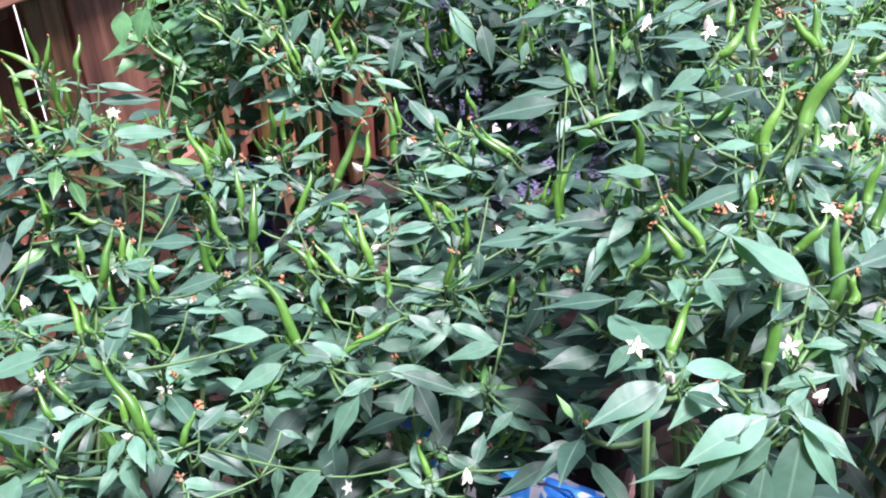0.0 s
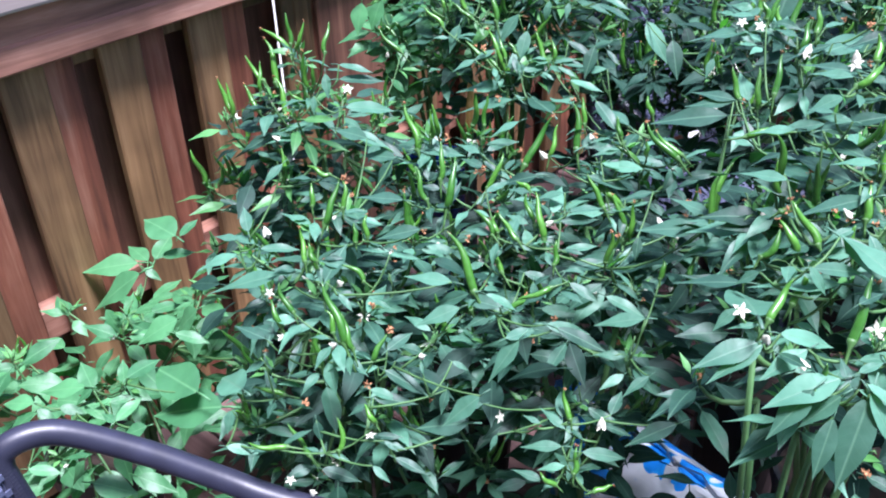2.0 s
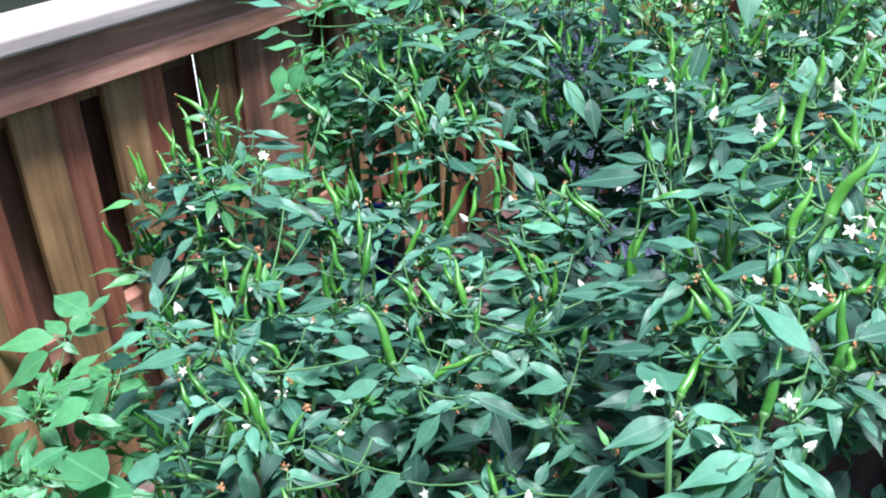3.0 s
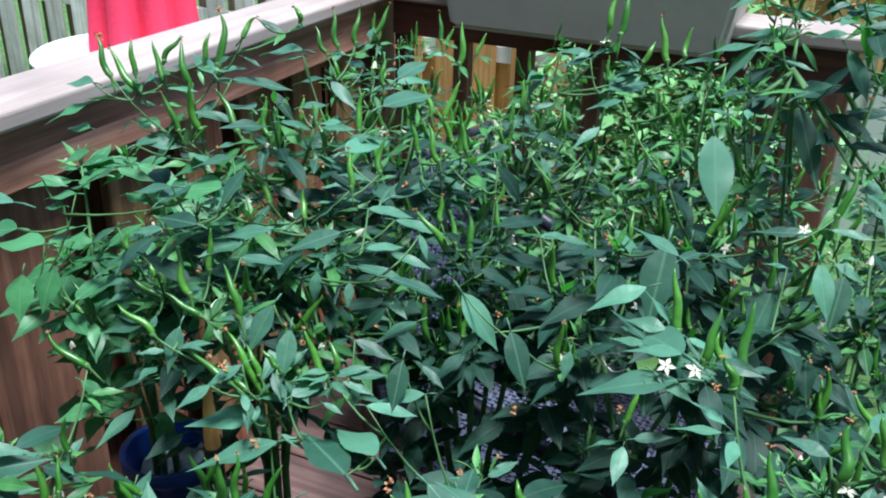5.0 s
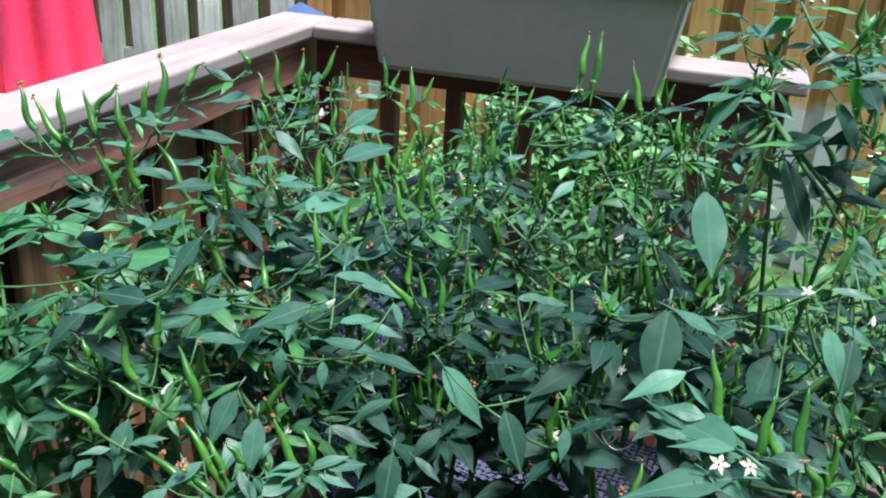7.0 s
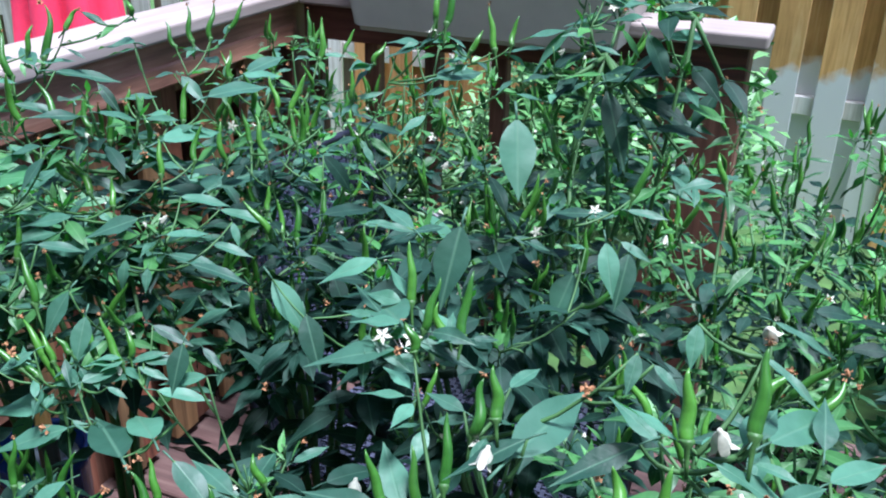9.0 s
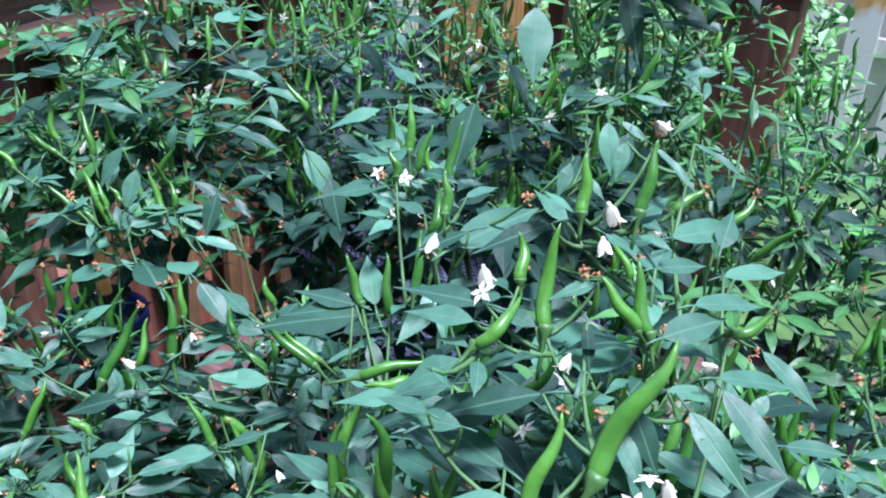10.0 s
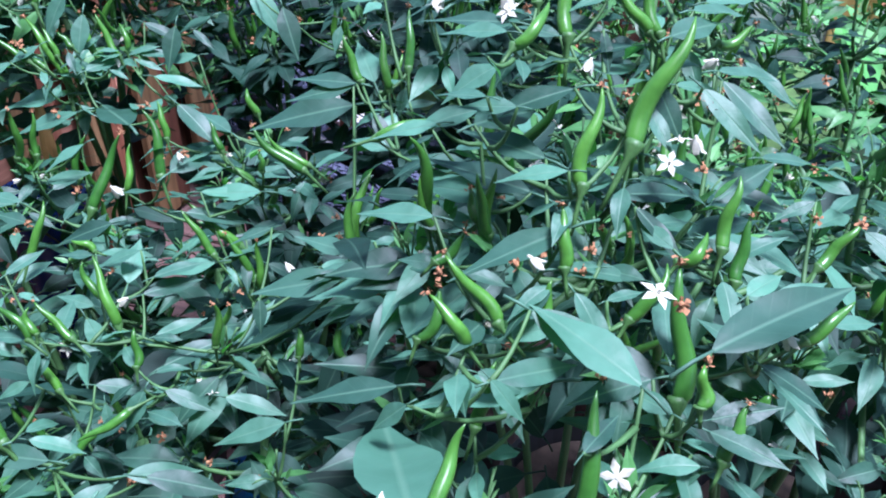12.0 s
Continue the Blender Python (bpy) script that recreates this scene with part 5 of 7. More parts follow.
leaf_at(front_b, (0.820, -1.536, 0.889), (0.835, -1.473, 0.896), 0.46)
leaf_at(front_b, (0.837, -1.546, 0.858), (0.885, -1.517, 0.845), 0.36)
leaf_at(front_b, (0.877, -1.567, 0.829), (0.827, -1.588, 0.817), 0.36)
leaf_at(front_b, (0.886, -1.538, 0.805), (0.867, -1.557, 0.796), 0.36)
leaf_at(front_b, (0.815, -1.639, 0.868), (0.786, -1.646, 0.866), 0.36)
leaf_at(front_b, (0.902, -1.528, 0.808), (0.943, -1.520, 0.792), 0.36)
leaf_at(front_b, (0.866, -1.641, 0.887), (0.833, -1.662, 0.877), 0.36)
flower_at(front_b, (0.954, -1.556, 0.911), 0.0070, FLOWER)
flower_at(front_b, (0.826, -1.526, 0.900), 0.0055, BUD)
flower_at(front_b, (0.812, -1.532, 0.904), 0.0038, DRY)
flower_at(front_b, (0.849, -1.657, 0.875), 0.0033, DRY)
pepper_at(front_b, (1.036, -1.622, 0.910), (1.031, -1.599, 0.953))
leaf_at(front_b, (1.016, -1.565, 1.016), (0.971, -1.583, 1.006), 0.36)
leaf_at(front_b, (1.026, -1.600, 0.923), (1.030, -1.564, 0.931), 0.36)
flower_at(front_b, (0.993, -1.586, 0.897), 0.0032, DRY)
flower_at(front_b, (0.759, -1.583, 0.885), 0.0055, DRY)
pepper_at(front_b, (0.864, -1.802, 0.833), (0.818, -1.794, 0.889))
pepper_at(front_b, (0.927, -1.750, 0.841), (0.904, -1.780, 0.831))
leaf_at(front_b, (0.894, -1.797, 0.826), (0.837, -1.809, 0.825), 0.36)
leaf_at(front_b, (0.887, -1.798, 0.815), (0.866, -1.823, 0.802), 0.46)
leaf_at(front_b, (0.859, -1.806, 0.833), (0.809, -1.821, 0.799), 0.36)
leaf_at(front_b, (0.811, -1.718, 0.902), (0.817, -1.685, 0.905), 0.36)
leaf_at(front_b, (0.948, -1.789, 0.825), (0.983, -1.757, 0.812), 0.36)
flower_at(front_b, (0.819, -1.758, 0.865), 0.0050, DRY)
leaf_at(front_b, (0.933, -1.813, 0.813), (0.919, -1.850, 0.772), 0.46)
leaf_at(front_b, (0.922, -1.823, 0.814), (0.936, -1.786, 0.813), 0.46)
leaf_at(front_b, (0.921, -1.858, 0.747), (0.900, -1.876, 0.739), 0.36)
leaf_at(front_b, (0.934, -1.850, 0.704), (0.934, -1.864, 0.689), 0.36)
leaf_at(front_b, (0.970, -1.822, 0.722), (0.948, -1.824, 0.723), 0.36)
flower_at(front_b, (0.930, -1.840, 0.720), 0.0079, FLOWER)
leaf_at(front_b, (0.995, -1.521, 0.978), (0.916, -1.551, 0.962), 0.36)
leaf_at(front_b, (0.896, -1.514, 0.874), (0.833, -1.529, 0.867), 0.36)
leaf_at(front_b, (0.946, -1.581, 0.890), (0.918, -1.601, 0.881), 0.36)
leaf_at(front_b, (0.993, -1.592, 0.872), (1.022, -1.564, 0.862), 0.36)
flower_at(front_b, (0.971, -1.509, 0.973), 0.0090, BUD)
flower_at(front_b, (0.871, -1.675, 0.864), 0.0058, BUD)
pepper_at(front_b, (0.904, -1.713, 0.840), (0.896, -1.698, 0.863))
pepper_at(front_b, (0.993, -1.799, 0.724), (0.977, -1.789, 0.751))
pepper_at(front_b, (1.016, -1.822, 0.676), (1.008, -1.807, 0.701))
pepper_at(front_b, (1.006, -1.839, 0.666), (0.988, -1.844, 0.679))
pepper_at(front_b, (1.041, -1.821, 0.666), (1.054, -1.804, 0.671))
leaf_at(front_b, (0.999, -1.654, 0.768), (1.018, -1.631, 0.743), 0.36)
leaf_at(front_b, (0.958, -1.783, 0.822), (1.006, -1.758, 0.801), 0.36)
leaf_at(front_b, (0.900, -1.745, 0.833), (0.910, -1.757, 0.814), 0.36)
leaf_at(front_b, (0.966, -1.703, 0.736), (1.002, -1.664, 0.726), 0.36)
leaf_at(front_b, (1.043, -1.730, 0.768), (1.029, -1.760, 0.753), 0.36)
leaf_at(front_b, (1.027, -1.775, 0.735), (1.020, -1.744, 0.745), 0.46)
leaf_at(front_b, (1.026, -1.784, 0.725), (1.051, -1.767, 0.715), 0.36)
leaf_at(front_b, (0.992, -1.807, 0.716), (0.955, -1.802, 0.723), 0.36)
leaf_at(front_b, (0.996, -1.817, 0.701), (0.957, -1.839, 0.693), 0.36)
leaf_at(front_b, (1.018, -1.812, 0.703), (1.053, -1.778, 0.691), 0.36)
leaf_at(front_b, (1.006, -1.824, 0.684), (0.982, -1.842, 0.678), 0.36)
leaf_at(front_b, (0.993, -1.846, 0.671), (0.958, -1.854, 0.671), 0.36)
leaf_at(front_b, (1.090, -1.747, 0.741), (1.054, -1.789, 0.721), 0.36)
flower_at(front_b, (1.023, -1.785, 0.727), 0.0084, BUD)
flower_at(front_b, (0.930, -1.609, 0.640), 0.0080, FLOWER)
flower_at(front_b, (0.944, -1.685, 0.804), 0.0070, FLOWER)
flower_at(front_b, (1.000, -1.504, 1.085), 0.0032, DRY)
leaf_at(left, (0.391, -1.681, 0.833), (0.356, -1.738, 0.805), 0.36)
leaf_at(left, (0.361, -1.683, 0.827), (0.306, -1.693, 0.823), 0.36)
leaf_at(left, (0.365, -1.682, 0.825), (0.386, -1.682, 0.813), 0.36)
leaf_at(left, (0.425, -1.691, 0.850), (0.428, -1.651, 0.851), 0.36)
pepper_at(left, (0.280, -1.552, 0.884), (0.232, -1.564, 0.919))
pepper_at(left, (0.323, -1.618, 0.868), (0.285, -1.601, 0.925))
pepper_at(left, (0.359, -1.636, 0.838), (0.328, -1.625, 0.883))
pepper_at(left, (0.307, -1.628, 0.872), (0.271, -1.630, 0.906))
pepper_at(left, (0.349, -1.675, 0.850), (0.317, -1.672, 0.885))
pepper_at(left, (0.455, -1.630, 0.953), (0.444, -1.608, 0.989))
pepper_at(left, (0.408, -1.631, 0.864), (0.379, -1.641, 0.882))
pepper_at(left, (0.410, -1.434, 0.884), (0.372, -1.440, 0.916))
leaf_at(left, (0.465, -1.641, 0.930), (0.482, -1.655, 0.902), 0.46)
leaf_at(left, (0.343, -1.575, 0.896), (0.363, -1.601, 0.873), 0.36)
leaf_at(left, (0.482, -1.632, 0.923), (0.512, -1.575, 0.912), 0.36)
leaf_at(left, (0.475, -1.624, 0.940), (0.506, -1.590, 0.928), 0.36)
leaf_at(left, (0.502, -1.643, 0.891), (0.536, -1.580, 0.878), 0.36)
leaf_at(left, (0.454, -1.693, 0.865), (0.435, -1.709, 0.857), 0.36)
leaf_at(left, (0.457, -1.659, 0.901), (0.468, -1.672, 0.879), 0.36)
flower_at(left, (0.441, -1.720, 0.854), 0.0070, BUD)
flower_at(left, (0.496, -1.630, 0.912), 0.0086, FLOWER)
pepper_at(between, (0.597, -1.398, 0.880), (0.549, -1.388, 0.937))
pepper_at(between, (0.590, -1.398, 0.905), (0.572, -1.391, 0.931))
pepper_at(between, (0.586, -1.414, 0.898), (0.559, -1.416, 0.918))
leaf_at(between, (0.577, -1.406, 0.919), (0.552, -1.439, 0.903), 0.36)
leaf_at(between, (0.598, -1.405, 0.867), (0.518, -1.429, 0.851), 0.36)
pepper_at(between, (0.754, -1.569, 0.852), (0.765, -1.526, 0.910))
leaf_at(between, (0.627, -1.426, 0.861), (0.554, -1.470, 0.837), 0.36)
leaf_at(between, (0.628, -1.422, 0.867), (0.651, -1.419, 0.856), 0.36)
leaf_at(between, (0.767, -1.567, 0.843), (0.788, -1.545, 0.840), 0.36)
leaf_at(between, (0.699, -1.591, 0.863), (0.657, -1.592, 0.866), 0.36)
leaf_at(between, (0.706, -1.592, 0.854), (0.730, -1.589, 0.844), 0.36)
leaf_at(between, (0.714, -1.603, 0.852), (0.675, -1.602, 0.855), 0.36)
leaf_at(between, (0.734, -1.582, 0.847), (0.729, -1.555, 0.852), 0.36)
flower_at(between, (0.770, -1.550, 0.867), 0.0078, BUD)
flower_at(between, (0.714, -1.603, 0.852), 0.0039, DRY)
pepper_at(between, (0.496, -1.429, 0.941), (0.463, -1.434, 0.968))
pepper_at(between, (0.593, -1.597, 0.834), (0.556, -1.581, 0.888))
leaf_at(between, (0.563, -1.436, 0.910), (0.544, -1.465, 0.897), 0.46)
leaf_at(between, (0.579, -1.627, 0.831), (0.518, -1.639, 0.825), 0.36)
leaf_at(between, (0.592, -1.596, 0.836), (0.632, -1.540, 0.822), 0.36)
leaf_at(between, (0.654, -1.419, 0.871), (0.676, -1.406, 0.846), 0.46)
leaf_at(between, (0.686, -1.489, 0.867), (0.659, -1.523, 0.850), 0.36)
flower_at(between, (0.569, -1.424, 0.926), 0.0055, DRY)
flower_at(between, (0.615, -1.561, 0.851), 0.0055, DRY)
pepper_at(between, (0.572, -1.419, 0.905), (0.530, -1.421, 0.930))
pepper_at(between, (0.615, -1.369, 0.898), (0.594, -1.357, 0.939))
pepper_at(between, (0.605, -1.390, 0.915), (0.589, -1.389, 0.929))
leaf_at(between, (0.509, -1.407, 0.943), (0.510, -1.435, 0.908), 0.46)
leaf_at(between, (0.625, -1.407, 0.897), (0.597, -1.393, 0.904), 0.36)
leaf_at(between, (0.629, -1.405, 0.899), (0.647, -1.367, 0.904), 0.46)
leaf_at(between, (0.599, -1.433, 0.890), (0.582, -1.414, 0.899), 0.36)
flower_at(between, (0.537, -1.402, 0.914), 0.0038, DRY)
leaf_at(between, (0.605, -1.398, 0.913), (0.624, -1.414, 0.898), 0.36)
leaf_at(between, (0.669, -1.414, 0.910), (0.688, -1.411, 0.903), 0.36)
flower_at(between, (0.607, -1.438, 0.863), 0.0055, DRY)
pepper_at(filler, (0.646, -1.370, 0.902), (0.617, -1.360, 0.943))
pepper_at(filler, (0.652, -1.364, 0.907), (0.640, -1.354, 0.933))
leaf_at(filler, (0.747, -1.374, 0.949), (0.771, -1.379, 0.936), 0.36)
leaf_at(filler, (0.755, -1.383, 0.927), (0.714, -1.398, 0.917), 0.36)
leaf_at(filler, (0.694, -1.380, 0.893), (0.734, -1.355, 0.880), 0.36)
leaf_at(filler, (0.656, -1.368, 0.897), (0.623, -1.390, 0.884), 0.36)
flower_at(filler, (0.855, -1.436, 0.978), 0.0039, DRY)
pepper_at(filler, (0.889, -1.494, 0.937), (0.877, -1.488, 0.957))
pepper_at(filler, (0.882, -1.500, 0.869), (0.844, -1.507, 0.892))
pepper_at(filler, (0.891, -1.501, 0.885), (0.886, -1.494, 0.902))
pepper_at(filler, (0.932, -1.498, 0.893), (0.887, -1.500, 0.929))
leaf_at(filler, (0.810, -1.497, 0.935), (0.852, -1.506, 0.911), 0.46)
leaf_at(filler, (0.855, -1.488, 0.911), (0.807, -1.472, 0.921), 0.36)
flower_at(filler, (0.782, -1.503, 0.932), 0.0039, DRY)
flower_at(filler, (0.867, -1.508, 0.869), 0.0039, DRY)
pepper_at(filler, (0.961, -1.400, 1.055), (0.950, -1.380, 1.095))
pepper_at(filler, (1.011, -1.425, 1.053), (1.009, -1.402, 1.093))
leaf_at(filler, (0.973, -1.449, 1.048), (0.908, -1.466, 1.033), 0.36)
leaf_at(filler, (0.991, -1.438, 1.050), (1.024, -1.429, 1.036), 0.36)
leaf_at(filler, (0.972, -1.440, 1.063), (0.932, -1.441, 1.059), 0.36)
leaf_at(filler, (0.972, -1.440, 1.063), (0.913, -1.371, 1.042), 0.36)
leaf_at(filler, (0.952, -1.456, 1.041), (0.956, -1.467, 1.024), 0.46)
leaf_at(filler, (0.952, -1.376, 1.101), (0.963, -1.344, 1.097), 0.36)
leaf_at(filler, (0.951, -1.375, 1.103), (0.910, -1.353, 1.112), 0.36)
flower_at(filler, (0.981, -1.441, 1.054), 0.0078, FLOWER)
pepper_at(filler, (0.935, -1.494, 0.897), (0.900, -1.498, 0.921))
pepper_at(filler, (0.858, -1.509, 0.903), (0.844, -1.501, 0.926))
leaf_at(filler, (0.843, -1.497, 0.901), (0.824, -1.518, 0.891), 0.36)
leaf_at(filler, (0.715, -1.455, 0.876), (0.636, -1.402, 0.865), 0.46)
leaf_at(filler, (0.731, -1.432, 0.885), (0.659, -1.376, 0.862), 0.36)
leaf_at(filler, (0.658, -1.336, 0.930), (0.698, -1.329, 0.915), 0.36)
leaf_at(filler, (0.665, -1.362, 0.906), (0.692, -1.334, 0.901), 0.36)
leaf_at(filler, (0.661, -1.365, 0.901), (0.690, -1.358, 0.891), 0.36)
leaf_at(filler, (0.731, -1.380, 0.953), (0.734, -1.408, 0.917), 0.46)
flower_at(filler, (0.644, -1.373, 0.898), 0.0067, BUD)
pepper_at(filler, (0.985, -1.431, 1.055), (0.989, -1.413, 1.089))
pepper_at(filler, (1.003, -1.428, 1.050), (0.991, -1.420, 1.074))
leaf_at(filler, (0.942, -1.412, 1.050), (0.909, -1.388, 1.057), 0.36)
leaf_at(filler, (0.943, -1.428, 1.056), (0.918, -1.426, 1.054), 0.36)
leaf_at(filler, (0.968, -1.401, 1.053), (0.982, -1.410, 1.044), 0.36)
leaf_at(filler, (0.956, -1.450, 1.050), (0.985, -1.452, 1.036), 0.36)
leaf_at(filler, (0.980, -1.434, 1.051), (1.011, -1.432, 1.039), 0.36)
leaf_at(filler, (0.965, -1.448, 1.035), (0.985, -1.427, 1.035), 0.36)
flower_at(filler, (0.963, -1.450, 1.057), 0.0070, FLOWER)
pepper_at(filler, (0.808, -1.517, 0.909), (0.796, -1.506, 0.939))
leaf_at(filler, (0.936, -1.403, 1.088), (0.900, -1.427, 1.075), 0.36)
pepper_at(mid_left, (0.463, -1.218, 1.007), (0.421, -1.216, 1.045))
pepper_at(mid_left, (0.562, -1.266, 1.009), (0.554, -1.254, 1.035))
pepper_at(mid_left, (0.597, -1.230, 1.036), (0.585, -1.214, 1.072))
pepper_at(mid_left, (0.607, -1.187, 1.040), (0.605, -1.166, 1.075))
pepper_at(mid_left, (0.556, -1.377, 0.948), (0.531, -1.362, 0.993))
pepper_at(mid_left, (0.524, -1.393, 0.950), (0.488, -1.399, 0.970))
leaf_at(mid_left, (0.447, -1.326, 1.044), (0.382, -1.333, 1.028), 0.36)
leaf_at(mid_left, (0.483, -1.299, 1.024), (0.466, -1.243, 1.034), 0.46)
leaf_at(mid_left, (0.496, -1.353, 1.024), (0.440, -1.348, 1.023), 0.46)
leaf_at(mid_left, (0.473, -1.374, 1.023), (0.435, -1.380, 1.014), 0.36)
leaf_at(mid_left, (0.556, -1.316, 1.016), (0.494, -1.329, 1.001), 0.36)
leaf_at(mid_left, (0.623, -1.297, 1.020), (0.576, -1.326, 1.003), 0.46)
leaf_at(mid_left, (0.486, -1.217, 1.014), (0.527, -1.205, 0.997), 0.36)
leaf_at(mid_left, (0.544, -1.352, 0.999), (0.572, -1.321, 0.988), 0.36)
leaf_at(mid_left, (0.645, -1.288, 1.003), (0.666, -1.249, 0.995), 0.36)
leaf_at(mid_left, (0.610, -1.219, 1.012), (0.647, -1.185, 1.000), 0.36)
leaf_at(mid_left, (0.585, -1.283, 0.962), (0.592, -1.303, 0.934), 0.46)
leaf_at(mid_left, (0.641, -1.314, 0.978), (0.646, -1.327, 0.958), 0.46)
leaf_at(mid_left, (0.668, -1.283, 0.974), (0.717, -1.258, 0.956), 0.36)
leaf_at(mid_left, (0.683, -1.250, 0.911), (0.648, -1.283, 0.894), 0.46)
leaf_at(mid_left, (0.604, -1.364, 0.942), (0.611, -1.394, 0.903), 0.46)
leaf_at(mid_left, (0.666, -1.210, 0.990), (0.680, -1.219, 0.969), 0.36)
leaf_at(mid_left, (0.566, -1.131, 1.059), (0.529, -1.156, 1.045), 0.36)
flower_at(mid_left, (0.628, -1.268, 1.009), 0.0056, BUD)
leaf_at(mid_left, (0.345, -1.318, 0.736), (0.326, -1.370, 0.709), 0.36)
pepper_at(mid_left, (0.310, -1.248, 1.119), (0.286, -1.237, 1.158))
pepper_at(mid_left, (0.333, -1.235, 1.105), (0.296, -1.229, 1.143))
pepper_at(mid_left, (0.318, -1.219, 1.116), (0.306, -1.206, 1.151))
pepper_at(mid_left, (0.354, -1.214, 1.111), (0.332, -1.202, 1.151))
pepper_at(mid_left, (0.346, -1.203, 1.130), (0.359, -1.186, 1.158))
pepper_at(mid_left, (0.378, -1.200, 1.105), (0.358, -1.185, 1.151))
pepper_at(mid_left, (0.378, -1.173, 1.128), (0.378, -1.159, 1.157))
pepper_at(mid_left, (0.382, -1.155, 1.118), (0.372, -1.132, 1.174))
pepper_at(mid_left, (0.414, -1.148, 1.154), (0.425, -1.134, 1.175))
pepper_at(mid_left, (0.437, -1.064, 1.158), (0.425, -1.060, 1.174))
pepper_at(mid_left, (0.443, -1.208, 1.065), (0.410, -1.199, 1.107))
pepper_at(mid_left, (0.452, -1.191, 1.067), (0.459, -1.174, 1.099))
pepper_at(mid_left, (0.474, -1.192, 1.060), (0.460, -1.182, 1.090))
pepper_at(mid_left, (0.492, -1.225, 0.996), (0.455, -1.220, 1.033))
pepper_at(mid_left, (0.378, -1.206, 1.092), (0.367, -1.203, 1.107))
pepper_at(mid_left, (0.484, -1.145, 1.065), (0.481, -1.133, 1.091))
leaf_at(mid_left, (0.293, -1.257, 1.112), (0.238, -1.247, 1.105), 0.36)
leaf_at(mid_left, (0.325, -1.242, 1.070), (0.309, -1.250, 1.052), 0.46)
flower_at(mid_left, (0.351, -1.236, 1.064), 0.0055, BUD)
flower_at(mid_left, (0.370, -1.228, 1.066), 0.0070, FLOWER)
leaf_at(mid_left, (0.524, -1.307, 1.070), (0.503, -1.335, 1.034), 0.46)
leaf_at(mid_left, (0.475, -1.204, 1.034), (0.515, -1.180, 1.020), 0.36)
leaf_at(mid_left, (0.398, -1.185, 1.119), (0.346, -1.153, 1.131), 0.36)
leaf_at(mid_left, (0.396, -1.172, 1.118), (0.401, -1.127, 1.117), 0.36)
leaf_at(mid_left, (0.411, -1.170, 1.111), (0.455, -1.116, 1.095), 0.36)
leaf_at(mid_left, (0.446, -1.076, 1.128), (0.363, -1.055, 1.115), 0.36)
leaf_at(mid_left, (0.448, -1.078, 1.122), (0.410, -1.086, 1.113), 0.36)
leaf_at(mid_left, (0.450, -1.148, 1.097), (0.478, -1.147, 1.065), 0.36)
leaf_at(mid_left, (0.444, -1.182, 1.084), (0.373, -1.122, 1.068), 0.36)
leaf_at(mid_left, (0.388, -1.212, 1.081), (0.424, -1.179, 1.068), 0.36)
leaf_at(mid_left, (0.426, -1.132, 1.172), (0.456, -1.127, 1.161), 0.36)
flower_at(mid_left, (0.389, -1.154, 1.183), 0.0045, DRY)
flower_at(mid_left, (0.461, -1.202, 1.049), 0.0055, BUD)
flower_at(mid_left, (0.471, -1.197, 1.052), 0.0055, BUD)
pepper_at(mid_left, (0.396, -1.309, 0.898), (0.355, -1.314, 0.918))
pepper_at(mid_left, (0.485, -1.361, 0.947), (0.461, -1.348, 0.991))
pepper_at(mid_left, (0.382, -1.299, 0.911), (0.372, -1.293, 0.931))
pepper_at(mid_left, (0.484, -1.327, 0.958), (0.477, -1.309, 1.000))
pepper_at(mid_left, (0.348, -1.294, 0.936), (0.340, -1.286, 0.958))
leaf_at(mid_left, (0.330, -1.289, 0.961), (0.264, -1.298, 0.918), 0.2)
leaf_at(mid_left, (0.456, -1.277, 0.962), (0.395, -1.264, 0.964), 0.36)
leaf_at(mid_left, (0.537, -1.277, 0.960), (0.462, -1.278, 0.952), 0.36)
leaf_at(mid_left, (0.359, -1.306, 0.896), (0.330, -1.331, 0.883), 0.36)
leaf_at(mid_left, (0.346, -1.305, 0.905), (0.326, -1.315, 0.899), 0.46)
leaf_at(mid_left, (0.386, -1.317, 0.870), (0.331, -1.318, 0.865), 0.36)
leaf_at(mid_left, (0.381, -1.317, 0.865), (0.327, -1.336, 0.851), 0.36)
leaf_at(mid_left, (0.456, -1.380, 0.927), (0.456, -1.394, 0.911), 0.46)
leaf_at(mid_left, (0.584, -1.360, 0.962), (0.570, -1.393, 0.921), 0.46)
flower_at(mid_left, (0.512, -1.354, 0.941), 0.0080, BUD)
flower_at(mid_left, (0.377, -1.315, 0.867), 0.0055, BUD)
flower_at(mid_left, (0.367, -1.310, 0.881), 0.0045, DRY)
flower_at(mid_left, (0.525, -1.341, 0.958), 0.0040, DRY)
pepper_at(mid_left, (0.551, -1.131, 1.060), (0.549, -1.111, 1.102))
pepper_at(mid_left, (0.514, -1.147, 1.039), (0.500, -1.139, 1.066))
leaf_at(mid_left, (0.515, -1.161, 1.029), (0.557, -1.135, 1.015), 0.36)
leaf_at(mid_left, (0.597, -1.143, 0.994), (0.618, -1.074, 1.001), 0.46)
leaf_at(mid_left, (0.590, -1.150, 0.992), (0.559, -1.063, 0.978), 0.46)
leaf_at(mid_left, (0.567, -1.104, 1.085), (0.590, -1.016, 1.087), 0.36)
leaf_at(mid_left, (0.483, -1.143, 1.082), (0.496, -1.105, 1.080), 0.36)
leaf_at(mid_left, (0.527, -1.128, 1.067), (0.490, -1.127, 1.060), 0.36)
flower_at(mid_left, (0.496, -1.138, 1.065), 0.0076, BUD)
flower_at(mid_left, (0.560, -1.154, 1.010), 0.0046, DRY)
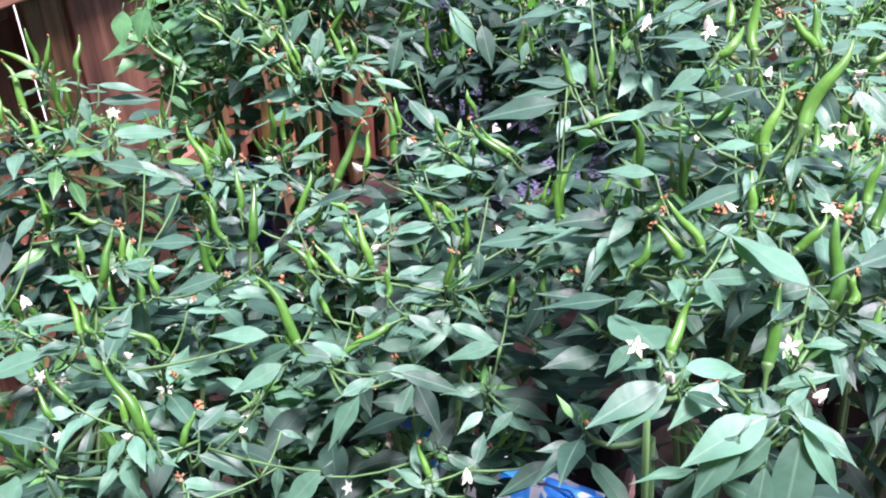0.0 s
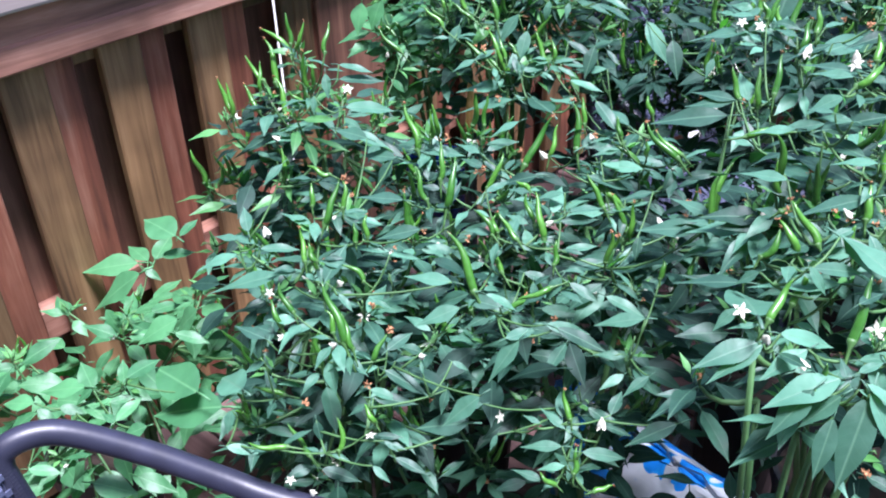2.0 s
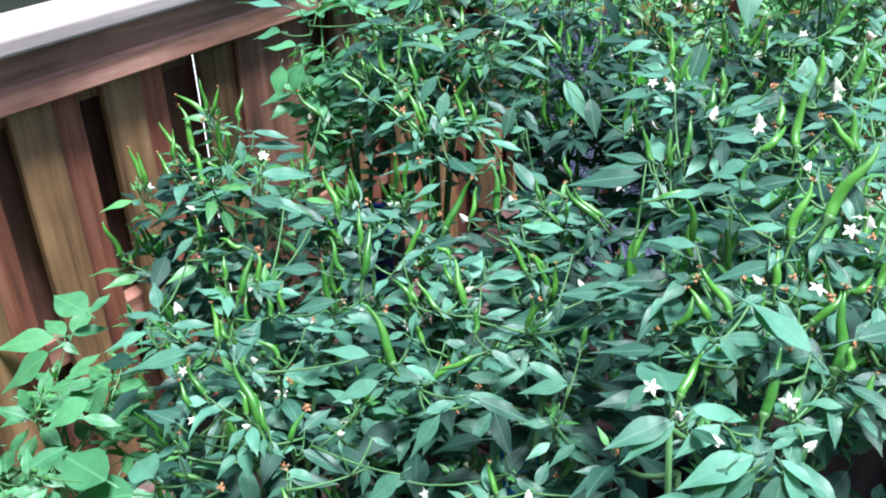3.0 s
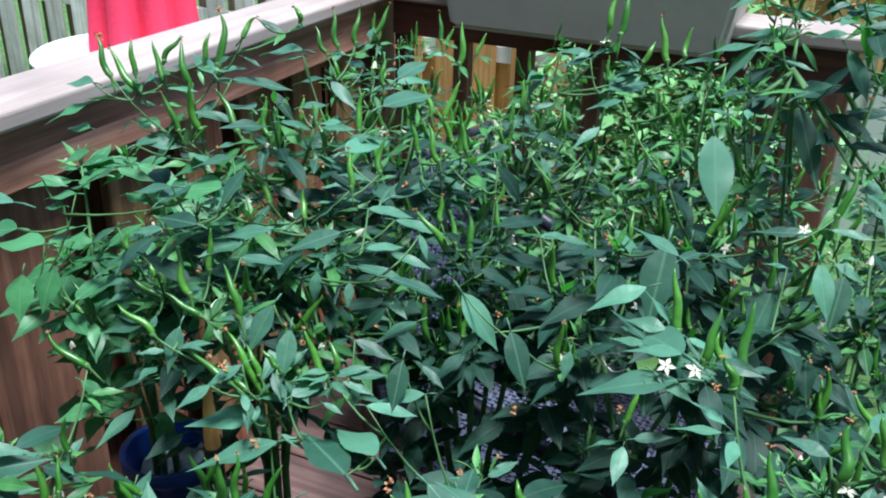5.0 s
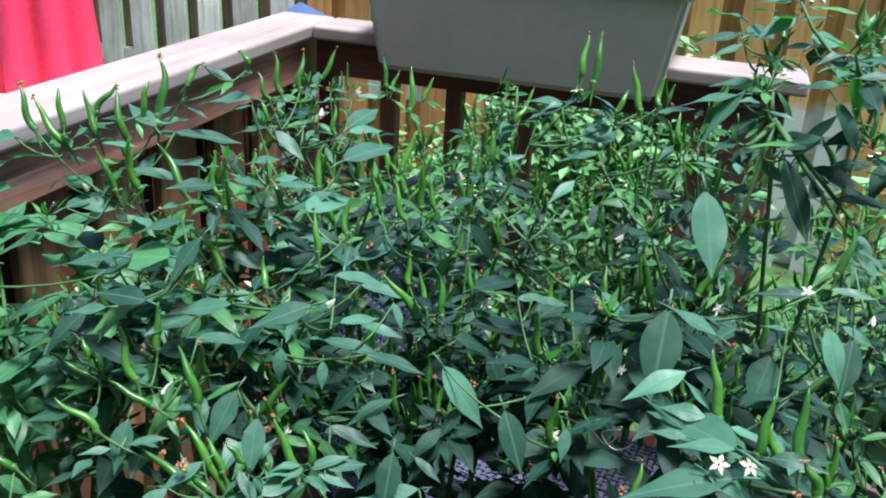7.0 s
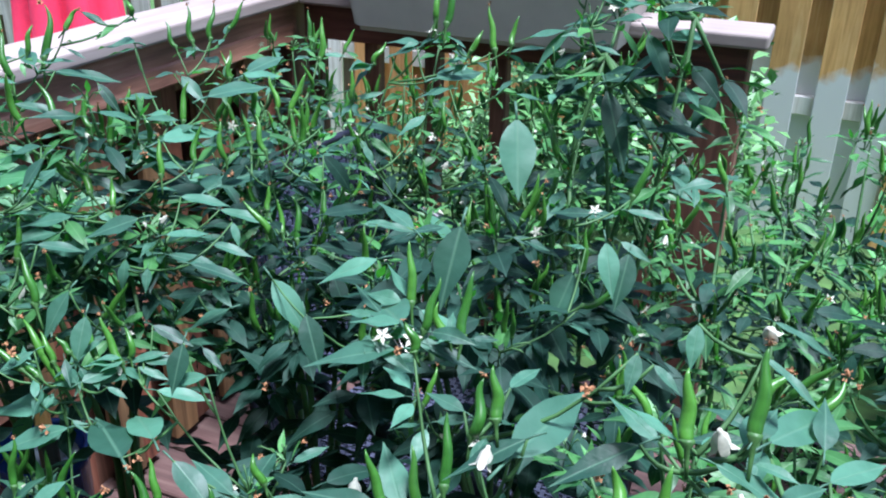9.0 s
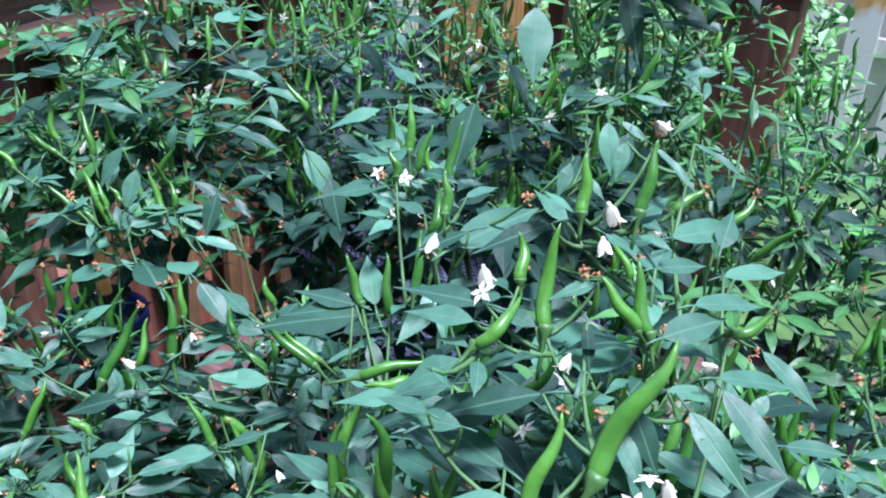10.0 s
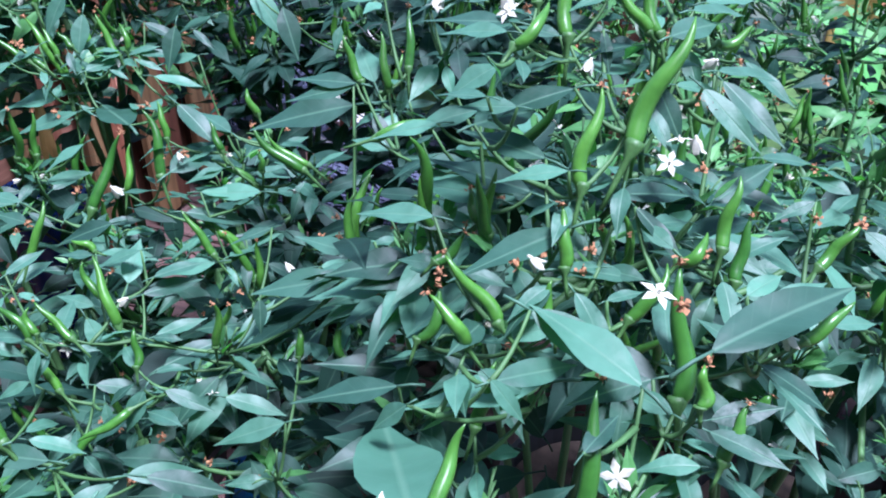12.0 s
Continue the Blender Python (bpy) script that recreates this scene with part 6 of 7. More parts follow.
flower_at(mid_left, (0.522, -1.168, 1.030), 0.0046, DRY)
flower_at(mid_left, (0.519, -1.138, 1.053), 0.0047, DRY)
leaf_at(mid_left, (0.609, -1.155, 0.973), (0.658, -1.126, 0.957), 0.36)
leaf_at(mid_left, (0.624, -1.196, 0.953), (0.666, -1.180, 0.939), 0.36)
leaf_at(mid_left, (0.612, -1.251, 0.959), (0.661, -1.222, 0.944), 0.36)
leaf_at(mid_left, (0.650, -1.256, 0.922), (0.624, -1.274, 0.891), 0.46)
flower_at(mid_left, (0.527, -1.237, 0.994), 0.0055, BUD)
leaf_at(mid_left, (0.329, -1.414, 1.037), (0.237, -1.432, 1.038), 0.36)
leaf_at(mid_left, (0.348, -1.264, 1.052), (0.349, -1.199, 1.048), 0.36)
leaf_at(mid_left, (0.441, -1.340, 1.032), (0.436, -1.285, 1.035), 0.46)
leaf_at(mid_left, (0.481, -1.270, 1.063), (0.434, -1.281, 1.051), 0.36)
leaf_at(mid_left, (0.561, -1.180, 1.054), (0.570, -1.086, 1.048), 0.36)
leaf_at(tall, (1.028, -1.140, 1.040), (0.983, -1.139, 1.034), 0.36)
pepper_at(tall, (1.137, -1.067, 1.064), (1.127, -1.057, 1.089))
leaf_at(tall, (1.061, -1.158, 1.025), (1.091, -1.158, 1.011), 0.36)
flower_at(tall, (1.030, -1.137, 1.043), 0.0070, FLOWER)
leaf_at(tall, (0.796, -1.282, 0.948), (0.822, -1.303, 0.903), 0.46)
pepper_at(tall, (0.705, -1.014, 1.075), (0.698, -1.001, 1.109))
pepper_at(tall, (0.682, -0.992, 1.052), (0.680, -0.981, 1.075))
pepper_at(tall, (0.720, -0.990, 1.115), (0.729, -0.975, 1.139))
leaf_at(tall, (0.664, -0.929, 1.000), (0.628, -0.947, 0.989), 0.36)
leaf_at(tall, (0.668, -0.929, 0.997), (0.681, -0.932, 0.982), 0.46)
leaf_at(tall, (0.747, -1.068, 1.043), (0.762, -1.071, 1.025), 0.46)
leaf_at(tall, (0.696, -0.993, 1.041), (0.743, -0.948, 1.024), 0.36)
leaf_at(tall, (0.743, -0.976, 1.128), (0.731, -0.986, 1.122), 0.36)
flower_at(tall, (0.664, -0.928, 1.003), 0.0096, FLOWER)
flower_at(tall, (0.664, -0.999, 1.050), 0.0057, BUD)
leaf_at(tall, (0.723, -1.227, 0.944), (0.768, -1.233, 0.892), 0.46)
leaf_at(tall, (0.795, -1.147, 0.916), (0.785, -1.169, 0.889), 0.46)
leaf_at(tall, (0.809, -1.156, 0.905), (0.809, -1.179, 0.875), 0.46)
leaf_at(tall, (0.745, -1.232, 0.906), (0.730, -1.249, 0.881), 0.46)
leaf_at(tall, (0.763, -1.101, 0.963), (0.790, -1.068, 0.958), 0.36)
pepper_at(tall, (0.779, -0.946, 1.164), (0.779, -0.925, 1.209))
pepper_at(tall, (0.792, -0.944, 1.159), (0.792, -0.918, 1.212))
pepper_at(tall, (0.845, -0.921, 1.130), (0.829, -0.903, 1.178))
pepper_at(tall, (0.864, -0.917, 1.138), (0.866, -0.901, 1.169))
pepper_at(tall, (0.820, -0.936, 1.130), (0.829, -0.922, 1.153))
leaf_at(tall, (0.928, -1.079, 1.103), (0.950, -1.122, 1.036), 0.56)
leaf_at(tall, (0.792, -0.971, 1.103), (0.822, -0.898, 1.101), 0.46)
leaf_at(tall, (0.809, -0.970, 1.092), (0.769, -0.980, 1.082), 0.46)
leaf_at(tall, (0.889, -0.982, 1.115), (0.876, -1.001, 1.103), 0.36)
leaf_at(tall, (0.765, -0.965, 1.135), (0.732, -0.981, 1.125), 0.36)
leaf_at(tall, (0.805, -0.949, 1.140), (0.822, -0.953, 1.131), 0.36)
leaf_at(tall, (0.793, -1.002, 1.067), (0.772, -1.035, 1.049), 0.36)
flower_at(tall, (0.777, -0.952, 1.153), 0.0086, FLOWER)
flower_at(tall, (0.934, -0.952, 1.145), 0.0055, BUD)
flower_at(tall, (0.857, -1.092, 1.045), 0.0055, BUD)
pepper_at(tall, (1.034, -1.173, 0.958), (1.068, -1.153, 0.976))
pepper_at(tall, (0.910, -1.261, 0.864), (0.915, -1.242, 0.899))
leaf_at(tall, (0.915, -1.189, 1.026), (0.914, -1.237, 0.96), 0.52)
leaf_at(tall, (0.849, -1.118, 0.997), (0.883, -1.107, 0.959), 0.46)
leaf_at(tall, (0.777, -1.096, 0.964), (0.812, -1.071, 0.954), 0.36)
leaf_at(tall, (0.950, -1.135, 0.998), (0.985, -1.118, 0.986), 0.36)
leaf_at(tall, (1.022, -1.127, 0.997), (0.998, -1.124, 0.996), 0.36)
leaf_at(tall, (1.013, -1.130, 0.969), (1.002, -1.162, 0.928), 0.6)
leaf_at(tall, (0.854, -1.197, 0.922), (0.890, -1.189, 0.883), 0.46)
leaf_at(tall, (0.868, -1.243, 0.930), (0.843, -1.246, 0.912), 0.46)
leaf_at(tall, (0.848, -1.253, 0.924), (0.848, -1.271, 0.900), 0.46)
leaf_at(tall, (0.819, -1.133, 0.927), (0.837, -1.138, 0.905), 0.36)
leaf_at(tall, (1.049, -1.165, 1.025), (1.066, -1.191, 0.983), 0.46)
leaf_at(tall, (0.835, -1.122, 0.939), (0.814, -1.126, 0.935), 0.36)
flower_at(tall, (0.845, -1.117, 0.942), 0.0074, FLOWER)
flower_at(tall, (0.977, -1.139, 0.977), 0.0042, DRY)
flower_at(tall, (0.903, -1.257, 0.877), 0.0040, DRY)
leaf_at(tall, (1.071, -1.162, 1.017), (1.069, -1.194, 0.973), 0.46)
pepper_at(tall, (1.056, -1.094, 1.044), (1.063, -1.072, 1.088))
flower_at(tall, (1.094, -1.106, 1.011), 0.0055, BUD)
leaf_at(tall, (1.006, -1.107, 1.022), (1.039, -1.072, 1.016), 0.36)
pepper_at(shoot, (0.978, -0.938, 1.228), (0.981, -0.926, 1.252))
leaf_at(shoot, (0.951, -0.969, 1.180), (0.909, -1.004, 1.124), 0.2)
leaf_at(shoot, (0.998, -0.995, 1.121), (1.035, -1.036, 1.051), 0.36)
leaf_at(shoot, (0.958, -0.953, 1.209), (0.999, -0.929, 1.198), 0.36)
leaf_at(shoot, (0.938, -0.949, 1.231), (0.889, -0.960, 1.218), 0.36)
leaf_at(shoot, (0.940, -0.953, 1.221), (0.910, -0.971, 1.209), 0.36)
leaf_at(shoot, (0.944, -0.948, 1.229), (0.973, -0.859, 1.224), 0.36)
leaf_at(shoot, (0.996, -0.992, 1.129), (1.036, -0.906, 1.133), 0.46)
leaf_at(shoot, (0.944, -0.974, 1.174), (0.887, -0.985, 1.160), 0.36)
flower_at(shoot, (0.987, -0.950, 1.198), 0.0070, FLOWER)
leaf_at(shoot, (0.932, -0.944, 1.246), (0.896, -0.879, 1.243), 0.36)
leaf_at(shoot, (1.014, -0.919, 1.251), (0.982, -0.927, 1.243), 0.36)
leaf_at(shoot, (1.034, -0.993, 1.183), (1.065, -1.008, 1.140), 0.46)
leaf_at(shoot, (1.027, -1.010, 1.150), (0.994, -1.011, 1.142), 0.46)
leaf_at(shoot, (1.025, -0.965, 1.209), (1.079, -0.887, 1.213), 0.36)
leaf_at(shoot, (1.056, -0.988, 1.179), (1.085, -0.931, 1.178), 0.36)
leaf_at(shoot, (1.008, -0.933, 1.224), (1.046, -0.847, 1.226), 0.36)
leaf_at(shoot, (0.986, -0.955, 1.191), (0.955, -0.962, 1.183), 0.36)
pepper_at(gap_fill, (0.635, -1.096, 1.027), (0.615, -1.083, 1.065))
pepper_at(gap_fill, (0.666, -1.136, 0.936), (0.625, -1.132, 0.978))
leaf_at(gap_fill, (0.618, -1.113, 1.014), (0.592, -1.143, 0.999), 0.46)
pepper_at(gap_fill, (0.689, -1.124, 0.937), (0.672, -1.104, 0.982))
pepper_at(gap_fill, (0.672, -1.128, 0.945), (0.659, -1.114, 0.979))
pepper_at(gap_fill, (0.715, -1.100, 0.953), (0.702, -1.084, 0.989))
flower_at(gap_fill, (0.729, -1.096, 0.947), 0.0083, BUD)
pepper_at(gap_fill, (0.599, -1.073, 1.024), (0.581, -1.061, 1.062))
pepper_at(gap_fill, (0.657, -1.065, 1.032), (0.645, -1.054, 1.064))
pepper_at(gap_fill, (0.650, -1.122, 0.967), (0.647, -1.110, 0.994))
leaf_at(gap_fill, (0.598, -1.071, 1.029), (0.602, -1.031, 1.037), 0.46)
leaf_at(gap_fill, (0.658, -1.008, 1.036), (0.640, -1.013, 1.031), 0.36)
leaf_at(gap_fill, (0.698, -1.074, 1.026), (0.736, -1.060, 0.986), 0.36)
leaf_at(gap_fill, (0.690, -1.103, 1.010), (0.677, -1.117, 1.003), 0.36)
leaf_at(gap_fill, (0.652, -1.093, 1.021), (0.622, -1.090, 1.018), 0.36)
flower_at(gap_fill, (0.609, -1.127, 1.006), 0.0047, DRY)
leaf_at(gap_fill, (0.683, -1.123, 0.935), (0.632, -1.047, 0.912), 0.36)
leaf_at(gap_fill, (0.672, -1.157, 0.912), (0.666, -1.124, 0.869), 0.46)
leaf_at(gap_fill, (0.709, -1.143, 0.928), (0.758, -1.116, 0.913), 0.36)
leaf_at(gap_fill, (0.719, -1.128, 0.939), (0.786, -1.072, 0.921), 0.36)
leaf_at(gap_fill, (0.748, -1.147, 0.917), (0.772, -1.161, 0.884), 0.46)
leaf_at(gap_fill, (0.718, -1.112, 0.971), (0.754, -1.052, 0.969), 0.36)
flower_at(gap_fill, (0.736, -1.111, 0.962), 0.0082, FLOWER)
pepper_at(near_a, (1.078, -1.621, 0.900), (1.062, -1.605, 0.932))
pepper_at(near_a, (1.142, -1.735, 1.011), (1.154, -1.722, 1.024))
pepper_at(near_a, (1.151, -1.690, 1.011), (1.143, -1.682, 1.027))
pepper_at(near_a, (1.142, -1.759, 0.977), (1.147, -1.741, 1.000))
pepper_at(near_a, (1.193, -1.785, 1.023), (1.164, -1.778, 1.050))
pepper_at(near_a, (1.217, -1.777, 1.021), (1.211, -1.766, 1.040))
leaf_at(near_a, (1.213, -1.745, 1.056), (1.164, -1.775, 1.036), 0.36)
leaf_at(near_a, (1.189, -1.702, 1.065), (1.136, -1.686, 1.066), 0.36)
leaf_at(near_a, (1.156, -1.680, 1.022), (1.104, -1.673, 1.020), 0.36)
leaf_at(near_a, (1.059, -1.631, 0.896), (1.023, -1.650, 0.885), 0.36)
leaf_at(near_a, (1.075, -1.629, 0.890), (1.018, -1.659, 0.870), 0.2)
leaf_at(near_a, (1.138, -1.775, 0.958), (1.082, -1.793, 0.945), 0.36)
leaf_at(near_a, (1.219, -1.774, 1.023), (1.190, -1.785, 1.014), 0.36)
leaf_at(near_a, (1.076, -1.612, 0.914), (1.057, -1.569, 0.931), 0.46)
leaf_at(near_a, (1.229, -1.749, 1.041), (1.204, -1.753, 1.036), 0.36)
flower_at(near_a, (1.143, -1.682, 1.027), 0.0032, DRY)
flower_at(near_a, (1.151, -1.694, 1.005), 0.0032, DRY)
flower_at(near_a, (1.165, -1.788, 1.048), 0.0032, DRY)
flower_at(near_a, (1.161, -1.679, 1.022), 0.0032, DRY)
flower_at(near_a, (1.224, -1.746, 1.048), 0.0032, DRY)
pepper_at(near_a, (1.214, -1.733, 1.070), (1.213, -1.706, 1.109))
pepper_at(near_a, (1.228, -1.638, 1.111), (1.214, -1.623, 1.140))
leaf_at(near_a, (1.219, -1.610, 1.130), (1.237, -1.583, 1.125), 0.36)
leaf_at(near_a, (1.240, -1.611, 1.117), (1.266, -1.576, 1.110), 0.36)
leaf_at(near_a, (1.233, -1.636, 1.111), (1.254, -1.602, 1.111), 0.46)
leaf_at(near_a, (1.231, -1.687, 1.096), (1.250, -1.702, 1.081), 0.36)
leaf_at(near_a, (1.262, -1.628, 1.088), (1.300, -1.644, 1.066), 0.36)
leaf_at(near_a, (1.205, -1.659, 1.095), (1.182, -1.571, 1.074), 0.46)
leaf_at(near_a, (1.229, -1.714, 1.060), (1.260, -1.687, 1.054), 0.36)
flower_at(near_a, (1.249, -1.711, 1.080), 0.0070, FLOWER)
flower_at(near_a, (1.259, -1.703, 1.087), 0.0055, BUD)
flower_at(near_a, (1.255, -1.625, 1.095), 0.0055, BUD)
flower_at(near_a, (1.253, -1.651, 1.087), 0.0032, DRY)
flower_at(near_a, (1.264, -1.707, 1.078), 0.0032, DRY)
flower_at(near_a, (1.261, -1.669, 1.091), 0.0032, DRY)
pepper_at(near_a, (1.247, -1.762, 1.024), (1.258, -1.743, 1.046))
pepper_at(near_a, (1.262, -1.734, 1.041), (1.272, -1.721, 1.053))
pepper_at(near_a, (1.289, -1.729, 1.033), (1.290, -1.710, 1.059))
pepper_at(near_a, (1.280, -1.727, 1.048), (1.281, -1.707, 1.077))
pepper_at(near_a, (1.323, -1.742, 1.019), (1.341, -1.724, 1.034))
pepper_at(near_a, (1.328, -1.673, 1.014), (1.344, -1.653, 1.034))
leaf_at(near_a, (1.304, -1.739, 1.026), (1.330, -1.703, 1.031), 0.36)
leaf_at(near_a, (1.237, -1.714, 1.055), (1.265, -1.725, 1.038), 0.36)
leaf_at(near_a, (1.295, -1.737, 1.034), (1.309, -1.716, 1.037), 0.46)
leaf_at(near_a, (1.306, -1.767, 1.021), (1.339, -1.767, 1.007), 0.36)
leaf_at(near_a, (1.335, -1.722, 1.017), (1.357, -1.704, 1.013), 0.36)
leaf_at(near_a, (1.212, -1.755, 1.039), (1.246, -1.731, 1.030), 0.36)
leaf_at(near_a, (1.236, -1.761, 1.032), (1.250, -1.746, 1.032), 0.36)
leaf_at(near_a, (1.320, -1.656, 1.043), (1.301, -1.669, 1.035), 0.36)
flower_at(near_a, (1.315, -1.757, 1.030), 0.0055, BUD)
flower_at(near_a, (1.322, -1.660, 1.036), 0.0032, DRY)
flower_at(near_a, (1.337, -1.702, 1.062), 0.0032, DRY)
flower_at(near_a, (1.273, -1.730, 1.048), 0.0032, DRY)
pepper_at(near_a, (1.071, -1.562, 1.083), (1.071, -1.546, 1.110))
leaf_at(near_a, (1.065, -1.558, 1.095), (1.040, -1.551, 1.097), 0.36)
leaf_at(near_a, (1.146, -1.536, 1.139), (1.145, -1.550, 1.123), 0.46)
leaf_at(near_a, (1.168, -1.594, 1.133), (1.142, -1.578, 1.140), 0.36)
leaf_at(near_a, (1.083, -1.539, 1.103), (1.091, -1.512, 1.104), 0.36)
flower_at(near_a, (1.076, -1.561, 1.080), 0.0075, FLOWER)
pepper_at(near_a, (1.056, -1.619, 1.009), (1.092, -1.594, 1.020))
pepper_at(near_a, (1.185, -1.658, 1.110), (1.179, -1.635, 1.153))
pepper_at(near_a, (1.021, -1.562, 1.018), (1.004, -1.553, 1.047))
pepper_at(near_a, (1.039, -1.556, 1.012), (1.027, -1.540, 1.048))
leaf_at(near_a, (1.018, -1.564, 1.018), (0.968, -1.566, 1.016), 0.36)
leaf_at(near_a, (1.029, -1.558, 1.018), (1.001, -1.525, 1.033), 0.46)
leaf_at(near_a, (1.155, -1.658, 1.115), (1.106, -1.660, 1.112), 0.36)
leaf_at(near_a, (1.159, -1.678, 1.118), (1.123, -1.679, 1.115), 0.36)
leaf_at(near_a, (1.166, -1.677, 1.113), (1.157, -1.693, 1.094), 0.46)
leaf_at(near_a, (1.196, -1.683, 1.096), (1.152, -1.705, 1.084), 0.36)
leaf_at(near_a, (1.140, -1.660, 1.064), (1.102, -1.680, 1.055), 0.36)
leaf_at(near_a, (1.175, -1.670, 1.024), (1.107, -1.660, 1.030), 0.36)
leaf_at(near_a, (1.181, -1.659, 1.112), (1.156, -1.655, 1.114), 0.36)
leaf_at(near_a, (1.200, -1.635, 1.129), (1.180, -1.651, 1.122), 0.36)
flower_at(near_a, (1.148, -1.646, 1.122), 0.0065, BUD)
flower_at(near_a, (1.141, -1.578, 1.094), 0.0032, DRY)
flower_at(near_a, (1.193, -1.636, 1.134), 0.0032, DRY)
flower_at(near_a, (1.197, -1.660, 1.098), 0.0055, BUD)
pepper_at(near_a, (1.205, -1.600, 1.150), (1.204, -1.580, 1.182))
pepper_at(near_a, (1.203, -1.520, 1.116), (1.216, -1.505, 1.129))
pepper_at(near_a, (1.223, -1.516, 1.105), (1.241, -1.494, 1.127))
pepper_at(near_a, (1.181, -1.613, 1.149), (1.176, -1.599, 1.175))
leaf_at(near_a, (1.203, -1.582, 1.178), (1.228, -1.590, 1.166), 0.2)
leaf_at(near_a, (1.204, -1.498, 1.151), (1.235, -1.493, 1.138), 0.2)
leaf_at(near_a, (1.205, -1.600, 1.150), (1.212, -1.575, 1.152), 0.46)
leaf_at(near_a, (1.170, -1.516, 1.151), (1.171, -1.530, 1.133), 0.46)
leaf_at(near_a, (1.154, -1.535, 1.134), (1.169, -1.539, 1.125), 0.36)
leaf_at(near_a, (1.236, -1.541, 1.113), (1.234, -1.510, 1.123), 0.46)
flower_at(near_a, (1.203, -1.576, 1.186), 0.0055, BUD)
flower_at(near_a, (1.193, -1.606, 1.150), 0.0075, BUD)
flower_at(near_a, (1.206, -1.653, 1.157), 0.0057, BUD)
flower_at(near_a, (1.216, -1.505, 1.129), 0.0032, DRY)
pepper_at(near_a, (1.223, -1.639, 1.112), (1.201, -1.637, 1.134))
pepper_at(near_a, (1.231, -1.710, 1.082), (1.246, -1.670, 1.134))
pepper_at(near_a, (1.254, -1.581, 1.089), (1.271, -1.566, 1.098))
leaf_at(near_a, (1.241, -1.546, 1.100), (1.267, -1.510, 1.095), 0.36)
leaf_at(near_a, (1.259, -1.626, 1.092), (1.291, -1.598, 1.084), 0.36)
leaf_at(near_a, (1.240, -1.640, 1.087), (1.263, -1.622, 1.080), 0.36)
leaf_at(near_a, (1.255, -1.664, 1.098), (1.288, -1.679, 1.078), 0.36)
leaf_at(near_a, (1.235, -1.680, 1.103), (1.252, -1.689, 1.080), 0.46)
leaf_at(near_a, (1.200, -1.645, 1.113), (1.208, -1.656, 1.095), 0.36)
leaf_at(near_a, (1.270, -1.568, 1.076), (1.303, -1.575, 1.058), 0.36)
flower_at(near_a, (1.251, -1.702, 1.088), 0.0070, FLOWER)
flower_at(near_a, (1.275, -1.570, 1.069), 0.0032, DRY)
flower_at(near_a, (1.293, -1.568, 1.057), 0.0032, DRY)
flower_at(near_a, (1.268, -1.569, 1.076), 0.0032, DRY)
pepper_at(near_a, (1.046, -1.537, 1.021), (1.037, -1.512, 1.057))
pepper_at(near_a, (1.101, -1.635, 1.034), (1.082, -1.652, 1.034))
pepper_at(near_a, (1.089, -1.578, 1.109), (1.082, -1.565, 1.131))
pepper_at(near_a, (1.166, -1.693, 1.116), (1.176, -1.669, 1.132))
pepper_at(near_a, (1.162, -1.636, 1.118), (1.155, -1.625, 1.138))
leaf_at(near_a, (1.099, -1.583, 1.094), (1.118, -1.508, 1.095), 0.36)
leaf_at(near_a, (1.164, -1.726, 1.124), (1.169, -1.714, 1.110), 0.46)
leaf_at(near_a, (1.038, -1.524, 1.001), (1.038, -1.539, 0.984), 0.46)
leaf_at(near_a, (1.154, -1.712, 1.082), (1.175, -1.669, 1.078), 0.46)
leaf_at(near_a, (1.207, -1.732, 1.078), (1.174, -1.741, 1.073), 0.36)
leaf_at(near_a, (1.149, -1.753, 1.052), (1.109, -1.755, 1.049), 0.36)
leaf_at(near_a, (1.180, -1.729, 1.104), (1.151, -1.730, 1.101), 0.36)
flower_at(near_a, (1.089, -1.591, 1.096), 0.0073, BUD)
flower_at(near_a, (1.152, -1.657, 1.120), 0.0075, FLOWER)
flower_at(near_a, (1.124, -1.542, 1.115), 0.0042, DRY)
flower_at(near_a, (1.202, -1.762, 1.045), 0.0055, BUD)
pepper_at(near_a, (1.010, -1.501, 1.084), (1.001, -1.496, 1.101))
pepper_at(near_a, (1.215, -1.759, 1.042), (1.208, -1.744, 1.066))
leaf_at(near_a, (1.259, -1.730, 1.046), (1.238, -1.714, 1.050), 0.36)
leaf_at(near_a, (1.298, -1.769, 1.029), (1.276, -1.757, 1.032), 0.36)
leaf_at(near_a, (1.105, -1.577, 1.103), (1.072, -1.602, 1.088), 0.36)
leaf_at(near_a, (1.167, -1.734, 1.109), (1.140, -1.730, 1.106), 0.36)
leaf_at(near_a, (1.121, -1.675, 1.059), (1.086, -1.687, 1.050), 0.36)
flower_at(near_a, (1.222, -1.753, 1.040), 0.0032, DRY)
flower_at(near_a, (1.222, -1.685, 1.098), 0.0032, DRY)
flower_at(near_a, (1.195, -1.771, 1.049), 0.0032, DRY)
leaf_at(near_a, (1.161, -1.599, 1.133), (1.130, -1.624, 1.120), 0.36)
leaf_at(near_a, (1.212, -1.554, 1.119), (1.240, -1.503, 1.112), 0.36)
flower_at(near_b, (1.242, -1.494, 1.129), 0.0032, DRY)
leaf_at(near_b, (1.276, -1.538, 1.030), (1.271, -1.558, 1.018), 0.46)
leaf_at(near_b, (1.292, -1.545, 1.005), (1.324, -1.521, 0.997), 0.36)
flower_at(near_b, (1.276, -1.547, 1.016), 0.0032, DRY)
flower_at(near_b, (1.317, -1.550, 1.065), 0.0032, DRY)
flower_at(near_b, (1.325, -1.535, 1.000), 0.0032, DRY)
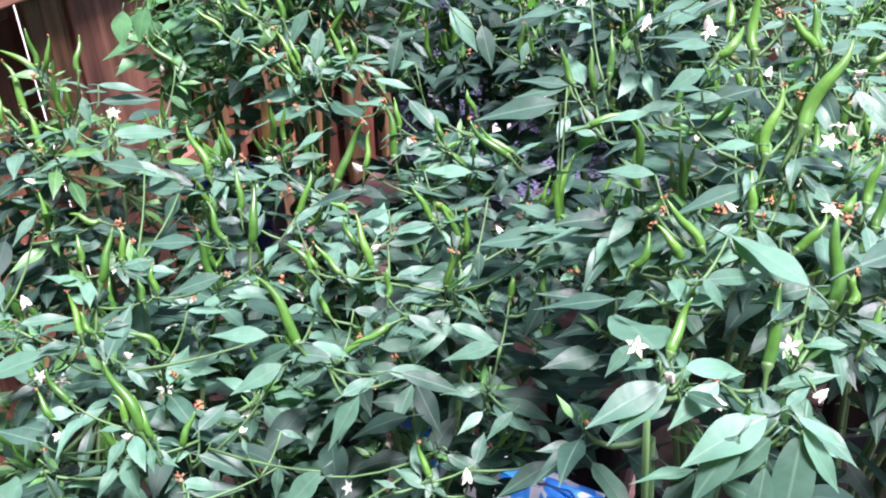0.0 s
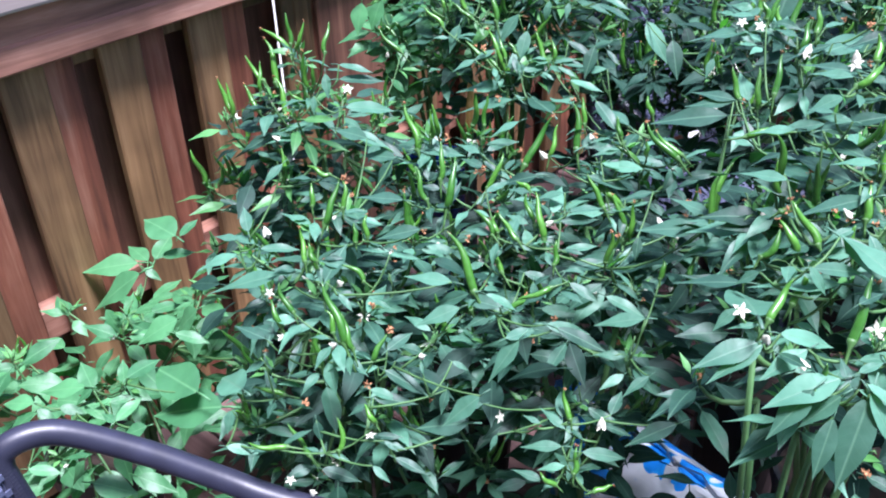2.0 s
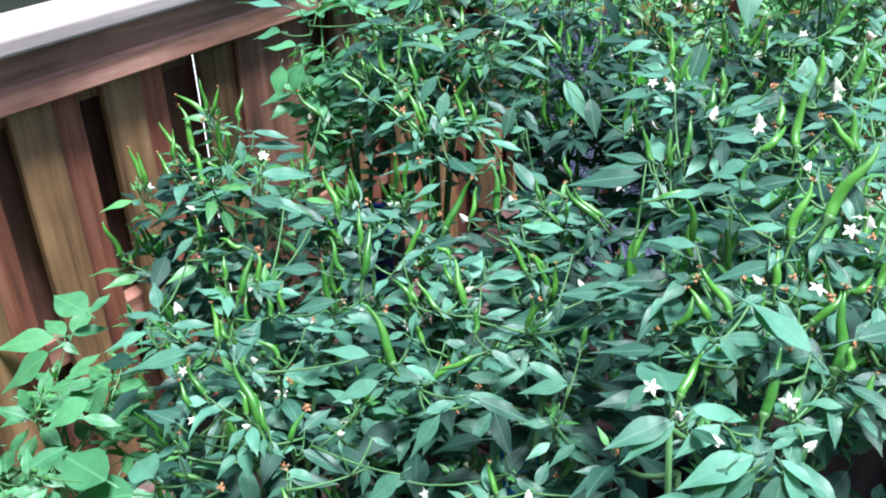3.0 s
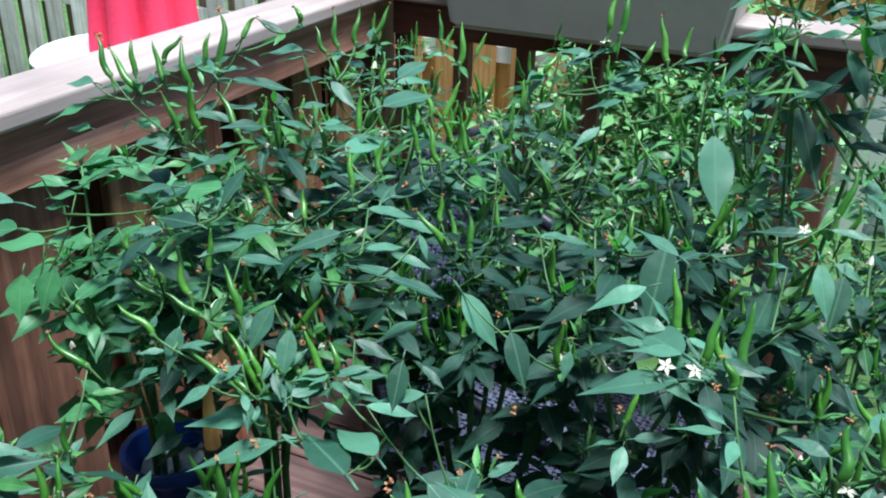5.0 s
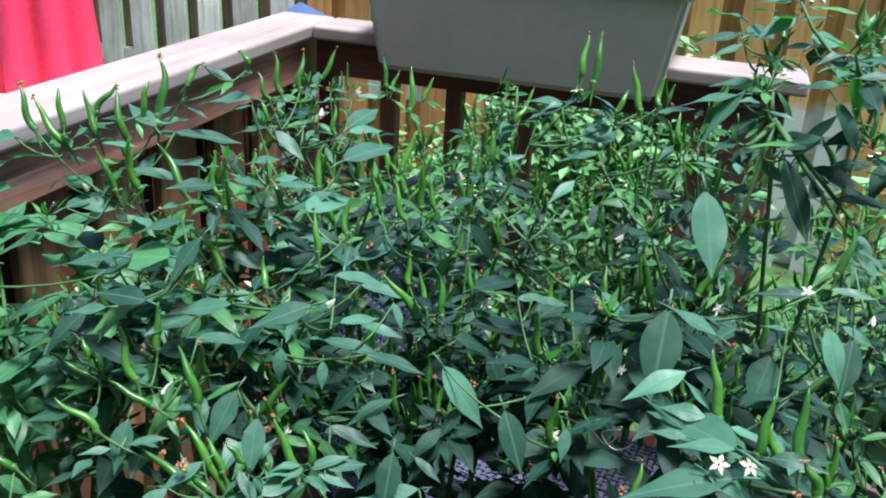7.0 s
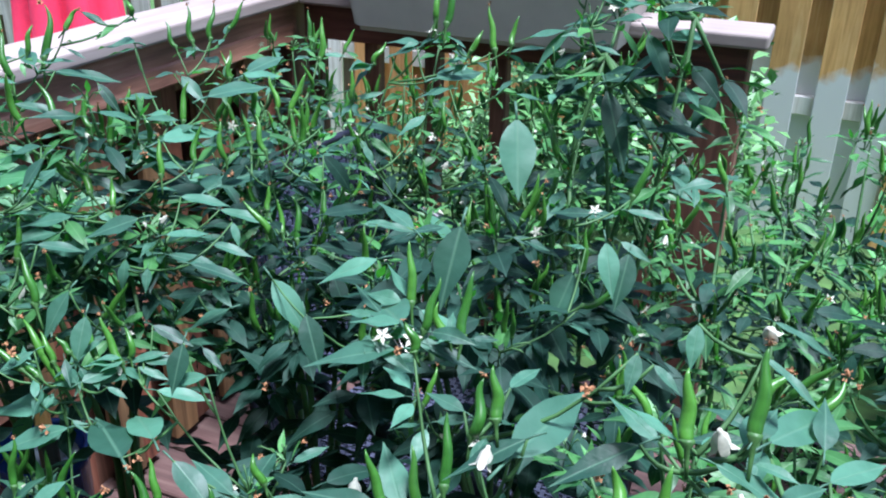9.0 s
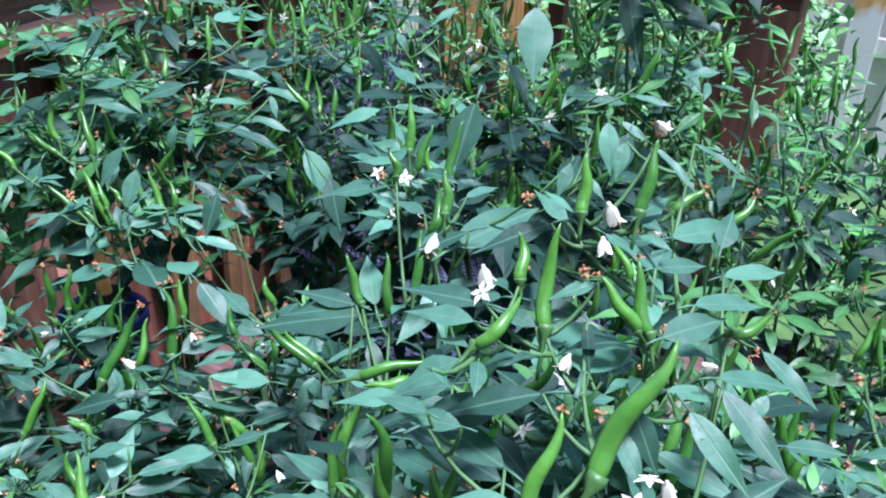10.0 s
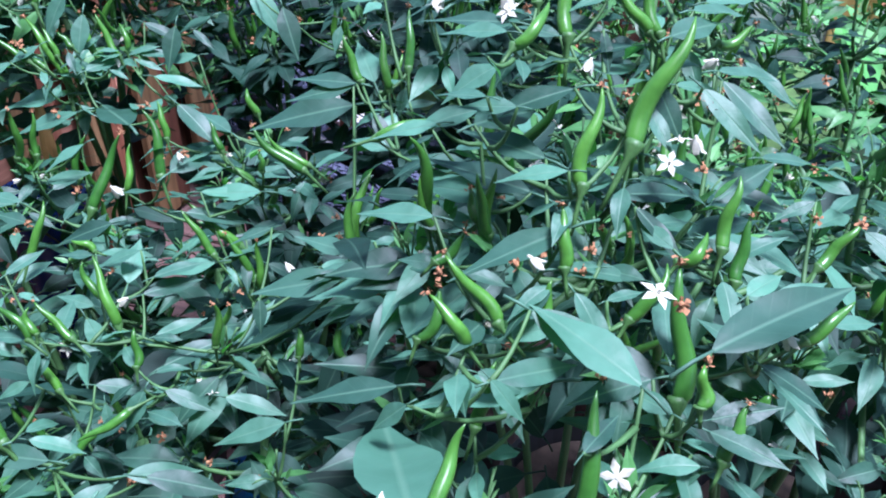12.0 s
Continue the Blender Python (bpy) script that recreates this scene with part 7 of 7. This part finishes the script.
pepper_at(near_c, (1.191, -1.810, 0.980), (1.194, -1.791, 1.006))
leaf_at(near_c, (1.262, -1.816, 1.036), (1.208, -1.788, 1.047), 0.36)
leaf_at(near_c, (1.218, -1.791, 1.002), (1.156, -1.814, 0.987), 0.36)
leaf_at(near_c, (1.174, -1.848, 1.025), (1.159, -1.854, 1.011), 0.46)
leaf_at(near_c, (1.203, -1.830, 1.033), (1.220, -1.832, 1.016), 0.36)
pepper_at(near_c, (1.276, -1.797, 1.013), (1.265, -1.766, 1.062))
pepper_at(near_c, (1.285, -1.810, 1.027), (1.283, -1.801, 1.042))
pepper_at(near_c, (1.308, -1.784, 1.007), (1.313, -1.777, 1.014))
leaf_at(near_c, (1.284, -1.796, 1.045), (1.339, -1.726, 1.051), 0.28)
leaf_at(near_c, (1.264, -1.794, 1.022), (1.231, -1.811, 1.013), 0.36)
flower_at(near_c, (1.263, -1.847, 1.106), 0.0070, FLOWER)
flower_at(near_c, (1.271, -1.846, 1.103), 0.0032, DRY)
flower_at(near_c, (1.284, -1.798, 1.043), 0.0032, DRY)
flower_at(near_c, (1.244, -1.798, 1.020), 0.0032, DRY)
pepper_at(near_c, (1.183, -1.801, 1.020), (1.164, -1.798, 1.042))
pepper_at(near_c, (1.202, -1.892, 1.019), (1.205, -1.867, 1.043))
pepper_at(near_c, (1.252, -1.868, 1.010), (1.247, -1.838, 1.048))
leaf_at(near_c, (1.195, -1.895, 1.022), (1.150, -1.821, 0.987), 0.46)
leaf_at(near_c, (1.182, -1.902, 1.027), (1.173, -1.916, 1.011), 0.46)
leaf_at(near_c, (1.202, -1.902, 1.007), (1.172, -1.938, 0.992), 0.46)
leaf_at(near_c, (1.205, -1.901, 1.006), (1.185, -1.940, 0.987), 0.36)
leaf_at(near_c, (1.198, -1.896, 1.017), (1.180, -1.909, 1.013), 0.36)
leaf_at(near_c, (1.211, -1.890, 1.012), (1.242, -1.863, 1.001), 0.36)
leaf_at(near_c, (1.230, -1.884, 1.004), (1.212, -1.915, 0.988), 0.46)
leaf_at(near_c, (1.260, -1.903, 1.007), (1.225, -1.940, 0.991), 0.46)
leaf_at(near_c, (1.264, -1.908, 0.998), (1.247, -1.928, 0.974), 0.46)
leaf_at(near_c, (1.249, -1.918, 1.002), (1.234, -1.947, 0.970), 0.46)
leaf_at(near_c, (1.265, -1.901, 1.004), (1.252, -1.886, 1.011), 0.36)
leaf_at(near_c, (1.271, -1.899, 1.001), (1.286, -1.891, 0.994), 0.36)
leaf_at(near_c, (1.267, -1.894, 1.010), (1.276, -1.873, 1.011), 0.36)
leaf_at(near_c, (1.278, -1.895, 0.998), (1.283, -1.937, 0.945), 0.36)
leaf_at(near_c, (1.265, -1.918, 0.986), (1.269, -1.944, 0.952), 0.36)
leaf_at(near_c, (1.205, -1.828, 1.031), (1.232, -1.796, 1.023), 0.36)
leaf_at(near_c, (1.248, -1.859, 1.037), (1.256, -1.834, 1.038), 0.36)
flower_at(near_c, (1.185, -1.901, 1.026), 0.0070, FLOWER)
flower_at(near_c, (1.205, -1.898, 1.009), 0.0055, BUD)
pepper_at(near_c, (1.298, -1.818, 1.008), (1.303, -1.801, 1.027))
leaf_at(near_c, (1.208, -1.791, 1.041), (1.260, -1.791, 1.018), 0.36)
leaf_at(near_c, (1.286, -1.810, 1.001), (1.311, -1.812, 0.990), 0.36)
leaf_at(near_c, (1.280, -1.798, 1.008), (1.255, -1.804, 1.004), 0.36)
leaf_at(near_c, (1.278, -1.898, 1.001), (1.305, -1.901, 0.969), 0.36)
leaf_at(near_c, (1.274, -1.896, 1.006), (1.301, -1.893, 0.995), 0.36)
flower_at(near_c, (1.283, -1.856, 0.993), 0.0055, BUD)
flower_at(near_c, (1.233, -1.896, 0.999), 0.0055, BUD)
leaf_at(right_a, (1.187, -1.412, 1.139), (1.175, -1.431, 1.129), 0.46)
pepper_at(back_a, (0.456, -0.696, 1.063), (0.445, -0.680, 1.104))
pepper_at(back_a, (0.466, -0.696, 1.056), (0.470, -0.681, 1.083))
pepper_at(back_a, (0.525, -0.785, 1.055), (0.517, -0.761, 1.112))
pepper_at(back_a, (0.511, -0.685, 1.047), (0.520, -0.667, 1.078))
pepper_at(back_d, (1.063, -0.259, 0.876), (1.040, -0.241, 0.925))
pepper_at(back_d, (1.087, -0.249, 0.872), (1.095, -0.213, 0.923))
pepper_at(corner, (0.395, -0.941, 1.091), (0.375, -0.933, 1.122))
leaf_at(corner, (0.399, -0.955, 1.059), (0.348, -0.958, 1.048), 0.36)
pepper_at(corner, (0.408, -0.882, 1.091), (0.403, -0.861, 1.138))
pepper_at(corner, (0.431, -0.869, 1.106), (0.443, -0.847, 1.143))
pepper_at(corner, (0.388, -0.896, 1.088), (0.371, -0.879, 1.134))
pepper_at(corner, (0.492, -0.958, 1.063), (0.485, -0.944, 1.097))
pepper_at(corner, (0.557, -0.950, 1.028), (0.539, -0.937, 1.068))
pepper_at(corner, (0.574, -0.946, 1.026), (0.584, -0.920, 1.072))
leaf_at(corner, (0.494, -0.920, 1.064), (0.502, -0.846, 1.074), 0.46)
leaf_at(corner, (0.507, -0.949, 1.066), (0.527, -0.887, 1.061), 0.36)
leaf_at(corner, (0.428, -0.894, 1.063), (0.383, -0.870, 1.066), 0.36)
leaf_at(corner, (0.409, -0.953, 1.056), (0.455, -0.967, 1.031), 0.36)
flower_at(corner, (0.441, -0.888, 1.067), 0.0066, BUD)
leaf_at(beside, (-0.122, -1.491, 0.464), (-0.162, -1.410, 0.492), 0.46)
leaf_at(beside, (-0.119, -1.489, 0.464), (-0.082, -1.413, 0.453), 0.36)
leaf_at(beside, (-0.122, -1.494, 0.462), (-0.101, -1.504, 0.447), 0.36)
leaf_at(beside, (-0.146, -1.572, 0.529), (-0.177, -1.591, 0.520), 0.36)
leaf_at(beside, (0.376, -1.866, 0.740), (0.301, -1.870, 0.748), 0.46)
leaf_at(beside, (0.381, -1.862, 0.740), (0.370, -1.824, 0.748), 0.36)
leaf_at(beside, (0.037, -1.745, 0.487), (-0.031, -1.743, 0.498), 0.36)
leaf_at(beside, (0.046, -1.735, 0.488), (0.016, -1.677, 0.506), 0.46)
leaf_at(beside, (0.355, -1.883, 0.705), (0.372, -1.838, 0.703), 0.36)
leaf_at(beside, (0.025, -1.758, 0.484), (-0.052, -1.834, 0.480), 0.36)
leaf_at(beside, (0.356, -1.920, 0.697), (0.302, -1.979, 0.645), 0.46)
leaf_at(beside, (0.036, -1.755, 0.476), (0.071, -1.746, 0.460), 0.36)
leaf_at(beside, (0.455, -1.932, 0.673), (0.421, -1.984, 0.649), 0.46)
leaf_at(beside, (0.507, -1.930, 0.712), (0.471, -1.954, 0.671), 0.46)
leaf_at(beside, (0.519, -1.974, 0.708), (0.553, -1.949, 0.697), 0.36)
leaf_at(beside, (0.443, -2.062, 0.632), (0.397, -2.051, 0.646), 0.46)
leaf_at(beside, (0.434, -2.068, 0.634), (0.372, -2.105, 0.619), 0.36)
leaf_at(beside, (0.442, -2.061, 0.634), (0.436, -2.089, 0.618), 0.36)
leaf_at(beside, (0.538, -2.061, 0.695), (0.509, -2.044, 0.707), 0.36)
leaf_at(beside, (0.538, -2.056, 0.701), (0.540, -2.012, 0.707), 0.46)
leaf_at(beside, (0.626, -2.018, 0.703), (0.531, -2.019, 0.694), 0.46)
leaf_at(beside, (0.641, -1.999, 0.675), (0.563, -2.051, 0.661), 0.46)
leaf_at(beside, (0.552, -2.089, 0.664), (0.547, -2.049, 0.673), 0.36)
leaf_at(beside, (0.525, -2.079, 0.670), (0.538, -2.052, 0.670), 0.36)
leaf_at(beside, (0.553, -2.090, 0.663), (0.528, -2.093, 0.666), 0.36)
leaf_at(beside, (0.435, -2.106, 0.627), (0.460, -2.087, 0.620), 0.36)
leaf_at(beside, (0.409, -2.125, 0.632), (0.363, -2.149, 0.625), 0.36)
leaf_at(beside, (0.414, -2.129, 0.623), (0.398, -2.172, 0.601), 0.46)
leaf_at(beside, (0.415, -2.126, 0.626), (0.448, -2.118, 0.611), 0.36)
leaf_at(beside, (0.596, -2.074, 0.672), (0.574, -2.100, 0.660), 0.46)
leaf_at(beside, (0.545, -2.102, 0.656), (0.519, -2.126, 0.647), 0.36)
leaf_at(beside, (0.556, -2.138, 0.641), (0.552, -2.161, 0.615), 0.46)
leaf_at(beside, (0.574, -2.144, 0.621), (0.613, -2.112, 0.608), 0.46)
leaf_at(beside, (0.504, -2.184, 0.628), (0.531, -2.158, 0.621), 0.36)
leaf_at(rail_shoot, (0.233, -1.345, 0.904), (0.246, -1.376, 0.860), 0.46)
leaf_at(rail_shoot, (0.290, -1.328, 0.876), (0.284, -1.270, 0.884), 0.36)
leaf_at(rail_shoot, (0.278, -1.252, 1.086), (0.240, -1.285, 1.069), 0.36)
leaf_at(rail_shoot, (0.282, -1.261, 1.060), (0.242, -1.257, 1.055), 0.36)
leaf_at(rail_shoot, (0.285, -1.269, 1.036), (0.255, -1.288, 1.025), 0.46)
leaf_at(rail_shoot, (0.356, -1.234, 1.064), (0.310, -1.219, 1.069), 0.36)
leaf_at(rail_shoot, (0.376, -1.230, 1.058), (0.338, -1.243, 1.022), 0.46)
leaf_at(rail_shoot, (0.413, -1.234, 1.033), (0.384, -1.256, 1.020), 0.36)
leaf_at(rail_shoot, (0.393, -1.233, 1.041), (0.425, -1.234, 1.026), 0.36)
leaf_at(rail_shoot, (0.480, -1.291, 1.036), (0.408, -1.291, 1.027), 0.46)
leaf_at(rail_shoot, (0.400, -1.246, 1.017), (0.383, -1.270, 1.004), 0.36)
leaf_at(rail_shoot, (0.318, -1.266, 1.020), (0.354, -1.248, 1.008), 0.36)
leaf_at(rail_shoot, (0.307, -1.274, 1.012), (0.229, -1.248, 0.983), 0.46)
leaf_at(rail_shoot, (0.277, -1.291, 0.991), (0.233, -1.299, 0.982), 0.36)
leaf_at(rail_shoot, (0.265, -1.300, 0.977), (0.232, -1.300, 0.972), 0.36)
leaf_at(rail_shoot, (0.236, -1.298, 1.007), (0.263, -1.287, 0.999), 0.36)
leaf_at(rail_shoot, (0.387, -1.260, 0.989), (0.428, -1.244, 0.975), 0.36)
leaf_at(rail_shoot, (0.453, -1.210, 1.038), (0.442, -1.235, 1.024), 0.36)
flower_at(rail_shoot, (0.272, -1.217, 1.153), 0.0045, DRY)
pepper_at(rail_shoot, (0.277, -1.303, 0.835), (0.239, -1.304, 0.860))
pepper_at(rail_shoot, (0.281, -1.298, 0.843), (0.249, -1.294, 0.875))
leaf_at(rail_shoot, (0.271, -1.318, 0.807), (0.232, -1.335, 0.795), 0.46)
leaf_at(rail_shoot, (0.281, -1.319, 0.799), (0.276, -1.332, 0.781), 0.46)
leaf_at(rail_shoot, (0.289, -1.286, 0.788), (0.279, -1.298, 0.782), 0.36)
leaf_at(rail_shoot, (0.283, -1.282, 0.799), (0.316, -1.274, 0.788), 0.36)
leaf_at(rail_shoot, (0.298, -1.336, 0.736), (0.257, -1.363, 0.720), 0.46)
leaf_at(rail_shoot, (0.323, -1.309, 0.732), (0.281, -1.323, 0.720), 0.46)
leaf_at(rail_shoot, (0.296, -1.346, 0.779), (0.320, -1.336, 0.758), 0.46)
leaf_at(rail_shoot, (0.350, -1.308, 0.747), (0.338, -1.322, 0.739), 0.36)
leaf_at(rail_shoot, (0.367, -1.314, 0.728), (0.401, -1.282, 0.722), 0.36)
flower_at(rail_shoot, (0.278, -1.334, 0.817), 0.0055, BUD)
leaf_at(rail_shoot, (0.249, -1.353, 0.967), (0.178, -1.359, 0.952), 0.36)
leaf_at(rail_shoot, (0.245, -1.318, 0.933), (0.152, -1.318, 0.919), 0.36)
leaf_at(rail_shoot, (0.253, -1.317, 0.905), (0.254, -1.351, 0.863), 0.46)
leaf_at(rail_shoot, (0.248, -1.315, 0.933), (0.250, -1.279, 0.933), 0.36)

for owner, bm, forks in STEMS.values():
    part("stem", bm, M_stem, owner, smooth=True)
